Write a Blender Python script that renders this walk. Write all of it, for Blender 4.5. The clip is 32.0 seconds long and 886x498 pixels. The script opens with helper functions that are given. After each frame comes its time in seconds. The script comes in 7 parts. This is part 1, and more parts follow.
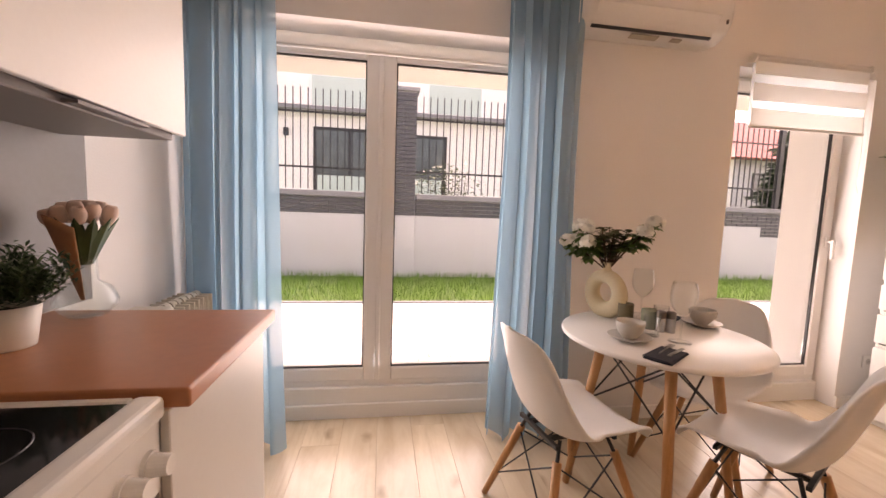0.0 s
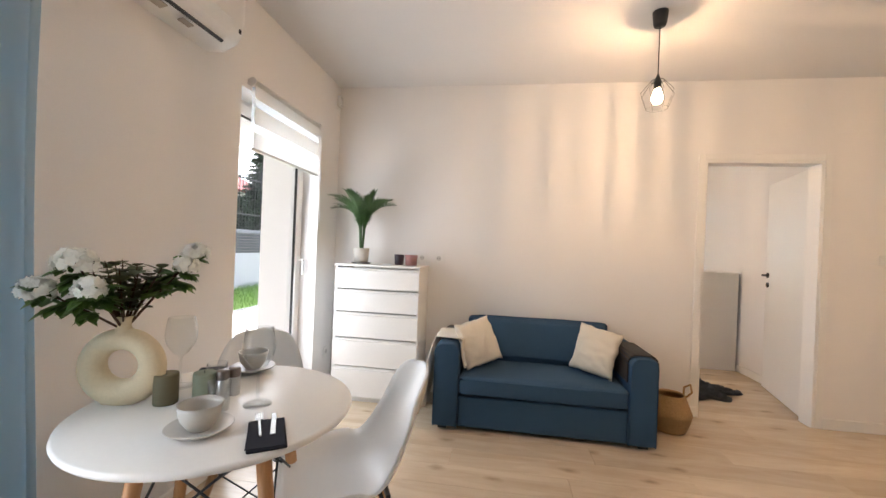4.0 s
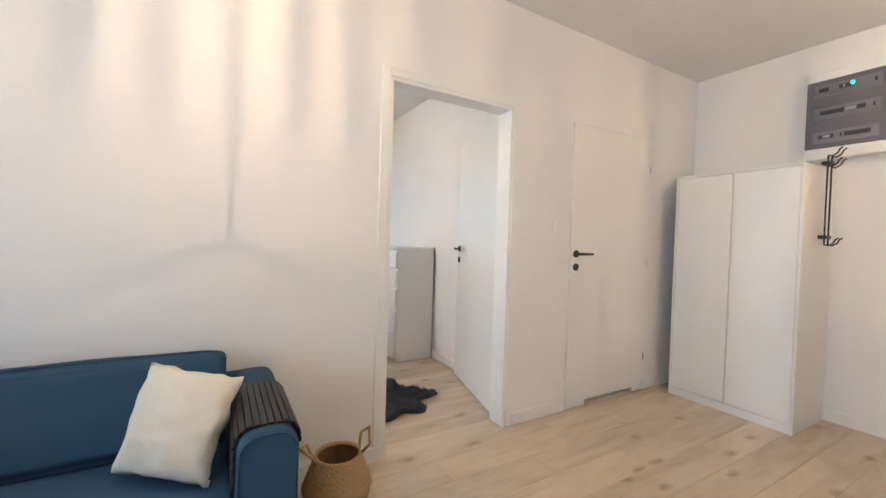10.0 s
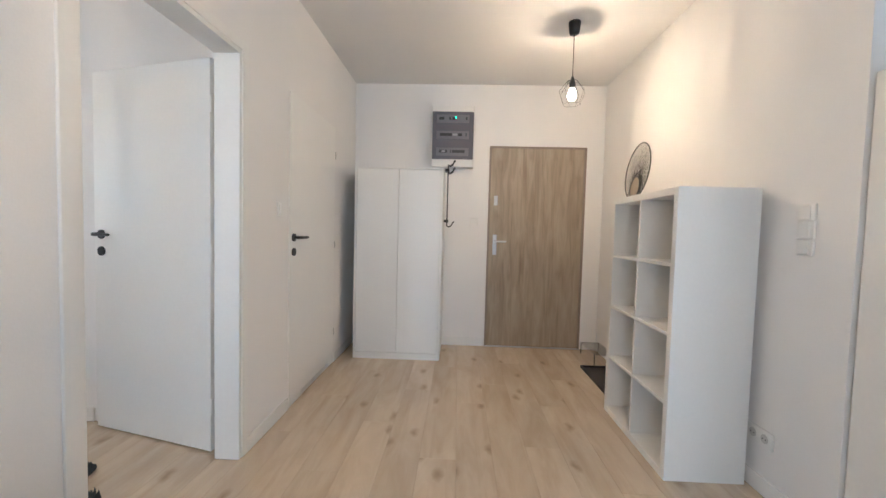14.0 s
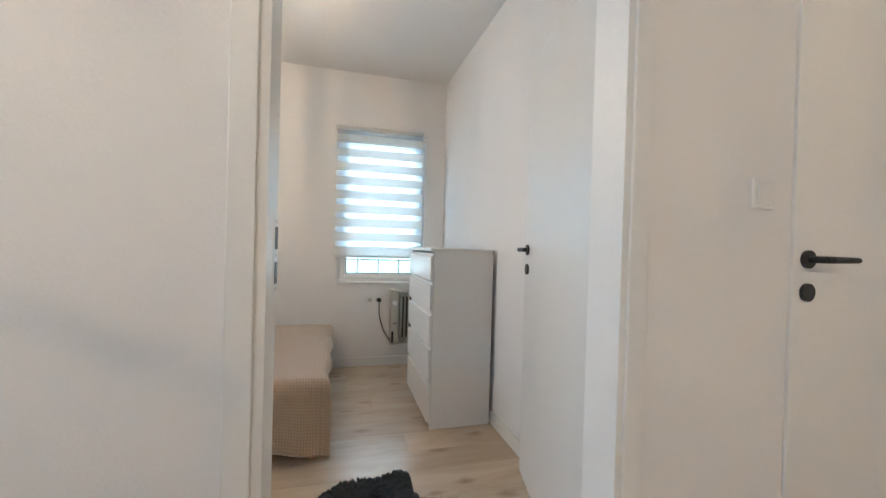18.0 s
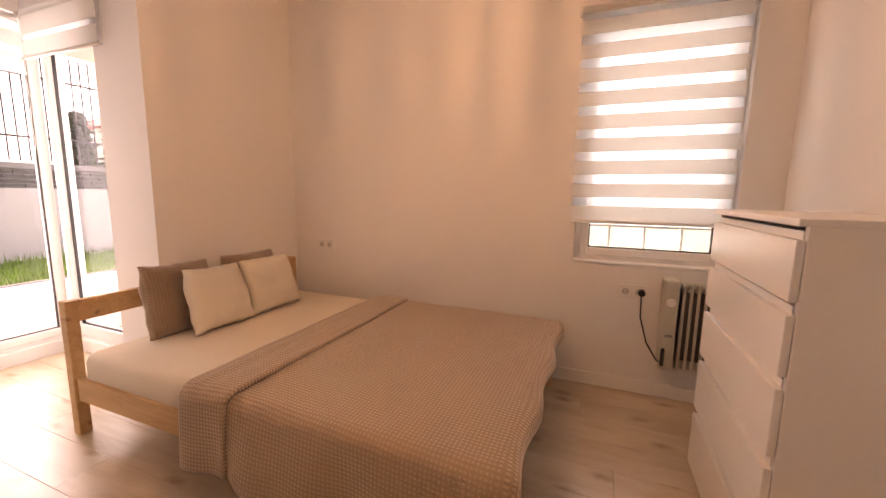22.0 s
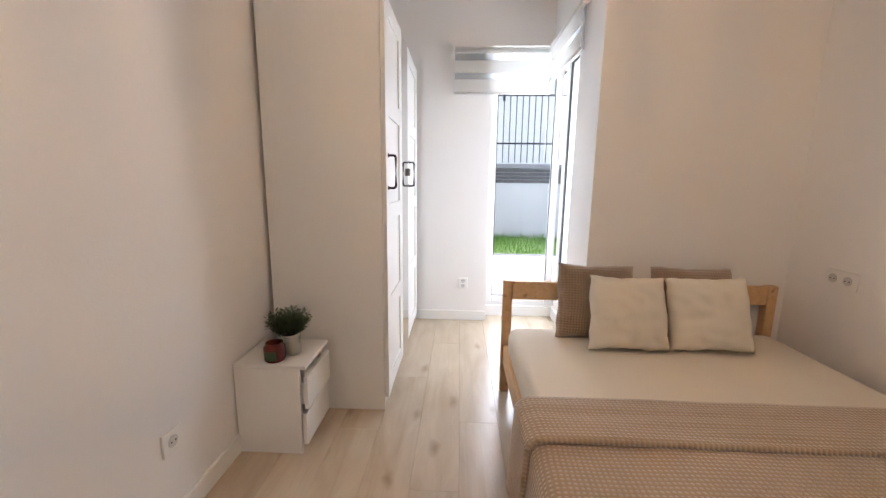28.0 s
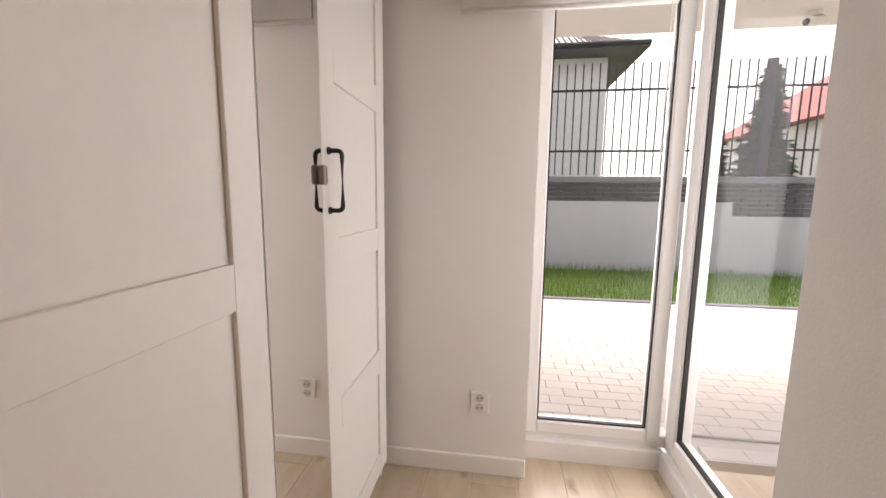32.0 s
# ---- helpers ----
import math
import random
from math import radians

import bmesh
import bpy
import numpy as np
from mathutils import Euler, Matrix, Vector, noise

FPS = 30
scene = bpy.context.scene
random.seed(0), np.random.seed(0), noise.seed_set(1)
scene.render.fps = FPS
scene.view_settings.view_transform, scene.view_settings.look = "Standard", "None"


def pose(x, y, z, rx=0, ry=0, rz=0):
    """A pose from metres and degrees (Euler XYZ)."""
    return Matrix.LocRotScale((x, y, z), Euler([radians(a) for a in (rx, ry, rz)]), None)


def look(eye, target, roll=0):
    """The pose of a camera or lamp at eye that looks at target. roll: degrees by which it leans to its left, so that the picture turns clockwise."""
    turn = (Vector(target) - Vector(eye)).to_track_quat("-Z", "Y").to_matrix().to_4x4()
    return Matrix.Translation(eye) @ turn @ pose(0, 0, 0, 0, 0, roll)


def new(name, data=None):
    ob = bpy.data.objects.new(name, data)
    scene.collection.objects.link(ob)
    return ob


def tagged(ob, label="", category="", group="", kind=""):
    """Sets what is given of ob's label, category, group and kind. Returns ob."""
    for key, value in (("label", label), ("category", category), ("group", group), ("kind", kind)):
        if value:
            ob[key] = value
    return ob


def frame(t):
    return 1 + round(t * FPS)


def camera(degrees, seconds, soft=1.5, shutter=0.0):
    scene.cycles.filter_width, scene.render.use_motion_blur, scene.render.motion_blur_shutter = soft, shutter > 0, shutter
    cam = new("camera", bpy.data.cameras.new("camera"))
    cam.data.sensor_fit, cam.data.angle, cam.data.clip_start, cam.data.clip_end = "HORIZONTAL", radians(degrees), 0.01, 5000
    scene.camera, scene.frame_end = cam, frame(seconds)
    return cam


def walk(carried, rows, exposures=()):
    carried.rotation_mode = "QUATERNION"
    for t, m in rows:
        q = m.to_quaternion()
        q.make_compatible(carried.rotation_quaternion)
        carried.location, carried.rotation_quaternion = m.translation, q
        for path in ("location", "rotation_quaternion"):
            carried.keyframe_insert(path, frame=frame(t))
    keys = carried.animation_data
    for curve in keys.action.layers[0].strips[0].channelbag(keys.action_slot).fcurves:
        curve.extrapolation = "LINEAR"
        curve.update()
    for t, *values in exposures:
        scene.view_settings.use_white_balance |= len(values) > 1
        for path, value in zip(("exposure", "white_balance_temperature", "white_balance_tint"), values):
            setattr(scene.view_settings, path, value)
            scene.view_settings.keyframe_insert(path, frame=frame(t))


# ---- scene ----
cam = camera(97.6, 32.0)
PATH = [
    (0, (0.476, 0.673, 1.232), (0.784, 2.64, 1.043), 2.0),
    (0.5, (0.568, 0.753, 1.24), (1.072, 2.679, 1.048), 2.0),
    (1, (0.657, 0.831, 1.233), (1.36, 2.697, 1.069), 2.1),
    (1.5, (0.656, 0.937, 1.258), (1.582, 2.705, 1.119), 2.1),
    (2, (0.649, 1.036, 1.272), (1.821, 2.653, 1.167), 2.2),
    (2.5, (0.693, 1.129, 1.269), (2.115, 2.533, 1.196), 2.3),
    (3, (0.675, 1.193, 1.275), (2.356, 2.275, 1.231), 2.2),
    (3.5, (0.588, 1.236, 1.268), (2.474, 1.902, 1.256), 2.2),
    (4, (0.523, 1.274, 1.266), (2.502, 1.564, 1.262), 2.3),
    (4.5, (0.518, 1.291, 1.252), (2.518, 1.316, 1.261), 2.1),
    (6.5, (0.719, 1.127, 1.245), (2.675, 0.711, 1.247), 2.0),
    (7, (0.818, 1.017, 1.234), (2.755, 0.521, 1.235), 1.9),
    (7.5, (0.961, 0.93, 1.232), (2.878, 0.358, 1.226), 1.9),
    (8, (1.152, 0.845, 1.24), (3.044, 0.199, 1.232), 1.8),
    (8.5, (1.373, 0.697, 1.219), (3.245, -0.007, 1.203), 1.8),
    (9, (1.575, 0.532, 1.221), (3.429, -0.217, 1.205), 1.8),
    (9.5, (1.73, 0.451, 1.201), (3.551, -0.375, 1.182), 1.8),
    (10, (1.952, 0.451, 1.193), (3.682, -0.551, 1.149), 1.7),
    (10.5, (2.214, 0.441, 1.173), (3.751, -0.837, 1.103), 1.7),
    (11, (2.437, 0.448, 1.177), (3.647, -1.142, 1.089), 1.7),
    (11.5, (2.578, 0.544, 1.181), (3.41, -1.273, 1.091), 1.6),
    (12, (2.698, 0.644, 1.213), (3.167, -1.299, 1.123), 1.5),
    (12.5, (2.773, 0.711, 1.215), (2.993, -1.274, 1.123), 1.6),
    (13, (2.8, 0.778, 1.188), (2.897, -1.218, 1.101), 1.4),
    (13.5, (2.81, 0.79, 1.2), (2.86, -1.207, 1.104), 1.6),
    (15.5, (2.766, 0.282, 1.16), (3.386, -1.619, 1.127), 1.1),
    (16, (2.806, 0.101, 1.183), (3.795, -1.637, 1.16), 1.3),
    (16.5, (2.823, -0.119, 1.197), (4.168, -1.599, 1.173), 1.2),
    (17, (2.876, -0.267, 1.179), (4.5, -1.433, 1.171), 1.6),
    (17.5, (2.991, -0.372, 1.165), (4.806, -1.212, 1.156), 1.6),
    (18, (3.086, -0.472, 1.136), (5.015, -0.998, 1.117), 1.6),
    (18.5, (3.181, -0.639, 1.15), (5.17, -0.845, 1.101), 1.5),
    (19, (3.231, -0.741, 1.156), (5.228, -0.672, 1.072), 1.3),
    (19.5, (3.332, -0.783, 1.153), (5.31, -0.52, 1.029), 1.2),
    (20, (3.507, -0.796, 1.149), (5.464, -0.417, 0.978), 1.2),
    (20.5, (3.697, -0.759, 1.144), (5.632, -0.303, 0.928), 1.4),
    (21, (3.896, -0.686, 1.153), (5.807, -0.154, 0.899), 1.1),
    (21.5, (4.074, -0.622, 1.152), (5.957, 0.0, 0.888), 1.1),
    (22, (4.271, -0.601, 1.158), (6.11, 0.133, 0.876), 0.9),
    (22.5, (4.465, -0.622, 1.163), (6.245, 0.243, 0.871), 0.9),
    (23, (4.617, -0.634, 1.158), (6.292, 0.426, 0.89), 1.2),
    (23.5, (4.768, -0.648, 1.153), (6.237, 0.683, 0.891), 1.2),
    (24, (4.854, -0.665, 1.167), (6.039, 0.925, 0.911), 1.3),
    (24.5, (4.945, -0.71, 1.141), (5.776, 1.091, 0.889), 1.2),
    (25, (4.961, -0.745, 1.129), (5.472, 1.168, 0.852), 1.0),
    (25.5, (4.972, -0.772, 1.14), (5.269, 1.181, 0.831), 0.8),
    (26, (4.963, -0.78, 1.14), (5.133, 1.185, 0.808), 0.7),
    (26.5, (4.948, -0.763, 1.16), (5.042, 1.202, 0.801), 0.7),
    (28.5, (4.971, -0.267, 1.188), (4.828, 1.7, 0.853), 0.6),
    (29, (4.987, -0.061, 1.196), (4.785, 1.904, 0.88), 0.5),
    (29.5, (5.009, 0.117, 1.194), (4.783, 2.081, 0.894), 0.5),
    (30, (5.056, 0.322, 1.196), (4.805, 2.285, 0.909), 0.6),
    (30.5, (5.074, 0.499, 1.188), (4.796, 2.46, 0.91), 0.6),
    (31, (5.057, 0.697, 1.189), (4.762, 2.656, 0.914), 0.7),
    (31.5, (5.032, 0.941, 1.186), (4.753, 2.901, 0.903), 0.7),
    (32, (5.054, 1.202, 1.181), (4.778, 3.165, 0.916), 0.6),
]
EXPOSURES = [(0, 1.65, 9200, 40), (1, 1.5, 9200, 40), (2, 1.6, 9600, 44), (3, 1.7, 10300, 49), (4, 1.95, 6700, 17), (4.5, 1.85, 6500, 15), (8, 1.95, 5750, 9), (9.5, 2.15, 5600, 9),
             (11, 2.2, 5500, 9), (13, 1.97, 5200, 8), (16, 2.05, 5300, 7), (18, 1.85, 5350, 7), (20, 1.9, 5700, 8), (20.5, 1.9, 6300, 12), (21, 1.85, 8000, 30),
             (22, 1.6, 9700, 47), (23, 1.45, 9900, 48), (24, 1.57, 7950, 36), (24.5, 1.7, 7000, 25), (25.5, 1.75, 6150, 15), (26.5, 1.75, 6100, 15), (29, 1.65, 7000, 26),
             (30, 1.6, 8000, 34), (31, 1.45, 8500, 39), (32, 0.7, 7800, 27)]
walk(cam, [(t, look(eye, target, roll)) for t, eye, target, roll in PATH], EXPOSURES)
# ==END CAMERA==


# ---- world, sun, lamps ----
world = bpy.data.worlds.new("world")
scene.world = world
world.use_nodes = True
wn = world.node_tree
sky = wn.nodes.new("ShaderNodeTexSky")
sky.sky_type = "NISHITA"
sky.sun_disc = False
sky.sun_elevation = radians(68)
sky.sun_rotation = radians(10)
sky.air_density = 1.0
sky.dust_density = 5.0
sky.ozone_density = 1.0
wn.nodes["Background"].inputs[1].default_value = 0.15
wn.links.new(sky.outputs[0], wn.nodes["Background"].inputs[0])

sun = new("sun", bpy.data.lights.new("sun", "SUN"))
sun.data.energy, sun.data.angle, sun.data.color = 2.0, radians(25), (0.90, 0.95, 1.0)
sun.matrix_world = look((0, 0, 0), (-0.07, -0.40, -1.0))

CEIL = 2.69


LAMPS = [(2.932, 0.405, 2.205), (2.02, -2.10, 2.195), (5.44, 0.112, 2.20)]
def sky_panel(cx, cy, cz, w, h, aim, watts):
    ob = new("window_daylight", bpy.data.lights.new("window_daylight", "AREA"))
    ob.data.shape, ob.data.size, ob.data.size_y = "RECTANGLE", w, h
    ob.data.energy, ob.data.color = watts, (0.80, 0.91, 1.0)
    ob.matrix_world = look((cx, cy, cz), aim)
    return ob


sky_panel(0.48, 2.90, 1.15, 1.5, 1.7, (0.48, 0, 1.0), 9)
sky_panel(3.05, 2.90, 1.15, 0.8, 1.7, (3.05, 0, 1.0), 5)
sky_panel(5.5, 3.3, 1.15, 0.5, 1.7, (5.5, 0, 1.0), 8)
sky_panel(6.05, 2.4, 1.15, 0.9, 1.7, (4.0, 2.4, 1.0), 8)
sky_panel(7.06, -0.85, 1.45, 0.7, 1.2, (4.0, -0.85, 1.2), 4)


# ---- materials ----
def nodes_of(name):
    m = bpy.data.materials.new(name)
    m.use_nodes = True
    t = m.node_tree
    return m, t, t.nodes["Principled BSDF"]


def plain(name, color, rough=0.5, metal=0.0, bump=0.0, scale=60.0, vary=0.06, coat=0.0, spec=0.5):
    """A paint, plastic, metal or cloth: two scales of tone, fine relief."""
    m, t, b = nodes_of(name)
    b.inputs["Roughness"].default_value = rough
    b.inputs["Metallic"].default_value = metal
    b.inputs["Coat Weight"].default_value = coat
    b.inputs["Specular IOR Level"].default_value = spec
    co = t.nodes.new("ShaderNodeTexCoord")
    big = t.nodes.new("ShaderNodeTexNoise")
    big.inputs["Scale"].default_value = 2.3
    big.inputs["Detail"].default_value = 5
    fine = t.nodes.new("ShaderNodeTexNoise")
    fine.inputs["Scale"].default_value = scale
    fine.inputs["Detail"].default_value = 4
    t.links.new(co.outputs["Object"], big.inputs["Vector"])
    t.links.new(co.outputs["Object"], fine.inputs["Vector"])
    add = t.nodes.new("ShaderNodeMath")
    t.links.new(big.outputs[0], add.inputs[0])
    t.links.new(fine.outputs[0], add.inputs[1])
    ramp = t.nodes.new("ShaderNodeMapRange")
    ramp.inputs[1].default_value, ramp.inputs[2].default_value = 0.6, 1.4
    ramp.inputs[3].default_value, ramp.inputs[4].default_value = 1 - vary, 1 + vary
    t.links.new(add.outputs[0], ramp.inputs[0])
    mul = t.nodes.new("ShaderNodeVectorMath")
    mul.operation = "MULTIPLY"
    mul.inputs[0].default_value = color
    t.links.new(ramp.outputs[0], mul.inputs[1])
    t.links.new(mul.outputs[0], b.inputs["Base Color"])
    if bump:
        n = t.nodes.new("ShaderNodeBump")
        n.inputs["Strength"].default_value = bump
        n.inputs["Distance"].default_value = 0.004
        t.links.new(fine.outputs[0], n.inputs["Height"])
        t.links.new(n.outputs[0], b.inputs["Normal"])
    return m


def pane_glass(name, tone=(1, 1, 1), gloss=0.5, base=0.03):
    """Thin glass: mostly clear, with a mirror image that grows toward the edges."""
    m, t, b = nodes_of(name)
    out = t.nodes["Material Output"]
    tr = t.nodes.new("ShaderNodeBsdfTransparent")
    tr.inputs[0].default_value = (*tone, 1)
    gl = t.nodes.new("ShaderNodeBsdfGlossy")
    gl.inputs["Roughness"].default_value = 0.01
    lw = t.nodes.new("ShaderNodeLayerWeight")
    lw.inputs["Blend"].default_value = 0.5
    pw = t.nodes.new("ShaderNodeMath")
    pw.operation = "POWER"
    pw.inputs[1].default_value = 4.0
    sc = t.nodes.new("ShaderNodeMath")
    sc.operation = "MULTIPLY_ADD"
    sc.inputs[1].default_value, sc.inputs[2].default_value = gloss, base
    mx = t.nodes.new("ShaderNodeMixShader")
    t.links.new(lw.outputs["Facing"], pw.inputs[0])
    t.links.new(pw.outputs[0], sc.inputs[0])
    t.links.new(sc.outputs[0], mx.inputs[0])
    t.links.new(tr.outputs[0], mx.inputs[1])
    t.links.new(gl.outputs[0], mx.inputs[2])
    t.links.new(mx.outputs[0], out.inputs["Surface"])
    t.nodes.remove(b)
    return m


def wood(name, light, dark, along=1, rough=0.45, stretch=9.0, scale=3.2, knots=0.0, contrast=1.0, knot_size=(7.0, 3.0), knot_plane="XY", tones=(0.9, 1.08), streaks=0.0):
    """Grain that runs along one axis of the piece; each piece is cut elsewhere in the log."""
    m, t, b = nodes_of(name)
    b.inputs["Roughness"].default_value = rough
    co = t.nodes.new("ShaderNodeTexCoord")
    info = t.nodes.new("ShaderNodeObjectInfo")
    off = t.nodes.new("ShaderNodeVectorMath")
    off.operation = "MULTIPLY"
    off.inputs[1].default_value = (37.0, 53.0, 29.0)
    t.links.new(info.outputs["Random"], off.inputs[0])
    add = t.nodes.new("ShaderNodeVectorMath")
    t.links.new(co.outputs["Object"], add.inputs[0])
    t.links.new(off.outputs[0], add.inputs[1])
    mp = t.nodes.new("ShaderNodeMapping")
    sc = [stretch] * 3
    sc[along] = 1.0
    mp.inputs["Scale"].default_value = sc
    t.links.new(add.outputs[0], mp.inputs["Vector"])
    g = t.nodes.new("ShaderNodeTexNoise")
    g.inputs["Scale"].default_value = scale
    g.inputs["Detail"].default_value = 8
    g.inputs["Roughness"].default_value = 0.6
    g.inputs["Distortion"].default_value = 0.6
    t.links.new(mp.outputs[0], g.inputs["Vector"])
    r = t.nodes.new("ShaderNodeValToRGB")
    r.color_ramp.elements[0].position, r.color_ramp.elements[0].color = 0.5 - 0.2 / contrast, (*dark, 1)
    r.color_ramp.elements[1].position, r.color_ramp.elements[1].color = 0.5 + 0.15 / contrast, (*light, 1)
    t.links.new(g.outputs[0], r.inputs[0])
    col = r.outputs[0]
    tone = t.nodes.new("ShaderNodeMapRange")
    tone.inputs[3].default_value, tone.inputs[4].default_value = tones
    t.links.new(info.outputs["Random"], tone.inputs[0])
    mul = t.nodes.new("ShaderNodeVectorMath")
    mul.operation = "MULTIPLY"
    t.links.new(col, mul.inputs[0])
    t.links.new(tone.outputs[0], mul.inputs[1])
    col = mul.outputs[0]
    if streaks:
        sm = t.nodes.new("ShaderNodeMapping")
        ss = [26.0] * 3
        ss[along] = 0.9
        sm.inputs["Scale"].default_value = ss
        t.links.new(add.outputs[0], sm.inputs["Vector"])
        sn = t.nodes.new("ShaderNodeTexNoise")
        sn.inputs["Scale"].default_value = 1.0
        sn.inputs["Detail"].default_value = 3
        sn.inputs["Distortion"].default_value = 0.9
        t.links.new(sm.outputs[0], sn.inputs["Vector"])
        sr = t.nodes.new("ShaderNodeMapRange")
        sr.inputs[1].default_value, sr.inputs[2].default_value = 0.56, 0.72
        sr.inputs[3].default_value, sr.inputs[4].default_value = 0.0, streaks
        t.links.new(sn.outputs[0], sr.inputs[0])
        sx2 = t.nodes.new("ShaderNodeMixRGB")
        sx2.inputs[2].default_value = (dark[0] * 0.72, dark[1] * 0.66, dark[2] * 0.6, 1)
        t.links.new(sr.outputs[0], sx2.inputs[0])
        t.links.new(col, sx2.inputs[1])
        col = sx2.outputs[0]
    if knots:
        k = t.nodes.new("ShaderNodeTexVoronoi")
        k.inputs["Scale"].default_value = 1.0
        k.voronoi_dimensions = "2D"
        km = t.nodes.new("ShaderNodeMapping")
        ks = [knot_size[0]] * 3
        ks[along] = knot_size[1]
        km.inputs["Scale"].default_value = ks
        warp = t.nodes.new("ShaderNodeTexNoise")
        warp.inputs["Scale"].default_value = 14.0
        warp.inputs["Detail"].default_value = 3
        t.links.new(add.outputs[0], warp.inputs["Vector"])
        wsc = t.nodes.new("ShaderNodeVectorMath")
        wsc.operation = "SCALE"
        wsc.inputs["Scale"].default_value = 0.05
        t.links.new(warp.outputs["Color"], wsc.inputs[0])
        wad = t.nodes.new("ShaderNodeVectorMath")
        t.links.new(add.outputs[0], wad.inputs[0])
        t.links.new(wsc.outputs[0], wad.inputs[1])
        t.links.new(wad.outputs[0], km.inputs["Vector"])
        sx, cx = t.nodes.new("ShaderNodeSeparateXYZ"), t.nodes.new("ShaderNodeCombineXYZ")
        t.links.new(km.outputs[0], sx.inputs[0])
        t.links.new(sx.outputs[knot_plane[0]], cx.inputs["X"])
        t.links.new(sx.outputs[knot_plane[1]], cx.inputs["Y"])
        t.links.new(cx.outputs[0], k.inputs["Vector"])
        kr = t.nodes.new("ShaderNodeMapRange")
        kr.inputs[1].default_value, kr.inputs[2].default_value = 0.015, 0.10
        kr.inputs[3].default_value, kr.inputs[4].default_value = knots, 0.0
        t.links.new(k.outputs["Distance"], kr.inputs[0])
        mx = t.nodes.new("ShaderNodeMixRGB")
        mx.inputs[2].default_value = (dark[0] * 0.5, dark[1] * 0.45, dark[2] * 0.4, 1)
        t.links.new(kr.outputs[0], mx.inputs[0])
        t.links.new(col, mx.inputs[1])
        col = mx.outputs[0]
    t.links.new(col, b.inputs["Base Color"])
    bp = t.nodes.new("ShaderNodeBump")
    bp.inputs["Strength"].default_value = 0.12
    bp.inputs["Distance"].default_value = 0.002
    t.links.new(g.outputs[0], bp.inputs["Height"])
    t.links.new(bp.outputs[0], b.inputs["Normal"])
    return m


def sheer(name, color, through_share, rough=0.8, tint=None, clear=0.0):
    """Cloth that lets some light through."""
    m, t, b = nodes_of(name)
    out = t.nodes["Material Output"]
    b.inputs["Base Color"].default_value = (*color, 1)
    b.inputs["Roughness"].default_value = rough
    b.inputs["Sheen Weight"].default_value = 0.2
    tl = t.nodes.new("ShaderNodeBsdfTranslucent")
    tl.inputs[0].default_value = (*(tint or color), 1)
    mx = t.nodes.new("ShaderNodeMixShader")
    mx.inputs[0].default_value = through_share
    t.links.new(b.outputs[0], mx.inputs[1])
    t.links.new(tl.outputs[0], mx.inputs[2])
    last = mx
    if clear:
        last = t.nodes.new("ShaderNodeMixShader")
        last.inputs[0].default_value = clear
        tp = t.nodes.new("ShaderNodeBsdfTransparent")
        t.links.new(mx.outputs[0], last.inputs[1])
        t.links.new(tp.outputs[0], last.inputs[2])
    t.links.new(last.outputs[0], out.inputs["Surface"])
    w = t.nodes.new("ShaderNodeTexNoise")
    w.inputs["Scale"].default_value = 300
    co = t.nodes.new("ShaderNodeTexCoord")
    t.links.new(co.outputs["Object"], w.inputs["Vector"])
    bp = t.nodes.new("ShaderNodeBump")
    bp.inputs["Strength"].default_value = 0.25
    bp.inputs["Distance"].default_value = 0.001
    t.links.new(w.outputs[0], bp.inputs["Height"])
    t.links.new(bp.outputs[0], b.inputs["Normal"])
    return m


def glowing(name, color, power):
    m, t, b = nodes_of(name)
    b.inputs["Base Color"].default_value = (*color, 1)
    b.inputs["Emission Color"].default_value = (*color, 1)
    b.inputs["Emission Strength"].default_value = power
    return m


WALL = plain("white_wall_paint", (0.80, 0.785, 0.765), 0.85, bump=0.15, scale=140, vary=0.02)
CEILING = plain("white_ceiling_paint", (0.74, 0.73, 0.715), 0.9, bump=0.1, scale=140, vary=0.02)
TRIM = plain("white_trim_paint", (0.80, 0.79, 0.76), 0.4, vary=0.02)
LACQ = plain("white_lacquered_board", (0.80, 0.79, 0.76), 0.35, vary=0.02)
UPVC = plain("white_window_plastic", (0.82, 0.81, 0.79), 0.35, vary=0.02)
GASKET = plain("black_rubber_gasket", (0.02, 0.02, 0.02), 0.6)
STEEL = plain("brushed_steel", (0.55, 0.55, 0.55), 0.3, 1.0)
BLACKM = plain("black_powder_coat", (0.015, 0.015, 0.015), 0.45)
PLASTIC = plain("white_plastic", (0.78, 0.77, 0.74), 0.35, vary=0.02)
LAMINATE = wood("light_oak_laminate", (0.59, 0.485, 0.36), (0.47, 0.37, 0.26), 1, 0.27, 5, 1.7, knots=0.6, knot_size=(3.2, 1.5), tones=(0.93, 1.06), streaks=0.2)
LAMINATE.node_tree.nodes["Principled BSDF"].inputs["Specular IOR Level"].default_value = 0.8
DOORWOOD = wood("grey_oak_door_film", (0.40, 0.33, 0.24), (0.26, 0.205, 0.145), 2, 0.5, 8, 2.0, knots=0.25, knot_size=(3.0, 1.2), knot_plane="XZ", streaks=0.5)
PINE = wood("bare_pine", (0.68, 0.45, 0.24), (0.55, 0.33, 0.15), 1, 0.5, 8, 4.0, knots=0.85, knot_plane="XZ")
BEECH = wood("oiled_beech_leg", (0.54, 0.28, 0.12), (0.42, 0.19, 0.07), 2, 0.45, 10, 6.0)
WORKTOP = plain("terracotta_laminate_worktop", (0.45, 0.175, 0.08), 0.35, vary=0.08, scale=40)
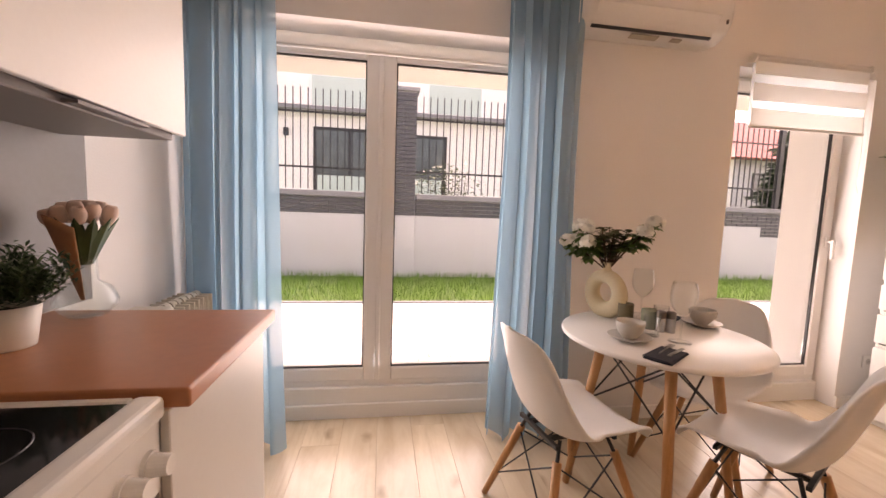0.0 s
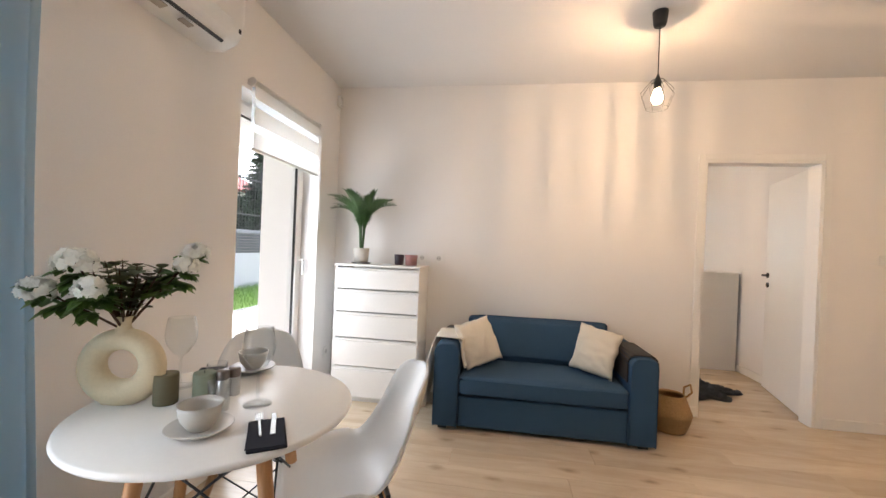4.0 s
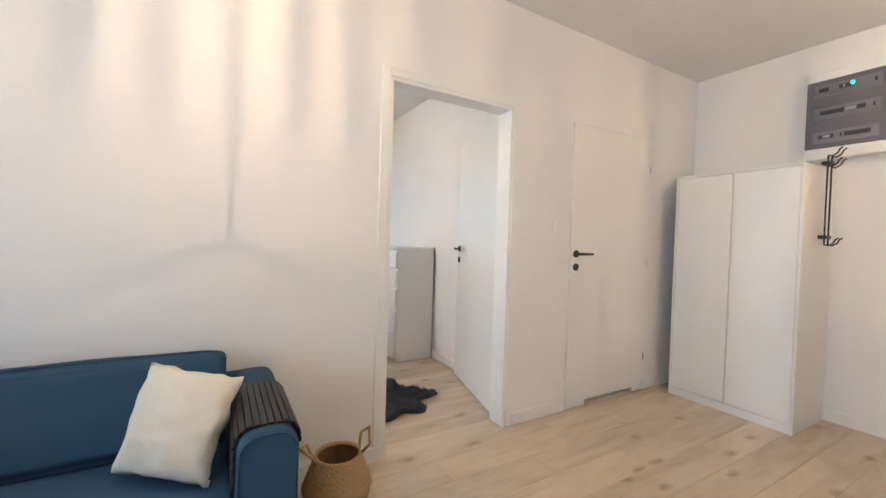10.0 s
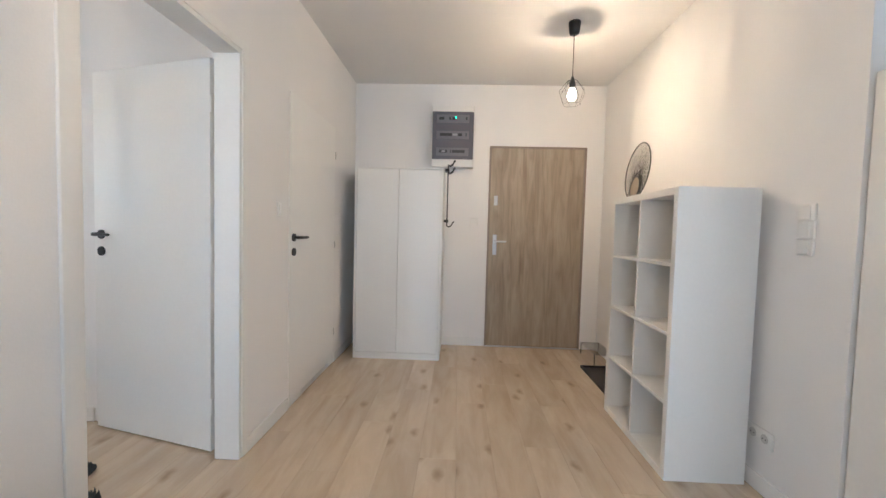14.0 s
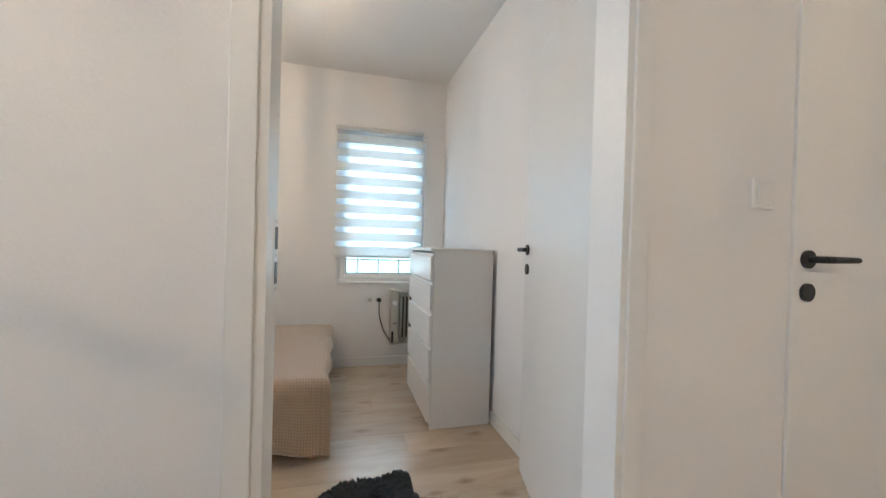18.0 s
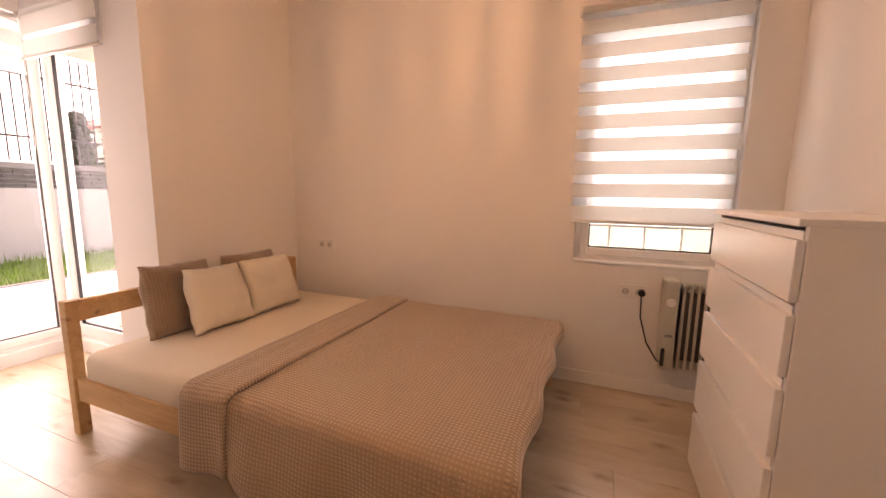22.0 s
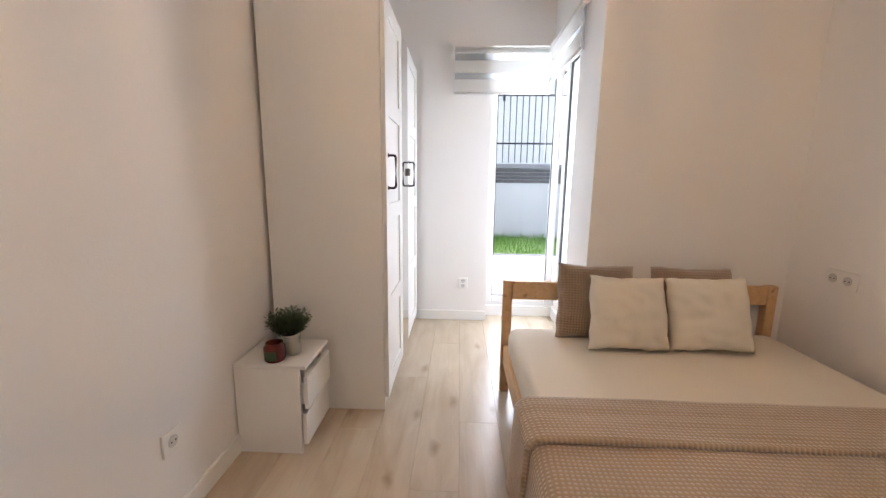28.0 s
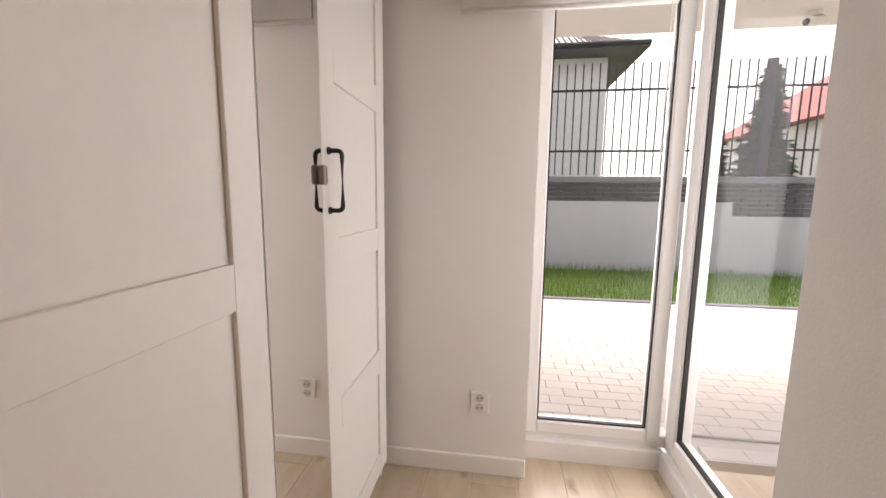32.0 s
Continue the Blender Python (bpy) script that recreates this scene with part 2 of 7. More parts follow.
SHELL = plain("white_moulded_plastic", (0.80, 0.79, 0.77), 0.35, vary=0.015)
BLUE = plain("blue_woven_upholstery", (0.030, 0.078, 0.145), 0.9, bump=0.5, scale=420, vary=0.14)
CREAM = plain("cream_plush", (0.74, 0.68, 0.57), 0.95, bump=0.6, scale=260, vary=0.06)
TAUPE = plain("taupe_plush", (0.27, 0.20, 0.145), 0.95, bump=0.6, scale=260, vary=0.1)
SHEET = plain("cream_cotton_sheet", (0.74, 0.67, 0.56), 0.9, bump=0.3, scale=180, vary=0.04)
GLASS = pane_glass("window_glass", (0.97, 0.98, 0.98), 0.10, 0.018)
MIRROR = plain("mirror_silver", (0.9, 0.9, 0.9), 0.02, 1.0, vary=0.0)
VASEG = pane_glass("vase_glass", (0.95, 0.97, 0.97), 0.6, 0.04)
CLEAR = pane_glass("drinking_glass", (0.97, 0.98, 0.98), 0.8, 0.03)


# ---- building blocks ----
def B(x0, x1, y0, y1, z0, z1, bev=0.0, seg=1):
    bm = bmesh.new()
    bmesh.ops.create_cube(bm, size=1)
    for v in bm.verts:
        v.co = Vector((x0 + (v.co.x + 0.5) * (x1 - x0), y0 + (v.co.y + 0.5) * (y1 - y0), z0 + (v.co.z + 0.5) * (z1 - z0)))
    if bev:
        bmesh.ops.bevel(bm, geom=bm.edges[:] + bm.verts[:], offset=bev, segments=seg, affect="EDGES", profile=0.5)
    return bm


def join(*bms):
    out = bmesh.new()
    for b in bms:
        me = bpy.data.meshes.new("tmp")
        b.to_mesh(me)
        b.free()
        out.from_mesh(me)
        bpy.data.meshes.remove(me)
    return out


def moved(bm, m):
    bmesh.ops.transform(bm, matrix=m, verts=bm.verts)
    return bm


def rod(a, b, r0, r1=None, n=10):
    a, b = Vector(a), Vector(b)
    bm = bmesh.new()
    d = b - a
    bmesh.ops.create_cone(bm, cap_ends=True, segments=n, radius1=r0, radius2=r0 if r1 is None else r1, depth=d.length)
    q = d.to_track_quat("Z", "Y").to_matrix().to_4x4()
    return moved(bm, Matrix.Translation((a + b) / 2) @ q)


def lathe(profile, n=24):
    """A turned shape from (radius, height) pairs."""
    bm = bmesh.new()
    rings = []
    for r, z in profile:
        if r < 1e-5:
            rings.append([bm.verts.new((0, 0, z))])
        else:
            rings.append([bm.verts.new((r * math.cos(2 * math.pi * i / n), r * math.sin(2 * math.pi * i / n), z)) for i in range(n)])
    for a, b in zip(rings, rings[1:]):
        for i in range(n):
            j = (i + 1) % n
            if len(a) == 1 and len(b) == 1:
                continue
            if len(a) == 1:
                bm.faces.new((a[0], b[i], b[j]))
            elif len(b) == 1:
                bm.faces.new((a[i], a[j], b[0]))
            else:
                bm.faces.new((a[i], a[j], b[j], b[i]))
    bmesh.ops.recalc_face_normals(bm, faces=bm.faces)
    return bm


def tube(points, r, n=8, closed=False):
    """A bent round bar through the points."""
    bm = bmesh.new()
    pts = [Vector(p) for p in points]
    rings = []
    for i, p in enumerate(pts):
        a = pts[(i - 1) % len(pts)] if closed or i else p
        b = pts[(i + 1) % len(pts)] if closed or i < len(pts) - 1 else p
        q = (b - a).to_track_quat("Z", "Y")
        rr = r[i] if isinstance(r, (list, tuple)) else r
        rings.append([bm.verts.new(p + q @ Vector((rr * math.cos(2 * math.pi * k / n), rr * math.sin(2 * math.pi * k / n), 0))) for k in range(n)])
    pairs = list(zip(rings, rings[1:])) + ([(rings[-1], rings[0])] if closed else [])
    for a, b in pairs:
        for k in range(n):
            bm.faces.new((a[k], a[(k + 1) % n], b[(k + 1) % n], b[k]))
    if not closed:
        bm.faces.new(rings[0][::-1])
        bm.faces.new(rings[-1])
    bmesh.ops.recalc_face_normals(bm, faces=bm.faces)
    return bm


def surface(fn, nu, nv, thick=0.0, close_u=False):
    """A sheet fn(u, v), u and v from 0 to 1, thickened along its normals."""
    bm = bmesh.new()
    g = [[bm.verts.new(fn(i / nu, j / nv)) for j in range(nv + 1)] for i in range(nu if close_u else nu + 1)]
    for i in range(nu):
        for j in range(nv):
            k = (i + 1) % len(g)
            bm.faces.new((g[i][j], g[k][j], g[k][j + 1], g[i][j + 1]))
    if thick:
        bm.normal_update()
        nv1 = nv + 1
        rows = len(g)
        back = [[bm.verts.new(v.co - v.normal * thick) for v in row] for row in g]
        for i in range(nu):
            for j in range(nv):
                k = (i + 1) % rows
                bm.faces.new((back[i][j + 1], back[k][j + 1], back[k][j], back[i][j]))
        for i in range(nu):
            k = (i + 1) % rows
            bm.faces.new((g[i][0], back[i][0], back[k][0], g[k][0]))
            bm.faces.new((g[k][nv], back[k][nv], back[i][nv], g[i][nv]))
        if not close_u:
            for j in range(nv):
                bm.faces.new((g[0][j + 1], back[0][j + 1], back[0][j], g[0][j]))
                bm.faces.new((g[nu][j], back[nu][j], back[nu][j + 1], g[nu][j + 1]))
    bmesh.ops.recalc_face_normals(bm, faces=bm.faces)
    return bm


def mesh_of(name, bm, mat, smooth=False):
    me = bpy.data.meshes.new(name)
    bm.normal_update()
    bm.to_mesh(me)
    bm.free()
    for m in mat if isinstance(mat, (list, tuple)) else [mat]:
        me.materials.append(m)
    if smooth:
        me.polygons.foreach_set("use_smooth", [True] * len(me.polygons))
    return me


def part(name, bm, mat, parent, label="", smooth=False):
    ob = new(name, mesh_of(name, bm, mat, smooth))
    ob.parent = parent
    return tagged(ob, label)


def thing(name, loc, rz, label, category, group=""):
    ob = new(name)
    ob.matrix_basis = pose(*loc, 0, 0, rz)
    ob.empty_display_size = 0.1
    return tagged(ob, label, category, group)


def solid(name, bm, mat, label, category, smooth=False, group="", loc=None):
    """A thing that is one mesh, with its origin at loc."""
    if loc:
        moved(bm, Matrix.Translation(-Vector(loc)))
    ob = new(name, mesh_of(name, bm, mat, smooth))
    if loc:
        ob.location = loc
    return tagged(ob, label, category, group)


def setting(name, bm, mat, label="", category=""):
    return tagged(new(name, mesh_of(name, bm, mat)), label, category, "", "structure")


# ---- shell ----
def wall(name, axis, a0, a1, t0, t1, z0, z1, holes=(), mat=None):
    """A wall along x or y from a0 to a1, its thickness from t0 to t1; holes are (from, to, bottom, top)."""
    cuts = sorted({a0, a1, *[h[0] for h in holes], *[h[1] for h in holes]})
    bms = []
    for p, q in zip(cuts, cuts[1:]):
        zs = [(z0, z1)]
        for h in holes:
            if h[0] <= p and q <= h[1]:
                zs = [(z0, h[2]), (h[3], z1)]
        for lo, hi in zs:
            if hi - lo > 1e-4:
                bms.append(B(p, q, t0, t1, lo, hi) if axis == "x" else B(t0, t1, p, q, lo, hi))
    bm = join(*bms)
    bmesh.ops.remove_doubles(bm, verts=bm.verts, dist=1e-5)
    return setting(name, bm, mat or WALL, "smooth white painted plaster wall", "wall")


E0, E1 = 3.892, 4.012          # wall between living room and bedroom
NY = 2.765                     # inner face of the garden wall
NO = 3.27                      # its outer face
SY = -3.294                    # inner face of the entrance wall
WX = 1.342                     # hall side wall
KX = -0.50                     # kitchen wall
BX = 6.73                      # bedroom east wall
BS = -1.46                     # bedroom south wall
HEAD = 1.66                    # wall at the head of the bed
JX = 5.662                     # its free end

wall("wall_north", "x", KX, E1, NY, NO, -0.15, 2.85, [(-0.36, 1.32, -0.02, 2.17), (2.54, 3.53, -0.02, 2.15)])
wall("wall_middle", "y", SY, NY, E0, E1, -0.15, 2.85, [(-1.155, -0.332, -0.01, 2.043), (-2.62, -1.715, 0.0, 2.06)])
wall("wall_south", "x", KX - 0.2, 5.4, SY - 0.2, SY, -0.15, 2.85, [(1.518, 2.50, 0.0, 2.073)])
wall("wall_hall", "y", SY, -0.735, WX - 0.12, WX, -0.15, 2.85)
wall("wall_kitchen", "y", SY, NO, KX - 0.2, KX, -0.15, 2.85)
wall("wall_bedroom_south", "x", E1, BX + 0.3, BS - 0.15, BS, -0.15, 2.85)
wall("wall_bedroom_east", "y", BS, HEAD + 0.3, BX, BX + 0.3, -0.15, 2.85, [(-1.27, -0.472, 0.775, 2.12)])
wall("wall_bed_head", "x", JX, BX, HEAD, HEAD + 0.3, -0.15, 2.85)
wall("wall_bedroom_north", "x", E1, 5.97, NY - 0.012, NO, -0.15, 2.85, [(5.197, 5.97, -0.02, 2.2)])
wall("wall_bedroom_corner", "y", HEAD + 0.3, NY - 0.012, JX, 5.97, -0.15, 2.85, [(HEAD + 0.4, NY - 0.012, -0.02, 2.2)])
wall("wall_bath_back", "y", SY - 0.2, BS - 0.15, 5.4, 5.5, -0.15, 2.85)
setting("ceiling", B(KX - 0.2, BX + 0.3, SY - 0.2, NO, CEIL, CEIL + 0.16), CEILING, "smooth white painted ceiling", "ceiling")


# ---- floors ----
floor = setting("floor", join(B(KX - 0.2, BX + 0.3, SY - 0.2, 3.0, -0.15, -0.008)), plain("floor_screed", (0.30, 0.25, 0.19), 0.8), "light oak laminate floor", "floor")


def plank_mesh(w, l):
    return mesh_of("plank", B(0.0004, w - 0.0004, 0.0004, l - 0.0004, -0.008, 0.0, 0.0008), LAMINATE)


PLANKS = {}


def lay(x0, x1, y0, y1, w=0.193, l=1.38):
    """Planks along y with staggered ends."""
    i, x = 0, x0
    while x < x1 - 0.005:
        ww = min(w, x1 - x)
        y = y0
        first = l * ((i * 0.37 + 0.2) % 1.0)
        n = 0
        while y < y1 - 0.005:
            ll = min(first if n == 0 and first > 0.2 else l, y1 - y)
            key = (round(ww, 3), round(ll, 3))
            if key not in PLANKS:
                PLANKS[key] = plank_mesh(*key)
            ob = new("plank", PLANKS[key])
            ob.location = (x, y, 0)
            ob.parent = floor
            y += ll
            n += 1
        x += ww
        i += 1


# ---- windows ----
def sash(parent, x0, x1, z0, z1, depth=0.07, bar=0.075, name="sash"):
    """One glazed frame in the plane y = 0, seen from -y."""
    fr = join(B(x0, x0 + bar, 0, depth, z0, z1, 0.006), B(x1 - bar, x1, 0, depth, z0, z1, 0.006),
              B(x0 + bar, x1 - bar, 0.001, depth - 0.001, z0, z0 + bar, 0.006), B(x0 + bar, x1 - bar, 0.001, depth - 0.001, z1 - bar, z1, 0.006))
    f = part(name, fr, UPVC, parent)
    a, b, c, d = x0 + bar, x1 - bar, z0 + bar, z1 - bar
    g = 0.007
    part("gasket", join(B(a, a + g, 0.012, 0.03, c, d), B(b - g, b, 0.012, 0.03, c, d), B(a + g, b - g, 0.012, 0.03, c, c + g), B(a + g, b - g, 0.012, 0.03, d - g, d)), GASKET, f)
    p = part("pane", B(a, b, 0.03, 0.036, c, d), GLASS, f)
    p.visible_shadow = False
    return f


def window_frame(parent, x0, x1, z0, z1, depth=0.08, bar=0.05):
    return part("window_frame", join(B(x0, x0 + bar, 0.012, depth, z0, z1), B(x1 - bar, x1, 0.012, depth, z0, z1),
                                     B(x0 + bar, x1 - bar, 0.012, depth, z0, z0 + bar), B(x0 + bar, x1 - bar, 0.012, depth, z1 - bar, z1)), UPVC, parent)


def lever(parent, x, z):
    h = part("window_handle", join(B(x - 0.014, x + 0.014, -0.012, 0.0, z - 0.035, z + 0.035, 0.004), rod((x, -0.012, z), (x, -0.04, z), 0.008), B(x - 0.011, x + 0.011, -0.052, -0.036, z - 0.115, z + 0.012, 0.005, 2)), PLASTIC, parent)
    return h


def opening(name, label, loc, rz):
    w = thing(name, loc, rz, label, "window")
    w["kind"] = "structure"
    return w


# French doors to the terrace
fd = opening("window_1", "white plastic double balcony door with clear glass", (0, 2.945, 0), 0)
window_frame(fd, -0.36, 1.32, 0.18, 2.17)
sash(fd, -0.33, 0.453, 0.215, 2.135, bar=0.08)
sash(fd, 0.457, 1.29, 0.215, 2.135, bar=0.08)
part("meeting_cover", B(0.441, 0.469, -0.012, -0.001, 0.22, 2.13, 0.005, 2), UPVC, fd)
part("kick_board", B(-0.36, 1.32, -0.012, 0.1, -0.02, 0.18, 0.004), TRIM, fd)
part("threshold", B(-0.36, 1.32, -0.03, -0.013, -0.02, 0.085, 0.004), TRIM, fd)
# garden door by the chest
nd = opening("window_2", "white plastic balcony door with clear glass", (0, 2.90, 0), 0)
window_frame(nd, 2.542, 3.528, 0.13, 2.148)
sash(nd, 2.605, 3.522, 0.17, 2.13)
part("kick_board", B(2.54, 3.53, -0.02, 0.1, -0.02, 0.13, 0.004), TRIM, nd)
lever(nd, 3.485, 1.12)
# bedroom corner glazing
c1 = opening("window_3", "white plastic fixed corner window with clear glass", (0, 2.90, 0), 0)
window_frame(c1, 5.197, 5.885, 0.09, 2.2)
sash(c1, 5.198, 5.785, 0.115, 2.17, bar=0.058)
part("kick_board", B(5.197, 5.80, -0.02, 0.1, -0.02, 0.09, 0.004), TRIM, c1)
c2 = opening("window_4", "white plastic balcony door in a corner window", (5.80, 0, 0), -90)
window_frame(c2, -2.91, -(HEAD + 0.4), 0.09, 2.2)
sash(c2, -2.885, -(HEAD + 0.43), 0.115, 2.17)
part("kick_board", B(-2.88, -(HEAD + 0.4), -0.02, 0.1, -0.02, 0.09, 0.004), TRIM, c2)
# bedroom east window
c3 = opening("window_5", "white plastic window with clear glass in a deep reveal", (6.78, 0, 0), -90)
window_frame(c3, 0.472, 1.27, 0.775, 2.12)
sash(c3, 0.50, 1.24, 0.80, 2.09, bar=0.05)
part("window_sill", B(0.472, 1.27, -0.06, 0.02, 0.76, 0.778, 0.004), UPVC, c3)

# ---- doors ----
def rosette(parent, x, z, side, mirrored=1):
    """A black lever on a round rose and a key rose below it, on the face y = side * 0.02."""
    y0 = side * 0.02
    y1 = side * 0.029
    h = part("door_handle", join(rod((x, y0, z), (x, y1, z), 0.026, n=20), rod((x, y1, z), (x, side * 0.07, z), 0.010), tube([(x, side * 0.066, z), (x + mirrored * 0.02, side * 0.07, z), (x + mirrored * 0.125, side * 0.07, z)], [0.010, 0.010, 0.008])), BLACKM, parent, "matt black lever handle")
    part("key_rose", rod((x, y0, z - 0.095), (x, y1, z - 0.095), 0.026, n=20), BLACKM, parent)
    return h


# bedroom door, swung open; hinged on its south jamb
bed_door = thing("door_1", (4.06, -1.208, 0), -14.2, "open white flush door with a black lever handle", "door")
bed_door["kind"] = "structure"
part("door_leaf", B(0, 0.835, -0.02, 0.02, 0.008, 2.03, 0.002), LACQ, bed_door)
rosette(bed_door, 0.775, 1.125, 1, -1)
for hz in (0.25, 1.05, 1.8):
    part("hinge", rod((-0.006, 0.02, hz - 0.04), (-0.006, 0.02, hz + 0.04), 0.007), TRIM, bed_door)
# flush bathroom door
bath = thing("door_2", (3.905, -2.62, 0), 90, "closed white flush door with a black lever handle and a vent cut at its foot", "door")
bath["kind"] = "structure"
part("door_leaf", join(B(0.004, 0.901, -0.02, 0.02, 0.04, 2.056, 0.001), B(0.004, 0.13, -0.02, 0.02, 0.004, 0.04), B(0.70, 0.901, -0.02, 0.02, 0.004, 0.04)), LACQ, bath)
rosette(bath, 0.848, 1.125, 1, -1)
# entrance door
front = thing("door_3", (1.518, SY, 0), 0, "closed grey oak entrance door with steel fittings", "door")
front["kind"] = "structure"
part("door_leaf", B(0.02, 0.962, -0.06, 0.004, 0.01, 2.055, 0.003), DOORWOOD, front)
part("door_frame", join(B(0, 0.02, -0.06, 0.014, 0, 2.073), B(0.962, 0.982, -0.06, 0.014, 0, 2.073), B(0.02, 0.962, -0.06, 0.014, 2.055, 2.073)), plain("grey_brown_door_frame", (0.25, 0.2, 0.16), 0.5), front)
part("door_handle", join(B(0.885, 0.925, 0.004, 0.016, 0.96, 1.17, 0.004), rod((0.905, 0.016, 1.10), (0.905, 0.055, 1.10), 0.009), tube([(0.905, 0.052, 1.10), (0.88, 0.056, 1.10), (0.79, 0.056, 1.10)], 0.009)), STEEL, front, "brushed steel lever on a long plate")
part("lock_plate", join(B(0.885, 0.925, 0.004, 0.016, 1.47, 1.57, 0.004), rod((0.905, 0.016, 1.50), (0.905, 0.026, 1.50), 0.014)), STEEL, front)
part("threshold", B(0.0, 0.982, -0.06, 0.02, 0.0, 0.008), STEEL, front)


def jamb(name, y0, y1, top, x0, x1):
    return setting(name, join(B(x0, x1, y0, y0 + 0.02, 0, top), B(x0, x1, y1 - 0.02, y1, 0, top), B(x0, x1, y0 + 0.02, y1 - 0.02, top - 0.02, top)), TRIM, "white door lining and casing", "door frame")


jamb("trim_door_1", -1.165, -0.322, 2.053, E0 - 0.004, E1 + 0.004)
for yy in (-1.215, -0.322):
    setting("trim_casing", B(E0 - 0.011, E0, yy, yy + 0.05, 0, 2.10, 0.002), TRIM, "white door casing", "trim")
setting("trim_casing", B(E0 - 0.0105, E0, -1.165, -0.322, 2.053, 2.10, 0.002), TRIM, "white door casing", "trim")


# ---- skirting ----
def skirting(pts):
    for (x0, y0), (x1, y1), (nx, ny) in pts:
        t = 0.014
        xa, xb = sorted((x0, x1))
        ya, yb = sorted((y0, y1))
        if nx:
            xa, xb = (x0, x0 + t) if nx > 0 else (x0 - t, x0)
        else:
            ya, yb = (y0, y0 + t) if ny > 0 else (y0 - t, y0)
        setting("baseboard", B(xa, xb, ya, yb, 0, 0.082, 0.003), TRIM, "white skirting board", "baseboard")


skirting([((E0, NY), (E0, -0.322), (-1, 0)), ((E0, -1.215), (E0, -1.70), (-1, 0)), ((E0, -2.63), (E0, SY), (-1, 0)),
          ((E0, SY), (2.515, SY), (0, 1)), ((1.50, SY), (WX, SY), (0, 1)), ((WX, SY), (WX, -0.735), (1, 0)),
          ((1.32, NY), (2.54, NY), (0, -1)), ((3.53, NY), (E0 - 0.014, NY), (0, -1)), ((KX, NY), (-0.36, NY), (0, -1)),
          ((E1, -0.3), (E1, 2.753), (1, 0)), ((E1 + 0.014, 2.753), (5.197, 2.753), (0, -1)), ((4.95, BS), (BX, BS), (0, 1)),
          ((BX, BS + 0.014), (BX, HEAD), (-1, 0)), ((JX, HEAD), (BX - 0.014, HEAD), (0, -1)), ((JX, HEAD), (JX, HEAD + 0.4), (-1, 0))])


# ---- living room: table and chairs ----
def eames_chair(loc, rz, label):
    c = thing("dining_chair", loc, rz, label, "chair", "chairs round the table")

    # the curve from the front lip to the top of the back: (along, y, z, half width)
    keys = ((0, 0.225, 0.415, 0.165), (0.06, 0.213, 0.433, 0.195), (0.2, 0.13, 0.432, 0.216), (0.35, 0.03, 0.42, 0.226), (0.48, -0.07, 0.42, 0.230), (0.58, -0.142, 0.452, 0.228), (0.66, -0.187, 0.512, 0.220), (0.75, -0.22, 0.60, 0.204), (0.85, -0.252, 0.70, 0.180), (0.93, -0.277, 0.782, 0.145), (0.975, -0.288, 0.815, 0.097), (1.0, -0.292, 0.828, 0.012))

    def shell(u, v):
        s = (u - 0.5) * 2
        i = max(j for j in range(len(keys) - 1) if keys[j][0] <= v + 1e-9)
        p0, p1, p2, p3 = keys[max(0, i - 1)], keys[i], keys[i + 1], keys[min(len(keys) - 1, i + 2)]
        t = (v - p1[0]) / (p2[0] - p1[0])
        y, z, wd = [0.5 * (2 * b + (c - a) * t + (2 * a - 5 * b + 4 * c - d) * t * t + (3 * b - a - 3 * c + d) * t ** 3) for a, b, c, d in zip(p0[1:], p1[1:], p2[1:], p3[1:])]
        rise = abs(s) ** 2.4
        up = max(0.0, min(1.0, (v - 0.42) / 0.26))
        fade = 1 - max(0.0, (v - 0.85) / 0.15) ** 2
        z += rise * (0.03 + 0.05 * min(1, v / 0.4)) * (1 - up) * min(1, v / 0.12 + 0.2)
        wing = math.exp(-((v - 0.62) / 0.13) ** 2)
        y += rise * (0.055 * up * fade + 0.02 * wing)
        z += rise * 0.02 * wing
        return Vector((s * max(wd, 0.012), y, z))
    part("seat_shell", surface(shell, 16, 40, 0.009), SHELL, c, "white moulded plastic seat and back", True)
    for sx in (-1, 1):
        for sy in (-1, 1):
            part("leg", rod((sx * 0.235, sy * 0.225 - 0.01, 0.004), (sx * 0.125, sy * 0.125 - 0.01, 0.36), 0.0125, 0.017, 12), BEECH, c, "turned beech leg", True)
            part("mount", rod((sx * 0.128, sy * 0.128 - 0.01, 0.35), (sx * 0.10, sy * 0.10 - 0.01, 0.425), 0.007), BLACKM, c)
    for a, b in (((-1, -1), (1, -1)), ((-1, 1), (1, 1)), ((-1, -1), (-1, 1)), ((1, -1), (1, 1))):
        lo = lambda p: (p[0] * 0.20, p[1] * 0.193 - 0.01, 0.115)
        hi = lambda p: (p[0] * 0.128, p[1] * 0.128 - 0.01, 0.345)
        part("brace", rod(lo(a), hi(b), 0.0035, n=6), BLACKM, c, "black steel wire brace")
        part("brace", rod(lo(b), hi(a), 0.0035, n=6), BLACKM, c, "black steel wire brace")
    part("under_frame", join(B(-0.125, 0.125, -0.145, -0.13, 0.405, 0.42), B(-0.125, 0.125, 0.11, 0.125, 0.405, 0.42), B(-0.07, -0.055, -0.14, 0.12, 0.405, 0.42), B(0.055, 0.07, -0.14, 0.12, 0.405, 0.42)), BLACKM, c)
    return c


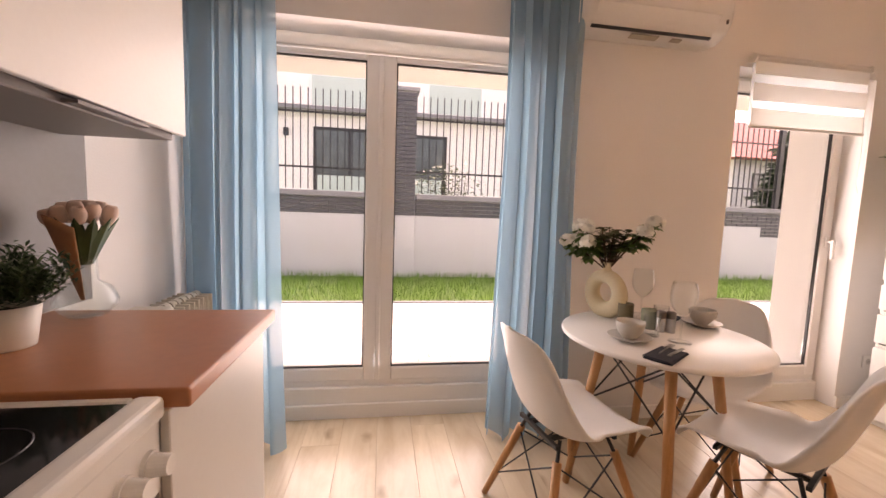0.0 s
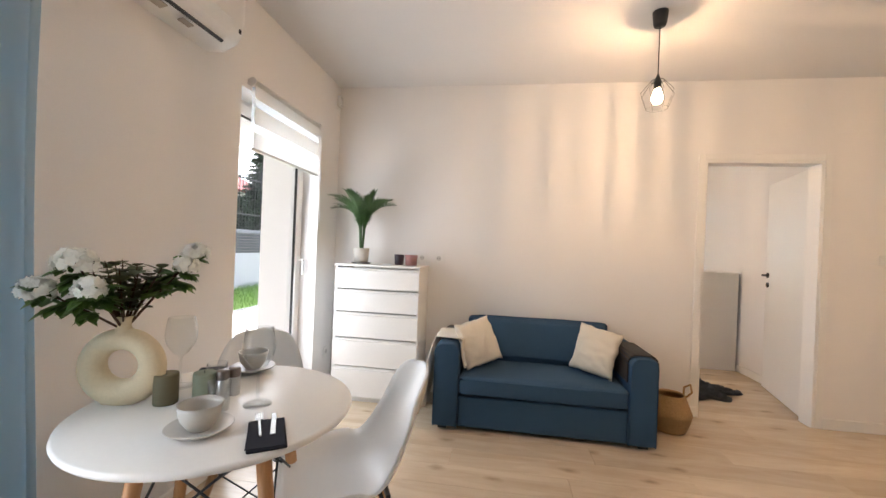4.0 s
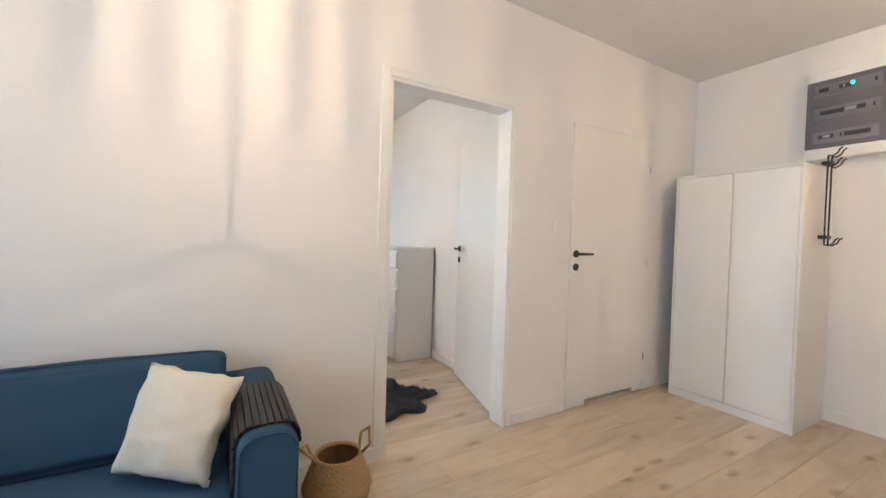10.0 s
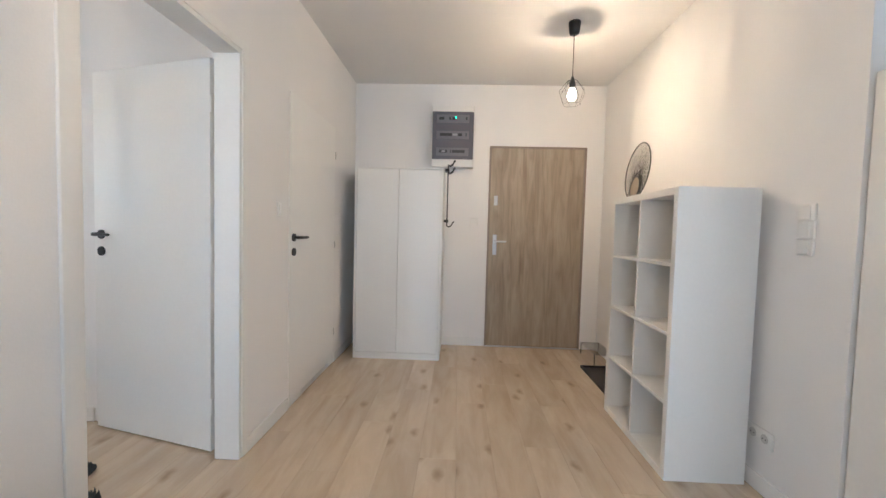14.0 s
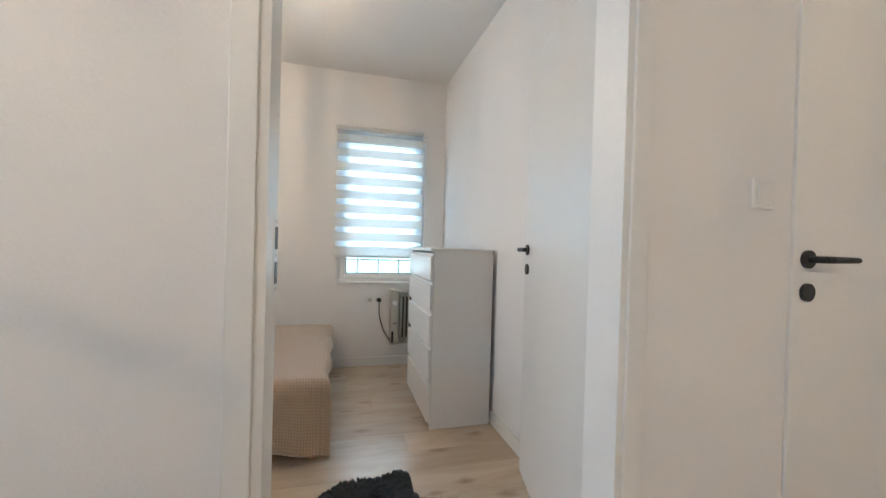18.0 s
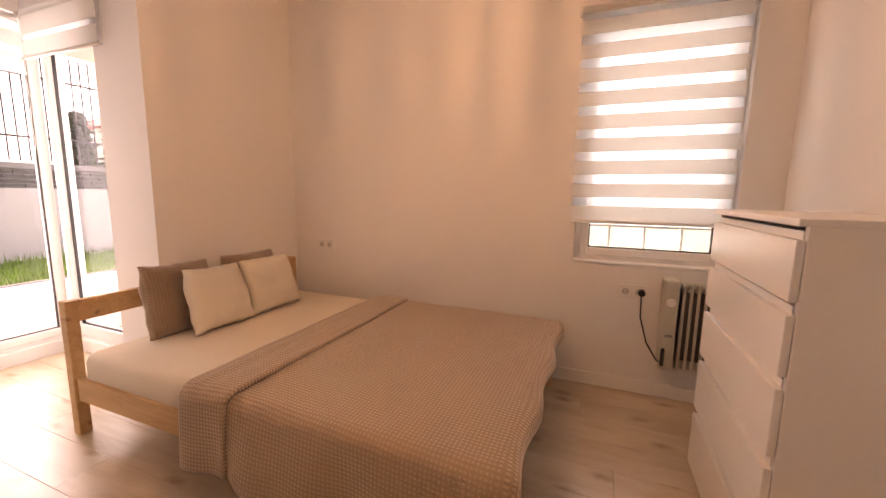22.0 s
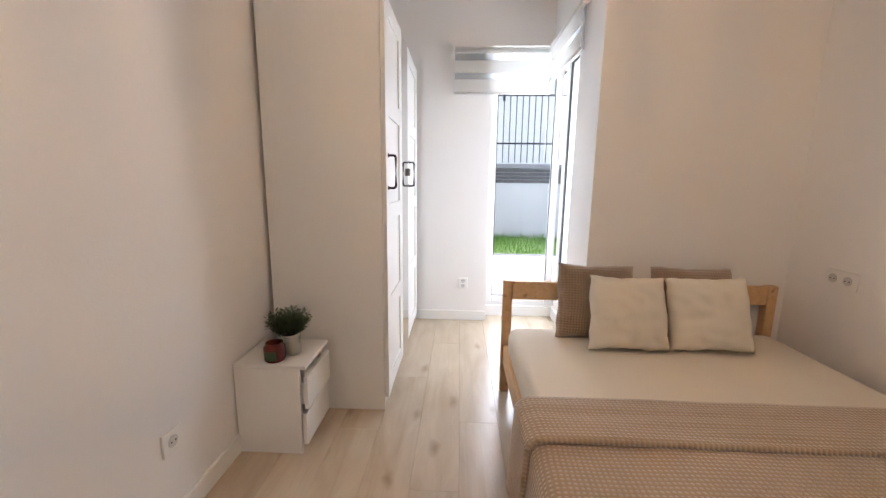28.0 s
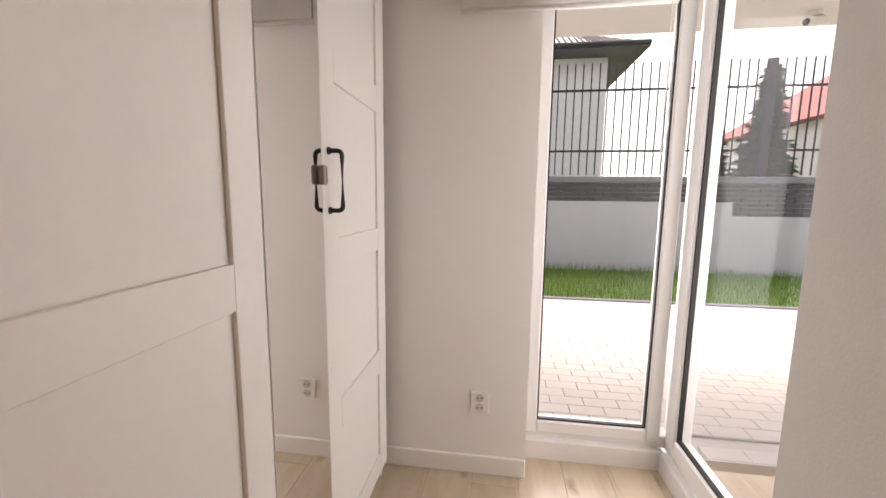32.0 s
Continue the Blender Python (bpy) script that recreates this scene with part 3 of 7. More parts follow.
TX, TY = 1.64, 2.118
table = thing("round_table", (TX, TY, 0), 20, "white round dining table with beech legs and black wire braces", "table")
part("tabletop", lathe([(0, 0.727), (0.38, 0.727), (0.391, 0.732), (0.394, 0.739), (0.392, 0.746), (0.386, 0.75), (0, 0.75)], 72), LACQ, table, "", True)
for sx in (-1, 1):
    for sy in (-1, 1):
        part("leg", rod((sx * 0.235, sy * 0.235, 0.004), (sx * 0.15, sy * 0.15, 0.715), 0.016, 0.022, 12), BEECH, table, "turned beech leg", True)
        part("bracket", rod((sx * 0.15, sy * 0.15, 0.70), (sx * 0.14, sy * 0.14, 0.726), 0.024), BLACKM, table)
for a, b in (((-1, -1), (1, -1)), ((-1, 1), (1, 1)), ((-1, -1), (-1, 1)), ((1, -1), (1, 1))):
    for p, q in ((a, b), (b, a)):
        part("brace", rod((p[0] * 0.185, p[1] * 0.185, 0.42), (q[0] * 0.152, q[1] * 0.152, 0.69), 0.004, n=6), BLACKM, table, "black steel wire brace")

CHAIR_LABEL = "white plastic shell chair on beech legs at the round table"
eames_chair((1.216, 2.04, 0), -80, CHAIR_LABEL)
eames_chair((1.852, 1.794, 0), 27, CHAIR_LABEL)
eames_chair((2.08, 2.30, 0), 118.7, CHAIR_LABEL)


# ---- chests of drawers ----
def chest(loc, rz, w, d, h, n, label, heights=None):
    """Front is the face y = 0, seen from -y; x runs to the right."""
    c = thing("chest_of_drawers", loc, rz, label, "chest of drawers")
    part("top", B(-0.004, w + 0.004, -0.022, d, h - 0.018, h, 0.002), LACQ, c)
    part("side_panel", B(0, 0.018, 0.0, d, 0, h - 0.018, 0.001), LACQ, c)
    part("side_panel", B(w - 0.018, w, 0.0, d, 0, h - 0.018, 0.001), LACQ, c)
    part("back_panel", B(0.018, w - 0.018, d - 0.006, d, 0, h - 0.018), LACQ, c)
    z = 0.045
    k = h - 0.018 - 0.045
    hs = [k * q for q in (0.235, 0.22, 0.2, 0.175, 0.17)]
    for i, hh in enumerate(hs):
        lip = part("drawer_front", join(B(0.002, w - 0.002, -0.02, -0.002, z, z + hh - 0.032, 0.0015), B(0.02, w - 0.02, -0.002, 0.02, z, z + hh - 0.012)), LACQ, c)
        part("drawer_box", B(0.03, w - 0.03, 0.022, d - 0.03, z + 0.01, z + hh - 0.05), LACQ, c)
        z += hh
    part("plinth", B(0.018, w - 0.018, 0.012, 0.028, 0, 0.043), LACQ, c)
    return c


chest((3.53, 2.59, 0), -90, 0.70, 0.362, 1.11, 5, "tall white chest with five drawers beside the balcony door")
chest((5.39 + 0.70, -1.045, 0), 180, 0.70, 0.39, 1.115, 5, "white chest with five drawers behind the bedroom door")


# ---- sofa ----
def cushion(name, loc, rot, w, h, t, mat, label, parent=None, category="cushion", pinch=0.045):
    """A stuffed square with pulled-in sides; w along x, h along z, t along y."""
    def face(sgn):
        def fn(u, v):
            a, b = u * 2 - 1, v * 2 - 1
            k = 1 - pinch * (1 - b * b) * abs(a) ** 2
            q = 1 - pinch * (1 - a * a) * abs(b) ** 2
            puff = (max(0.0, (1 - a * a) * (1 - b * b))) ** 0.34
            sd = loc[0] * 7 + loc[1] * 5
            wob = 0.25 * noise.noise(Vector((a * 1.4 + sd, b * 1.4, sgn * 3.0))) + 0.13 * noise.noise(Vector((a * 3.2 + sd, b * 4.5, sgn * 5.0))) + 0.05 * noise.noise(Vector((a * 9 + sd, b * 7, sgn * 5.0)))
            edge = 0.010 * noise.noise(Vector((a * 3 + sd, b * 3, 7.0)))
            return Vector((a * w / 2 * k + edge, sgn * t / 2 * puff * (1 + wob) + 0.012 * a * b, b * h / 2 * q + edge))
        return fn
    bm = join(surface(face(1), 24, 24), surface(face(-1), 24, 24))
    bmesh.ops.remove_doubles(bm, verts=bm.verts, dist=0.002)
    bmesh.ops.recalc_face_normals(bm, faces=bm.faces)
    ob = new(name, mesh_of(name, bm, mat, True))
    ob.matrix_basis = pose(*loc, *rot)
    part("care_tag", B(w * 0.44, w * 0.44 + 0.022, -0.0012, 0.0012, -h * 0.50, -h * 0.44), PLASTIC, ob, "small white care tag")
    if parent:
        ob.parent = parent
        return tagged(ob, label)
    return tagged(ob, label, category)


# local frame: front is y = 0 facing -y, x to the right, depth along +y
sofa = thing("sofa", (3.208, 1.70, 0), -90, "two-seat dark blue fabric sofa bed with square arms", "sofa")
SW, SD, AW = 1.478, 0.66, 0.175


def sofa_arm(x0):
    """An upright slab with a rounded top, its outline drawn in x and z and pulled along y."""
    rr, zt = 0.062, 0.602
    out = [(x0, 0.025), (x0, zt - rr)]
    out += [(x0 + rr - rr * math.cos(k * math.pi / 12), zt - rr + rr * math.sin(k * math.pi / 12)) for k in range(1, 7)]
    out += [(x0 + AW - rr + rr * math.sin(k * math.pi / 12), zt - rr + rr * math.cos(k * math.pi / 12)) for k in range(0, 7)]
    out += [(x0 + AW, 0.025)]
    bm = bmesh.new()
    a = [bm.verts.new((x, -0.004, z)) for x, z in out]
    b = [bm.verts.new((x, SD, z)) for x, z in out]
    bm.faces.new(a)
    bm.faces.new(b[::-1])
    for i in range(len(out)):
        k = (i + 1) % len(out)
        bm.faces.new((a[i], b[i], b[k], a[k]))
    bmesh.ops.recalc_face_normals(bm, faces=bm.faces)
    rim = [e for e in bm.edges if abs(e.verts[0].co.y - e.verts[1].co.y) < 1e-6]
    bmesh.ops.bevel(bm, geom=rim, offset=0.012, segments=2, affect="EDGES", profile=0.5)
    ob = part("arm", bm, BLUE, sofa, "", True)
    part("piping", tube([(x0 + AW / 2 + (x - x0 - AW / 2) * 0.93, -0.005, 0.025 + (z - 0.025) * 0.985) for x, z in out], 0.0035, 6), BLUE, ob, "", True)
    return ob


def soft_block(x0, x1, y0, y1, z0, z1, crown, seed, bev):
    """An upholstered block with a slightly domed, uneven top and front."""
    bm = B(x0, x1, y0, y1, z0, z1)
    bmesh.ops.subdivide_edges(bm, edges=bm.edges, cuts=14, use_grid_fill=True)
    for v in bm.verts:
        u, w, h = (v.co.x - x0) / (x1 - x0), (v.co.y - y0) / (y1 - y0), (v.co.z - z0) / (z1 - z0)
        puff = max(0.0, 4 * u * (1 - u)) ** 0.4
        lump = 0.004 * noise.noise(Vector((v.co.x * 5, v.co.y * 5 + seed, v.co.z * 5)))
        if h > 0.999:
            v.co.z += crown * puff * max(0.0, 4 * w * (1 - w)) ** 0.5 + lump
        if w < 0.001:
            v.co.y -= crown * 0.5 * puff * max(0.0, 4 * h * (1 - h)) ** 0.5 + lump
    sharp = [e for e in bm.edges if len(e.link_faces) == 2 and e.calc_face_angle(0) > 0.9]
    bmesh.ops.bevel(bm, geom=sharp, offset=bev, segments=3, affect="EDGES", profile=0.5)
    return bm


part("base", B(AW, SW - AW, 0.014, SD - 0.02, 0.025, 0.242, 0.012, 2), BLUE, sofa)
part("seat_cushion", soft_block(AW + 0.002, SW - AW - 0.002, 0.0, SD - 0.10, 0.25, 0.378, 0.018, 1.0, 0.022), BLUE, sofa, "", True)
part("back_cushion", moved(soft_block(AW + 0.02, SW - AW - 0.02, -0.085, 0.085, 0.0, 0.345, 0.012, 4.0, 0.03), pose(0, SD - 0.155, 0.375, -14)), BLUE, sofa, "", True)
part("seam", tube([(SW / 2 + 0.02, -0.012, 0.262), (SW / 2 + 0.02, -0.012, 0.362), (SW / 2 + 0.02, 0.02, 0.398), (SW / 2 + 0.02, 0.30, 0.399)], 0.0018, 5), BLUE, sofa, "sewn centre seam")
for x0 in (0.0, SW - AW):
    sofa_arm(x0)
part("back_panel", B(0.02, SW - 0.02, SD - 0.04, SD + 0.005, 0.03, 0.60, 0.02, 2), BLUE, sofa)
for px in (0.04, SW - 0.1):
    for py in (0.03, SD - 0.1):
        part("foot", B(px, px + 0.06, py, py + 0.06, 0.0, 0.022), BLACKM, sofa)

# ---- hall ----
def shoe_cabinet(loc, rz):
    c = thing("wardrobe_cabinet", loc, rz, "low white two-door wardrobe standing by the entrance wall", "wardrobe")
    w, d, h = 0.80, 0.52, 1.762
    part("side_panel", B(0, 0.018, 0.0, d, 0, h, 0.001), LACQ, c)
    part("side_panel", B(w - 0.018, w, 0.0, d, 0, h, 0.001), LACQ, c)
    part("top_panel", B(0.018, w - 0.018, 0.0, d, h - 0.018, h), LACQ, c)
    part("back_panel", B(0.018, w - 0.018, d - 0.01, d, 0, h - 0.018), LACQ, c)
    part("bottom_panel", B(0.018, w - 0.018, 0.02, d - 0.01, 0.05, 0.07), LACQ, c)
    part("plinth", B(0.018, w - 0.018, 0.0, 0.018, 0, 0.058), LACQ, c)
    for i in (0, 1):
        a = 0.02 + i * (w / 2 - 0.02) + (0.0015 if i else 0)
        dr = part("cabinet_door", B(a, a + w / 2 - 0.0215, 0.0, 0.018, 0.062, h - 0.021, 0.0015), LACQ, c)
        kx = w / 2 + (0.035 if i else -0.035)
        part("knob", join(rod((kx, 0.0, 0.93), (kx, -0.012, 0.93), 0.004), rod((kx, -0.012, 0.93), (kx, -0.022, 0.93), 0.009, 0.011, 12)), LACQ, dr)
    return c


shoe_cabinet((3.747, -2.768, 0), 180)

# open shelf, four by two; cells face east (+x)
shelf = thing("open_shelf_unit", (1.766, -1.142, 0), 90, "white open shelving unit with two columns of four cells", "shelf")
KW, KD, KH, KT = 0.775, 0.385, 1.435, 0.038
part("side_panel", B(-KW, -KW + KT, 0.0, KD, 0, KH, 0.001), LACQ, shelf)
part("side_panel", B(-KT, 0, 0.0, KD, 0, KH, 0.001), LACQ, shelf)
part("top_panel", B(-KW + KT, -KT, 0.0, KD, KH - KT, KH, 0.001), LACQ, shelf)
part("bottom_panel", B(-KW + KT, -KT, 0.0, KD, 0, KT, 0.001), LACQ, shelf)
part("divider", B(-KW / 2 - 0.008, -KW / 2 + 0.008, 0.002, KD - 0.002, KT, KH - KT), LACQ, shelf)
for i in (1, 2, 3):
    z = KT + i * (KH - 2 * KT) / 4
    part("shelf_board", B(-KW + KT, -KW / 2 - 0.008, 0.001, KD - 0.001, z - 0.008, z + 0.008), LACQ, shelf)
    part("shelf_board", B(-KW / 2 + 0.008, -KT, 0.001, KD - 0.001, z - 0.008, z + 0.008), LACQ, shelf)

# ---- bedroom: bed, wardrobe, bedside table ----
bed = thing("bed", (5.207, -0.40, 0), 0, "low pine double bed with a cream sheet", "bed")
BW, BL = 1.445, 2.05
for px in (0.0, BW - 0.05):
    part("head_post", B(px, px + 0.05, BL - 0.05, BL, 0, 0.648, 0.003), PINE, bed)
    part("foot_post", B(px, px + 0.05, 0.0, 0.05, 0, 0.30, 0.003), PINE, bed)
part("head_rail", B(0.05, BW - 0.05, BL - 0.045, BL - 0.01, 0.545, 0.645, 0.003), PINE, bed)
for px in (0.012, BW - 0.037):
    part("side_rail", B(px, px + 0.025, 0.05, BL - 0.05, 0.17, 0.28, 0.002), PINE, bed)
part("foot_rail", B(0.05, BW - 0.05, 0.01, 0.035, 0.17, 0.28, 0.002), PINE, bed)
part("slat_base", B(0.037, BW - 0.037, 0.04, BL - 0.05, 0.19, 0.21), PINE, bed)
part("mattress", B(0.03, BW - 0.03, 0.03, BL - 0.06, 0.21, 0.40, 0.05, 3), SHEET, bed, "mattress in a cream fitted sheet", True)

wardrobe = thing("wardrobe", (4.61, 1.378, 0), 90, "tall white three-door wardrobe with panelled doors and one mirror door", "wardrobe")
WW, WD, WH = 1.30, 0.575, 2.01
# local: x runs north along the front, y = 0 is the front plane, depth toward +y (west)
part("side_panel", B(0, 0.018, 0.018, WD, 0, WH, 0.001), LACQ, wardrobe)
part("side_panel", B(WW - 0.018, WW, 0.018, WD, 0, WH, 0.001), LACQ, wardrobe)
part("top_panel", B(0.018, WW - 0.018, 0.018, WD, WH - 0.018, WH), LACQ, wardrobe)
part("back_panel", B(0.018, WW - 0.018, WD - 0.008, WD, 0.03, WH - 0.018), LACQ, wardrobe)
part("plinth", B(0.018, WW - 0.018, 0.03, 0.05, 0, 0.06), LACQ, wardrobe)

def panel_door(parent, x0, x1, z0, z1, rails, knob_x):
    """A framed door with flat sunk panels between cross rails."""
    st = 0.085
    d = part("wardrobe_door", B(x0 + 0.004, x1 - 0.004, 0.005, 0.016, z0 + 0.004, z1 - 0.004), LACQ, parent)
    for a in (x0, x1 - st):
        part("stile", B(a, a + st, -0.004, 0.005, z0, z1, 0.0012), LACQ, d)
    for r0, r1 in rails:
        part("rail", B(x0 + st, x1 - st, -0.0038, 0.005, r0, r1, 0.0012), LACQ, d)
    if knob_x:
        wardrobe_handle(d, knob_x)
    return d


def wardrobe_handle(parent, x):
    pts = [(x, -0.002, 1.143), (x, -0.030, 1.143), (x, -0.036, 1.145), (x, -0.0395, 1.149), (x, -0.041, 1.155), (x, -0.041, 1.285), (x, -0.0395, 1.291), (x, -0.036, 1.295), (x, -0.030, 1.297), (x, -0.002, 1.297)]
    part("handle", join(tube(pts, 0.006, 10), rod((x, -0.002, 1.143), (x, -0.008, 1.143), 0.010, n=14), rod((x, -0.002, 1.297), (x, -0.008, 1.297), 0.010, n=14)), BLACKM, parent, "black bow handle")


RAILS = [(0.075, 0.155), (0.50, 0.587), (0.982, 1.065), (1.48, 1.568), (1.92, 2.0)]
panel_door(wardrobe, 0.002, 0.500, 0.07, 2.004, RAILS, 0.055)
panel_door(wardrobe, 0.762, 1.298, 0.07, 2.004, RAILS, 0.80)
md = part("wardrobe_door", B(0.503, 0.759, -0.002, 0.016, 0.07, 2.004, 0.001), LACQ, wardrobe)
part("mirror", B(0.505, 0.757, -0.0045, -0.0022, 0.072, 2.002), MIRROR, md, "clear mirror glass")
lockm = plain("grey_brown_plastic", (0.22, 0.19, 0.16), 0.3, coat=0.4)
part("child_lock", join(B(0.733, 0.757, -0.022, -0.0045, 1.208, 1.256, 0.005, 2), B(0.757, 0.768, -0.014, -0.004, 1.212, 1.252, 0.003, 1)), lockm, md, "grey plastic child lock")

night = thing("bedside_table", (4.018, 1.03, 0), 0, "small white bedside table with two drawers, one ajar", "bedside table")
NW, ND, NH = 0.31, 0.28, 0.41
part("top", B(0, NW, 0, ND, NH - 0.016, NH, 0.002), LACQ, night)
for yy in (0, ND - 0.016):
    part("side_panel", B(0, NW - 0.03, yy, yy + 0.016, 0, NH - 0.016, 0.001), LACQ, night)
part("back_panel", B(0.0, 0.01, 0.016, ND - 0.016, 0.05, NH - 0.016), LACQ, night)
part("bottom_panel", B(0.01, NW - 0.05, 0.016, ND - 0.016, 0.04, 0.055), LACQ, night)
for z, out in ((0.045, 0.0), (0.215, 0.012)):
    part("drawer_front", B(NW - 0.024 + out, NW - 0.006 + out, 0.003, ND - 0.003, z, z + 0.145, 0.0015), LACQ, night)
    part("drawer_box", B(0.02, NW - 0.024 + out, 0.02, ND - 0.02, z + 0.01, z + 0.11), LACQ, night)


# ---- kitchen ----
OVEN_GLASS = plain("black_oven_glass", (0.012, 0.012, 0.013), 0.08, vary=0.3)
ENAMEL = plain("white_enamel", (0.80, 0.78, 0.74), 0.22, vary=0.02)
GREYP = plain("grey_splash_panel", (0.23, 0.22, 0.215), 0.45, vary=0.05)

unit = thing("kitchen_base_unit", (0.10, 1.408, 0), 90, "white kitchen base cabinet under a terracotta worktop", "cabinet")
part("body", B(0.0, 0.562, 0.02, 0.57, 0.10, 0.862, 0.001), LACQ, unit)
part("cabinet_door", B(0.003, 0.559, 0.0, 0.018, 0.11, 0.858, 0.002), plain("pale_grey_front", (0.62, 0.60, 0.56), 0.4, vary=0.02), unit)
part("plinth", B(0.0, 0.562, 0.06, 0.08, 0.0, 0.10), LACQ, unit)
top = thing("worktop", (-0.2, 1.7, 0.862), 0, "terracotta laminate kitchen worktop with a rounded edge", "worktop")
part("slab", B(-0.295, 0.337, -0.293, 0.275, 0.0, 0.038, 0.006, 3), WORKTOP, top)
setting("splash_panel", B(KX, KX + 0.008, 0.3, 2.13, 0.90, 1.47), GREYP, "grey kitchen splash panel", "panel")

stove = thing("cooker", (0.075, 0.848, 0), 90, "white freestanding electric cooker with a black glass hob", "cooker")
part("body", B(0.0, 0.555, 0.02, 0.57, 0.03, 0.85, 0.004), ENAMEL, stove)
part("hob_frame", join(B(0.0, 0.555, -0.025, 0.025, 0.85, 0.893, 0.012, 3), B(0.0, 0.02, 0.025, 0.565, 0.85, 0.889, 0.004), B(0.535, 0.555, 0.025, 0.565, 0.85, 0.889, 0.004), B(0.02, 0.535, 0.545, 0.565, 0.85, 0.889, 0.004)), ENAMEL, stove)
hob = part("hob", B(0.02, 0.535, 0.025, 0.545, 0.86, 0.886), OVEN_GLASS, stove, "black glass-ceramic hob")
for hx, hy, hr in ((0.15, 0.15, 0.09), (0.40, 0.15, 0.07), (0.15, 0.41, 0.07), (0.40, 0.41, 0.09)):
    part("cooking_zone", moved(tube([(hr * math.cos(a * math.pi / 16), hr * math.sin(a * math.pi / 16), 0) for a in range(32)], 0.0012, 4, True), Matrix.Translation((hx, hy, 0.8865))), plain("zone_print", (0.05, 0.05, 0.05), 0.3), hob)
part("control_panel", B(0.0, 0.555, -0.012, 0.02, 0.71, 0.85, 0.003), ENAMEL, stove)
for kx in (0.06, 0.15, 0.24, 0.37, 0.45, 0.515):
    part("knob", join(rod((kx, -0.012, 0.785), (kx, -0.02, 0.785), 0.024, n=20), rod((kx, -0.02, 0.785), (kx, -0.05, 0.785), 0.02, 0.017, 20)), ENAMEL, stove, "white rotary knob")
od = part("oven_door", B(0.004, 0.551, -0.015, 0.02, 0.20, 0.70, 0.004), OVEN_GLASS, stove, "black glass oven door")
part("handle", join(tube([(0.05, -0.055, 0.66), (0.505, -0.055, 0.66)], 0.012, 10), B(0.055, 0.075, -0.055, -0.012, 0.652, 0.668), B(0.48, 0.50, -0.055, -0.012, 0.652, 0.668)), ENAMEL, od, "white bar handle")
part("drawer_front", B(0.004, 0.551, -0.012, 0.02, 0.04, 0.19, 0.003), ENAMEL, stove)

upper = thing("kitchen_wall_unit", (-0.15, 1.43, 1.437), 90, "white kitchen wall cabinet with a flat extractor under it", "cabinet")
part("body", B(0.0, 0.62, 0.02, 0.345, 0.012, 0.90), LACQ, upper)
part("cabinet_door", B(0.002, 0.618, 0.0, 0.018, 0.006, 0.90, 0.002), LACQ, upper)
# the extractor's dark brown-grey has the dimness under the cabinet painted in
part("extractor", join(B(0.0, 0.60, 0.03, 0.34, -0.012, 0.012, 0.003), B(0.17, 0.42, -0.002, 0.03, -0.008, 0.0)), plain("shaded_steel_extractor", (0.16, 0.14, 0.13), 0.5, 0.3), upper, "metal slide-out extractor, coloured dark as in shade")
upper2 = thing("kitchen_wall_unit", (-0.15, 0.83, 1.437), 90, "beige wooden kitchen wall cabinet over the cooker", "cabinet")
part("body", B(0.0, 0.598, 0.02, 0.345, 0.0, 0.90), wood("pale_birch_front", (0.56, 0.40, 0.24), (0.46, 0.31, 0.17), 2), upper2)
part("cabinet_door", B(0.002, 0.58, 0.0, 0.018, 0.0, 0.90, 0.002), wood("pale_birch_door", (0.56, 0.40, 0.24), (0.46, 0.31, 0.17), 2), upper2)

LEAF = plain("dark_green_leaf", (0.035, 0.075, 0.022), 0.5, vary=0.35, scale=25)
LEAF2 = plain("olive_leaf", (0.075, 0.115, 0.035), 0.5, vary=0.35, scale=25)
POT = plain("white_ceramic", (0.76, 0.73, 0.68), 0.35, vary=0.03)
SOIL = plain("potting_soil", (0.03, 0.02, 0.015), 0.95, bump=0.8)


def leaf_blade(bm, base, tip, width, droop=0.0, fold=0.3, n=4):
    """One leaf: a folded strip from base to tip."""
    base, tip = Vector(base), Vector(tip)
    d = tip - base
    side = d.cross(Vector((0, 0, 1)))
    side = side.normalized() if side.length > 1e-4 else Vector((1, 0, 0))
    up = side.cross(d).normalized()
    L, M, R = [], [], []
    for i in range(n + 1):
        t = i / n
        p = base + d * t - Vector((0, 0, droop * t * t))
        w = width * math.sin(math.pi * min(1, 0.08 + 0.92 * t)) ** 0.8 * 0.5
        M.append(bm.verts.new(p))
        L.append(bm.verts.new(p - side * w + up * w * fold))
        R.append(bm.verts.new(p + side * w + up * w * fold))
    for i in range(n):
        bm.faces.new((L[i], M[i], M[i + 1], L[i + 1]))
        bm.faces.new((M[i], R[i], R[i + 1], M[i + 1]))


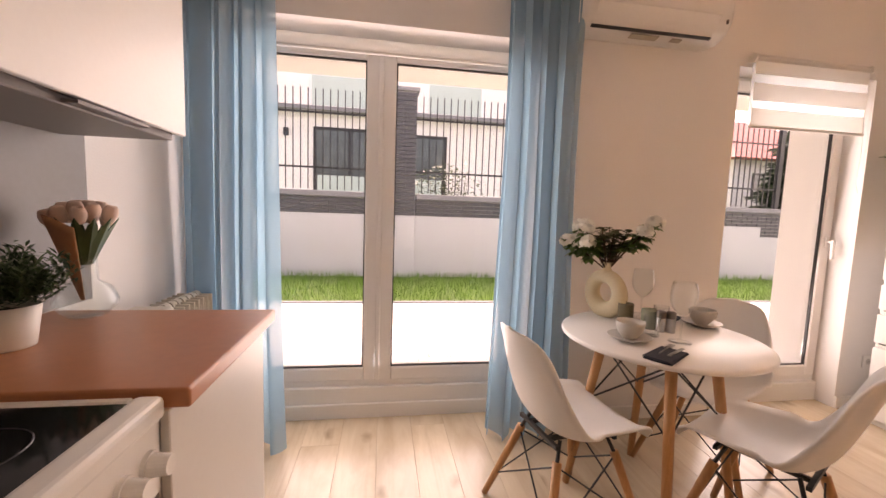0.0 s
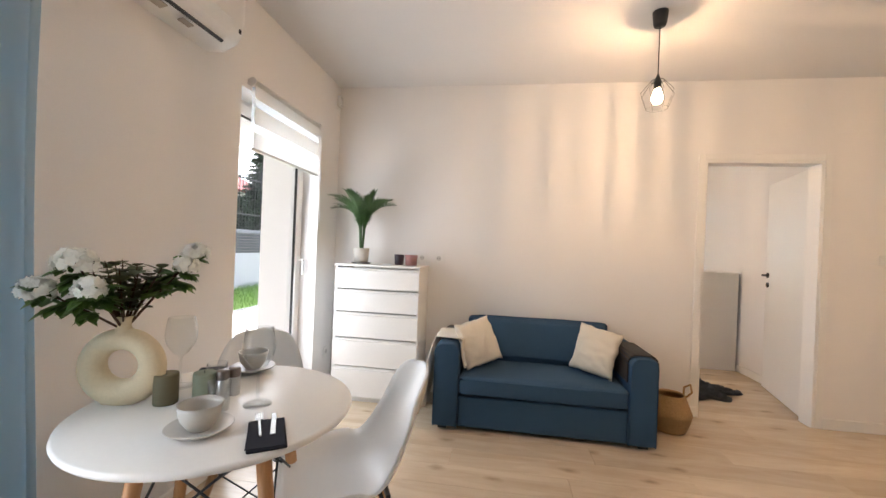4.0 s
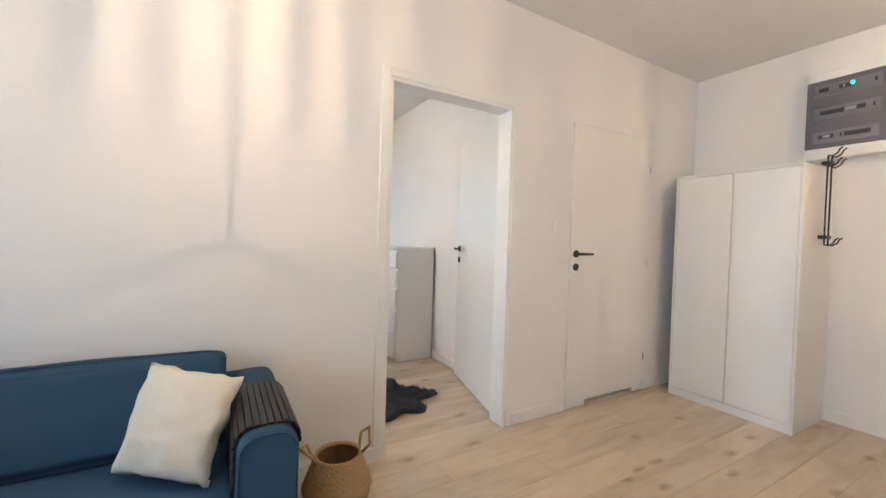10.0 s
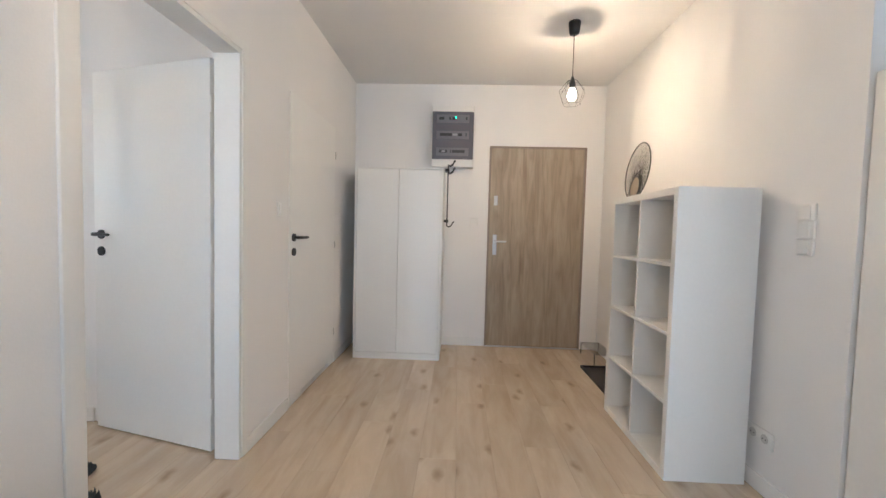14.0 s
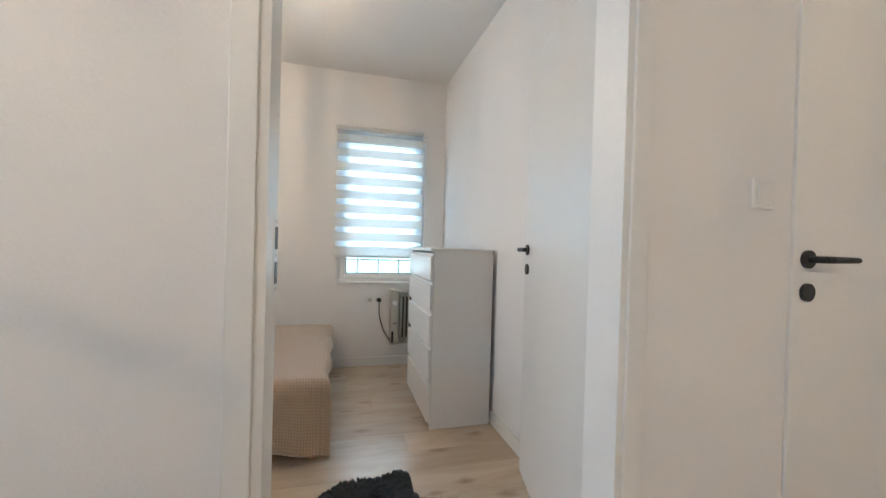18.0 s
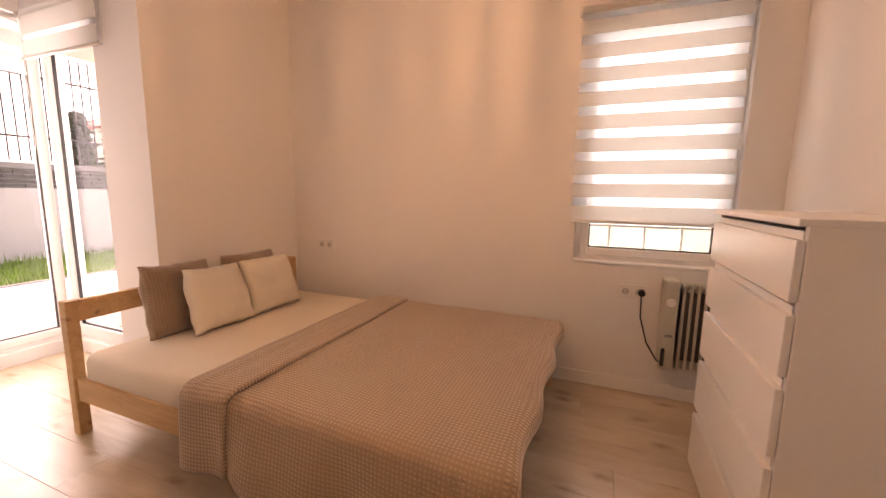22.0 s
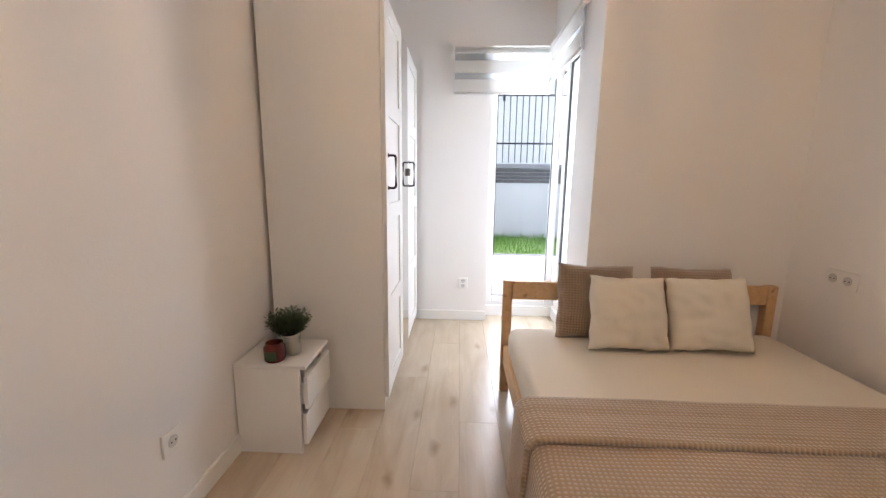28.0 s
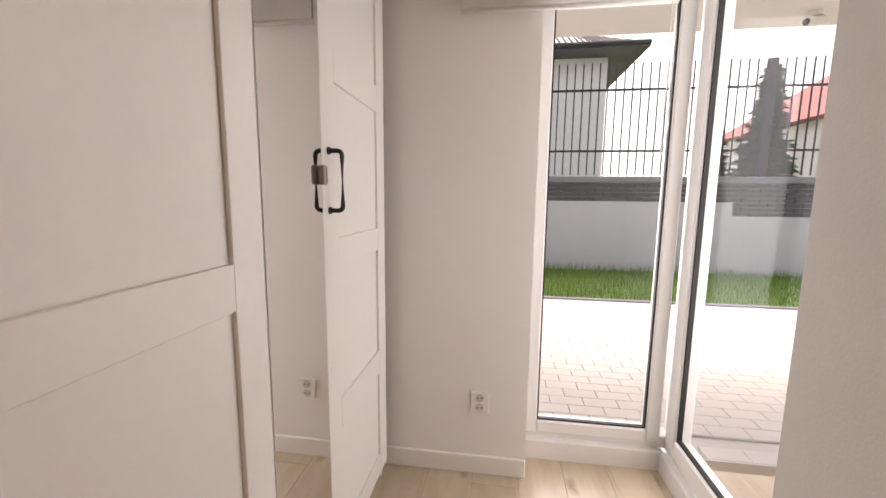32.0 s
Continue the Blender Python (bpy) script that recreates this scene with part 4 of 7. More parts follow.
def bushy_pot(name, loc, r, h, crown_r, crown_h, n, seed, label, mat):
    rnd = random.Random(seed)
    p = thing(name, loc, 0, label, "potted plant")
    part("pot", lathe([(0, 0), (r * 0.78, 0), (r * 0.80, 0.004), (r, h), (r * 0.93, h), (r * 0.9, h - 0.02), (0, h - 0.02)], 32), POT, p, "white ceramic pot", True)
    part("soil", lathe([(0, h - 0.018), (r * 0.9, h - 0.018)], 24), SOIL, p)
    bm = bmesh.new()
    for i in range(n):
        a = rnd.uniform(0, 2 * math.pi)
        k = math.sqrt(rnd.random())
        top = Vector((math.cos(a) * crown_r * k, math.sin(a) * crown_r * k, h + crown_h * rnd.uniform(0.35, 1) * (1 - 0.35 * k)))
        root = Vector((math.cos(a) * r * 0.5 * k, math.sin(a) * r * 0.5 * k, h - 0.02))
        for q in range(7):
            t = 0.4 + 0.1 * q
            c = root.lerp(top, t)
            b = rnd.uniform(0, 2 * math.pi)
            leaf_blade(bm, c, c + Vector((math.cos(b) * 0.022, math.sin(b) * 0.022, rnd.uniform(0.004, 0.022))), 0.008, 0.003, n=2)
    part("foliage", bm, mat, p)
    return p


bushy_pot("potted_plant", (-0.345, 1.645, 0.90), 0.062, 0.095, 0.125, 0.15, 300, 3, "small bushy green plant in a white pot on the worktop", LEAF)

# tulips in brown paper inside a round glass vase
tul = thing("tulip_vase", (-0.355, 1.90, 0.90), 0, "pale pink tulips in brown paper standing in a round glass vase", "flowers")
part("vase", lathe([(0, 0.004), (0.045, 0.004), (0.07, 0.03), (0.074, 0.05), (0.06, 0.085), (0.03, 0.105), (0.028, 0.17), (0.036, 0.20), (0.033, 0.20), (0.025, 0.17), (0.027, 0.107), (0.057, 0.083), (0.07, 0.05), (0.066, 0.032), (0.043, 0.008), (0, 0.008)], 32), VASEG, tul, "clear round glass vase", True)
part("paper_wrap", surface(lambda u, v: Vector(((0.012 + 0.07 * v) * math.cos(u * 2.3 + 2.8), (0.012 + 0.07 * v) * math.sin(u * 2.3 + 2.8), 0.05 + (0.205 + 0.035 * math.sin(u * 3.1)) * v)), 24, 8, 0.0015), plain("brown_kraft_paper", (0.40, 0.22, 0.12), 0.8, bump=0.2), tul, "brown paper wrap", True)
PETAL = sheer("pale_pink_petal", (0.88, 0.72, 0.62), 0.35)
rnd = random.Random(5)
for i in range(13):
    a, k = i * 2.4, 0.072 * math.sqrt((i + 0.5) / 13)
    cx, cy, cz = math.cos(a) * k, math.sin(a) * k + 0.005, 0.30 - 0.025 * (k / 0.07) ** 2 + 0.012 * rnd.random()
    head = moved(lathe([(0, -0.026), (0.013, -0.021), (0.019, -0.006), (0.0195, 0.006), (0.016, 0.018), (0.011, 0.024), (0.007, 0.018), (0, 0.008)], 8), pose(cx, cy, cz, math.sin(a) * -18 * k / 0.07, math.cos(a) * 18 * k / 0.07, 0))
    part("tulip_head", head, PETAL, tul, "", True)
bm = bmesh.new()
for i in range(10):
    a = i * 0.5 - 2.2
    leaf_blade(bm, (math.cos(a) * 0.02, math.sin(a) * 0.02, 0.15), (math.cos(a) * 0.085, math.sin(a) * 0.08, 0.295), 0.036, 0.01, n=4)
part("tulip_leaves", bm, LEAF, tul)

# ---- oil heaters ----
HEATER = plain("ivory_heater_enamel", (0.52, 0.49, 0.41), 0.4, vary=0.03)


def heater(loc, rz, fins, pitch, z0, z1, d, feet, label):
    """Fins are spread along x from 0; the control box is at x < 0."""
    h = thing("oil_heater", loc, rz, label, "heater")
    for i in range(fins):
        x = 0.02 + i * pitch
        f = join(B(x - 0.004, x + 0.004, 0.0, d, z0 + 0.02, z1 - 0.02, 0.003), rod((x - 0.016, d / 2, z1 - 0.03), (x + 0.016, d / 2, z1 - 0.03), 0.022, n=14), rod((x - 0.016, d / 2, z0 + 0.03), (x + 0.016, d / 2, z0 + 0.03), 0.022, n=14), B(x - 0.007, x + 0.007, 0.006, 0.018, z0 + 0.05, z1 - 0.05, 0.005), B(x - 0.007, x + 0.007, d - 0.018, d - 0.006, z0 + 0.05, z1 - 0.05, 0.005))
        part("fin", f, HEATER, h)
    # added dark slab that paints the shade in the gaps between fins
    part("fin_gap_shade", B(0.02, 0.02 + (fins - 1) * pitch, d * 0.25, d * 0.75, z0 + 0.07, z1 - 0.07), plain("dark_gap_shade", (0.10, 0.075, 0.055), 0.7), h, "added dark slab for the shade between the fins")
    box = part("control_box", B(-0.075, -0.002, 0.004, d - 0.004, z0 + 0.01, z1, 0.012, 3), HEATER, h)
    part("dial", rod((-0.04, -0.004, z1 - 0.12), (-0.04, 0.004, z1 - 0.12), 0.022, n=20), PLASTIC, box)
    part("badge", B(-0.055, -0.02, 0.002, 0.0045, z0 + 0.2, z0 + 0.215), GREYP, box)
    if feet:
        for fx in (0.03, fins * pitch - 0.02):
            part("foot", join(B(fx - 0.02, fx + 0.02, -0.05, d + 0.05, 0.03, 0.05, 0.004), rod((fx - 0.01, -0.035, 0.02), (fx + 0.01, -0.035, 0.02), 0.02, n=12), rod((fx - 0.01, d + 0.035, 0.02), (fx + 0.01, d + 0.035, 0.02), 0.02, n=12), B(fx - 0.008, fx + 0.008, d / 2 - 0.02, d / 2 + 0.02, 0.05, z0 + 0.03)), BLACKM, h)
    return h


heater((-0.30, 2.27, 0), 90, 8, 0.042, 0.12, 0.84, 0.15, True, "ivory oil-filled heater standing behind the worktop")
wall_heater = heater((6.60, -1.032, 0), -90, 11, 0.034, 0.205, 0.718, 0.13, False, "ivory oil-filled heater hung on the wall under the window")
part("wall_hook", B(0.05, 0.30, 0.126, 0.131, 0.55, 0.6), STEEL, wall_heater)
part("power_lead", tube([(-0.06, 0.0, 0.31), (-0.065, -0.012, 0.26), (-0.085, 0.01, 0.265), (-0.135, 0.06, 0.34), (-0.17, 0.105, 0.47), (-0.173, 0.11, 0.58), (-0.173, 0.108, 0.61)], 0.0045, 8), BLACKM, wall_heater, "black power lead", True)
part("lead_cleat", B(-0.068, -0.05, -0.014, 0.006, 0.24, 0.34, 0.004), BLACKM, wall_heater)
part("plug", join(rod((-0.173, 0.118, 0.612), (-0.173, 0.085, 0.612), 0.02, 0.018, 16)), BLACKM, wall_heater, "black power plug")

# ---- fridge at the end of the hall wall ----
fr = thing("fridge", (1.333, -0.725, 0), 0, "tall white fridge standing at the end of the hall wall", "fridge")
part("body", B(-0.60, 0, 0, 0.56, 0.03, 1.80, 0.008, 2), ENAMEL, fr)
part("upper_door", B(-0.60, 0, 0.562, 0.61, 0.70, 1.80, 0.01, 2), ENAMEL, fr)
part("lower_door", B(-0.60, 0, 0.562, 0.61, 0.05, 0.695, 0.01, 2), ENAMEL, fr)
for fx in (-0.55, -0.05):
    for fy in (0.05, 0.5):
        part("foot", rod((fx, fy, 0), (fx, fy, 0.032), 0.02), BLACKM, fr)

# ---- curtains ----
CURTAIN = sheer("blue_sheer_curtain", (0.22, 0.35, 0.43), 0.45, tint=(0.27, 0.50, 0.63), clear=0.2)


def curtain(x0, x1, top, folds, seed, label, y=2.645):
    rnd = random.Random(seed)
    ph = [rnd.uniform(-0.5, 0.5) for _ in range(folds + 2)]
    w = x1 - x0
    c = thing("curtain", ((x0 + x1) / 2, y, 0), 0, label, "curtain", "curtains of the balcony door")

    def fn(u, v):
        k = u * folds
        amp = (0.052 + 0.012 * math.sin(k * 1.3 + seed)) * (0.55 + 0.45 * (1 - v) + 0.15 * v)
        s = math.sin(k * 2 * math.pi + ph[int(k)] * 0.6)
        x = -w / 2 + u * w + 0.018 * math.sin(k * 4 * math.pi + seed) + 0.02 * (1 - v) * math.sin(seed + u * 5) + (u - 0.5) * 0.10 * (1 - v) ** 2
        return Vector((x, amp * s + 0.012 * math.sin(v * 7 + k), 0.012 + (top - 0.012) * v + (0.02 * math.sin(k * 6.2) if v == 0 else 0) * 0.5))
    part("cloth", surface(fn, folds * 16, 22), CURTAIN, c, "light blue sheer cloth", True)
    part("heading", surface(lambda u, v: fn(u, 1.0) + Vector((0, 0.003, -0.04 + 0.04 * v)), folds * 12, 1), CURTAIN, c)
    return c


curtain(-0.44, -0.045, 2.66, 4, 1, "light blue sheer curtain drawn to the side of the balcony door")
curtain(1.085, 1.475, 2.66, 4, 7, "light blue sheer curtain drawn to the side of the balcony door")
rail = solid("curtain_rail", B(-0.48, 1.55, 2.625, 2.665, 2.655, 2.688, 0.004), PLASTIC, "white ceiling curtain rail", "curtain rail", loc=(0.5, 2.645, 2.655))

# ---- air conditioner ----
ac = thing("air_conditioner", (1.448, NY, 2.205), 0, "white wall-mounted split air conditioner", "air conditioner")


def ac_shell(u, v):
    prof = [(0, 0), (-0.09, -0.004), (-0.165, 0.03), (-0.195, 0.075), (-0.205, 0.13), (-0.205, 0.25), (-0.19, 0.28), (-0.15, 0.29), (0, 0.29)]
    k = v * (len(prof) - 1)
    i = min(int(k), len(prof) - 2)
    f = k - i
    y = prof[i][0] * (1 - f) + prof[i + 1][0] * f
    z = prof[i][1] * (1 - f) + prof[i + 1][1] * f
    e = 0.02 * max(0, abs(u * 2 - 1) - 0.93) / 0.07
    return Vector((u * 0.835, y * (1 - e * 3), z + (0.145 - z) * e))


shellbm = surface(ac_shell, 24, 32)
for end in (0, 0.835):
    ring = [v for v in shellbm.verts if abs(v.co.x - end) < 1e-5]
    ring.sort(key=lambda v: math.atan2(v.co.z - 0.145, v.co.y + 0.1))
    shellbm.faces.new(ring)
bmesh.ops.recalc_face_normals(shellbm, faces=shellbm.faces)
part("housing", shellbm, PLASTIC, ac, "", True)
part("air_flap", moved(B(0.06, 0.75, -0.004, 0.004, -0.055, 0.055, 0.003), pose(0, -0.178, 0.056, 40)), PLASTIC, ac)
part("outlet_slot", moved(B(0.06, 0.75, -0.003, 0.003, -0.008, 0.008), pose(0, -0.141, 0.006, 60)), BLACKM, ac)
part("warning_label", moved(B(0.30, 0.46, -0.002, 0.002, -0.018, 0.018), pose(0, -0.108, -0.008, 78)), plain("grey_label", (0.42, 0.38, 0.30), 0.6), ac)
part("warning_label", moved(B(0.54, 0.60, -0.002, 0.002, -0.014, 0.014), pose(0, -0.108, -0.008, 78)), plain("grey_label_small", (0.35, 0.30, 0.24), 0.6), ac)
part("maker_mark", B(0.52, 0.58, -0.2075, -0.205, 0.195, 0.205), GREYP, ac)
part("sensor", B(0.785, 0.795, -0.2065, -0.2, 0.06, 0.08), BLACKM, ac)

# ---- day-and-night roller blinds ----
STRIPE = sheer("white_blind_stripe", (0.84, 0.83, 0.80), 0.55, tint=(0.86, 0.85, 0.83))


def gauze():
    m, t, b = nodes_of("white_blind_gauze")
    out = t.nodes["Material Output"]
    tr = t.nodes.new("ShaderNodeBsdfTransparent")
    tl = t.nodes.new("ShaderNodeBsdfTranslucent")
    tl.inputs[0].default_value = (0.85, 0.88, 0.9, 1)
    mx = t.nodes.new("ShaderNodeMixShader")
    mx.inputs[0].default_value = 0.32
    t.links.new(tr.outputs[0], mx.inputs[1])
    t.links.new(tl.outputs[0], mx.inputs[2])
    t.links.new(mx.outputs[0], out.inputs["Surface"])
    t.nodes.remove(b)
    return m


GAUZE = gauze()


def blind(loc, rz, w, top, bottom, stripes, chain_x, label, chain_len=0.9):
    """Hangs in the plane y = 0, x from 0 to w; stripes: (height, sheer) from the bottom bar up."""
    b = thing("roller_blind", loc, rz, label, "blind")
    part("roller", rod((0, 0, top), (w, 0, top), 0.021, n=20), STRIPE, b, "", True)
    for x in (-0.012, w):
        part("bracket", join(rod((x, 0, top), (x + 0.012, 0, top), 0.026, n=20), B(x + 0.002, x + 0.010, 0, 0.035, top - 0.018, top + 0.018)), PLASTIC, b)
    part("bottom_bar", rod((0, -0.012, bottom), (w, -0.012, bottom), 0.009, n=12), PLASTIC, b, "", True)
    z = bottom
    i = 0
    while z < top - 0.002:
        hh, thin = stripes[i % len(stripes)]
        z2 = min(z + hh, top)
        part("sheer_stripe" if thin else "opaque_stripe", B(0.004, w - 0.004, -0.0125, -0.0115, z, z2), GAUZE if thin else STRIPE, b)
        z = z2
        i += 1
    part("back_cloth", B(0.006, w - 0.006, 0.010, 0.0105, bottom, top), GAUZE, b, "thin gauze")
    if chain_x is not None:
        pts = [(chain_x, -0.03, top)] + [(chain_x + 0.006 * math.sin(k), -0.03, top - chain_len * k / 12) for k in range(1, 12)] + [(chain_x + 0.012, -0.035, top - chain_len), (chain_x + 0.03, -0.035, top - chain_len + 0.01)] + [(chain_x + 0.036 + 0.004 * math.sin(k * 1.7), -0.03, top - chain_len + 0.03 + (chain_len - 0.03) * k / 12) for k in range(1, 13)]
        part("bead_chain", tube(pts, 0.0022, 5), PLASTIC, b, "white bead chain")
    return b


OS = [(0.09, False), (0.05, True)] + [(0.0755, False), (0.0505, True)] * 9
blind((2.60, 2.735, 0), 0, 0.815, 2.19, 1.80, [(0.105, False), (0.045, True), (0.10, False), (0.05, True)], 0.79, "half-raised white striped roller blind over the balcony door", 0.75)
blind((6.69, -0.445, 0), -90, 0.79, 2.165, 1.013, OS, 0.78, "lowered white striped roller blind over the bedroom window", 0.9)
blind((4.90, 2.715, 0), 0, 0.735, 2.16, 1.846, [(0.10, False), (0.045, True), (0.09, False), (0.05, True)], None, "raised white striped roller blind over the corner window")
blind((5.636, 2.69, 0), -90, 0.755, 2.18, 1.925, [(0.10, False), (0.03, True), (0.12, False), (0.03, True)], 0.02, "raised white striped roller blind over the corner window", 0.85)


rolled = thing("roller_blind", (-0.40, 2.733, 2.045), 0, "fully rolled-up white roller blind over the double balcony door", "blind")
part("roller", moved(lathe([(0, 0), (0.029, 0), (0.031, 0.004), (0.031, 1.766), (0.029, 1.77), (0, 1.77)], 28), pose(0, 0, 0, 0, 90, 0)), STRIPE, rolled, "rolled white cloth", True)
part("bottom_bar", rod((0.0, -0.012, -0.036), (1.77, -0.012, -0.036), 0.008, n=12), PLASTIC, rolled, "", True)
for bx in (-0.014, 1.772):
    part("bracket", B(bx, bx + 0.012, -0.032, 0.032, -0.034, 0.034, 0.004), PLASTIC, rolled)

# ---- pendant lamps ----
BULB = glowing("lit_bulb", (1.0, 0.78, 0.5), 12.0)
FILAMENT = glowing("hot_filament", (1.0, 0.67, 0.38), 72000.0)


def pendant(x, y, zc, label):
    p = thing("pendant_lamp", (x, y, zc), 0, label, "pendant lamp", "pendant lamps")
    up = CEIL - zc
    part("ceiling_rose", lathe([(0, up - 0.085), (0.03, up - 0.085), (0.036, up - 0.07), (0.042, up - 0.01), (0.042, up), (0, up)], 24), BLACKM, p, "black ceiling cup", True)
    part("cord", rod((0, 0, 0.10), (0, 0, up - 0.08), 0.003, n=8), BLACKM, p)
    part("socket", lathe([(0, 0.035), (0.02, 0.035), (0.021, 0.075), (0.014, 0.095), (0.006, 0.12), (0, 0.12)], 16), BLACKM, p, "", True)
    bulb = part("bulb", lathe([(0, -0.052), (0.018, -0.048), (0.029, -0.03), (0.030, -0.01), (0.022, 0.015), (0.014, 0.036), (0, 0.036)], 20), BULB, p, "lit warm bulb", True)
    bulb.visible_shadow = False
    part("filament", moved(lathe([(0, -0.0016), (0.0012, -0.0011), (0.0016, 0), (0.0012, 0.0011), (0, 0.0016)], 8), Matrix.Translation((0, 0, -0.014))), FILAMENT, bulb, "glowing filament")
    # added rods, not bulb parts: their shadows streak walls and ceiling
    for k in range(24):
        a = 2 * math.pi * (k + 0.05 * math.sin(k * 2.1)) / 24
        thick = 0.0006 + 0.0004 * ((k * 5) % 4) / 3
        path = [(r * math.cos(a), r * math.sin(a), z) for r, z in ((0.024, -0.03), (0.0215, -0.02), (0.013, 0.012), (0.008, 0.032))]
        part("streak_rod", tube(path, [0.0002, thick, thick, 0.0004], 5), STEEL, bulb)
    n = 8
    for i in range(n):
        a = 2 * math.pi * i / n
        q = 2 * math.pi * (i + 1) / n
        spot = lambda r, w, z: (r * math.cos(w), r * math.sin(w), z)
        part("cage_wire", join(rod(spot(0.036, a, 0.082), spot(0.092, a, 0.012), 0.0013, n=6), rod(spot(0.092, a, 0.012), spot(0.060, a, -0.078), 0.0008, n=6), rod(spot(0.060, a, -0.078), spot(0.060, q, -0.078), 0.0008, n=6)), BLACKM, p, "thin black cage wire")
    part("cage_ring", tube([(0.036 * math.cos(k * math.pi / 12), 0.036 * math.sin(k * math.pi / 12), 0.082) for k in range(24)], 0.0022, 6, True), BLACKM, p)
    return p


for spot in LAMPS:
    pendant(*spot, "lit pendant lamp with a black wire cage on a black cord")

# ---- small fixtures ----
def plate(x, y, z, rz, gang, kind, label, group=""):
    """A switch or socket plate; the wall is the plane y = 0 behind it, it faces -y."""
    s = thing("wall_switch" if kind == "switch" else "wall_socket", (x, y, z), rz, label, kind, group)
    w = 0.071 * (gang - 1) + 0.082
    half = 0.036 if group else 0.041
    part("frame", B(-w / 2, w / 2, -0.011, 0, -half, half, 0.003, 2), PLASTIC, s)
    for i in range(gang):
        c = -w / 2 + 0.041 + i * 0.071
        if kind == "switch":
            part("rocker", moved(B(c - 0.024, c + 0.024, -0.004, 0.002, -0.03, 0.03, 0.002), pose(0, -0.012, 0, 3)), PLASTIC, s)
        else:
            part("well", join(rod((c, -0.0112, 0), (c, -0.0132, 0), 0.021, 0.0205, 24)), plain("socket_well", (0.55, 0.54, 0.52), 0.4), s)
            part("pin_hole", join(rod((c - 0.0095, -0.013, 0), (c - 0.0095, -0.0145, 0), 0.003, n=8), rod((c + 0.0095, -0.013, 0), (c + 0.0095, -0.0145, 0), 0.003, n=8)), BLACKM, s)
    return s


plate(E0, -1.595, 1.302, -90, 1, "switch", "single white light switch beside the bathroom door")
plate(2.643, SY, 1.296, 180, 1, "switch", "single white light switch beside the entrance door")
for zz in (1.31, 1.237, 1.164):
    plate(WX, -0.94, zz, 90, 1, "switch", "white light switch in a column on the hall wall", "column of switches")
plate(WX, -1.11, 0.265, 90, 2, "socket", "double white wall socket low on the hall wall")
plate(E0, 1.985, 1.175, -90, 2, "socket", "double white wall socket above the chest")
plate(E0, 1.80, 1.175, -90, 1, "socket", "white wall outlet beside the double socket")
plate(3.755, NY, 0.32, 0, 1, "socket", "white wall socket low in the corner by the chest")
plate(BX, 1.362, 0.752, -90, 2, "socket", "double white wall socket beside the bed")
plate(BX, -0.81, 0.612, -90, 2, "socket", "double white wall socket under the window with a plug in it")
low = thing("wall_socket", (5.0, 2.753, 0.325), 0, "white wall socket with two wells low beside the corner window", "socket")
part("frame", B(-0.039, 0.039, -0.012, 0, -0.045, 0.045, 0.004, 2), PLASTIC, low)
for wz in (-0.021, 0.021):
    part("well", rod((0, -0.0122, wz), (0, -0.0138, wz), 0.018, 0.0175, 24), plain("socket_well", (0.55, 0.54, 0.52), 0.4), low)
    part("pin_hole", join(*[rod((px, -0.0136, wz), (px, -0.015, wz), 0.003, n=8) for px in (-0.0085, 0.0085)]), BLACKM, low)
plate(E1, 0.665, 0.32, 90, 1, "socket", "white wall socket low on the bedroom wall")

pir = solid("infrared_detector", join(B(-0.03, 0.03, -0.035, 0.0, -0.05, 0.05, 0.012, 3), B(-0.02, 0.02, -0.042, -0.03, -0.03, 0.01, 0.008, 2)), PLASTIC, "small white infrared detector high in the corner", "detector")
pir.matrix_basis = pose(3.84, NY, 2.545, 0, 0, 0)

# strike plates left on the jambs, hinges of the bathroom door
for hz in (0.28, 1.05, 1.82):
    part("hinge", rod((0.0, 0.022, hz - 0.03), (0.0, 0.022, hz + 0.03), 0.006), STEEL, bath)
strike = setting("trim_strike", B(3.972, 4.0155, -0.3435, -0.3415, 1.022, 1.19), TRIM, "white-painted strike plate with two bolt holes in the door lining", "strike plate")
for s0, s1 in ((1.117, 1.166), (1.042, 1.09)):
    part("bolt_hole", B(3.981, 4.0145, -0.3445, -0.3432, s0, s1), BLACKM, strike)
for s0 in (1.178, 1.103, 1.031):
    part("screw", rod((3.995, -0.3432, s0), (3.995, -0.345, s0), 0.0045, n=14), STEEL, strike)

# fuse box
fb = thing("fuse_box", (3.09, SY, 1.838), 180, "white fuse box with a smoked grey door on the entrance wall", "fuse box")
part("housing", B(0, 0.418, -0.11, 0, 0, 0.605, 0.006, 2), PLASTIC, fb)
part("smoked_door", B(0.004, 0.414, -0.117, -0.108, 0.075, 0.545, 0.004), plain("smoked_grey_plastic", (0.13, 0.13, 0.15), 0.15), fb, "smoked grey door")
ROW = plain("grey_fuse_row", (0.155, 0.15, 0.175), 0.3)
SLOT = plain("dark_breakers", (0.025, 0.025, 0.03), 0.3)
LEVER = plain("grey_breaker_lever", (0.30, 0.30, 0.32), 0.4)
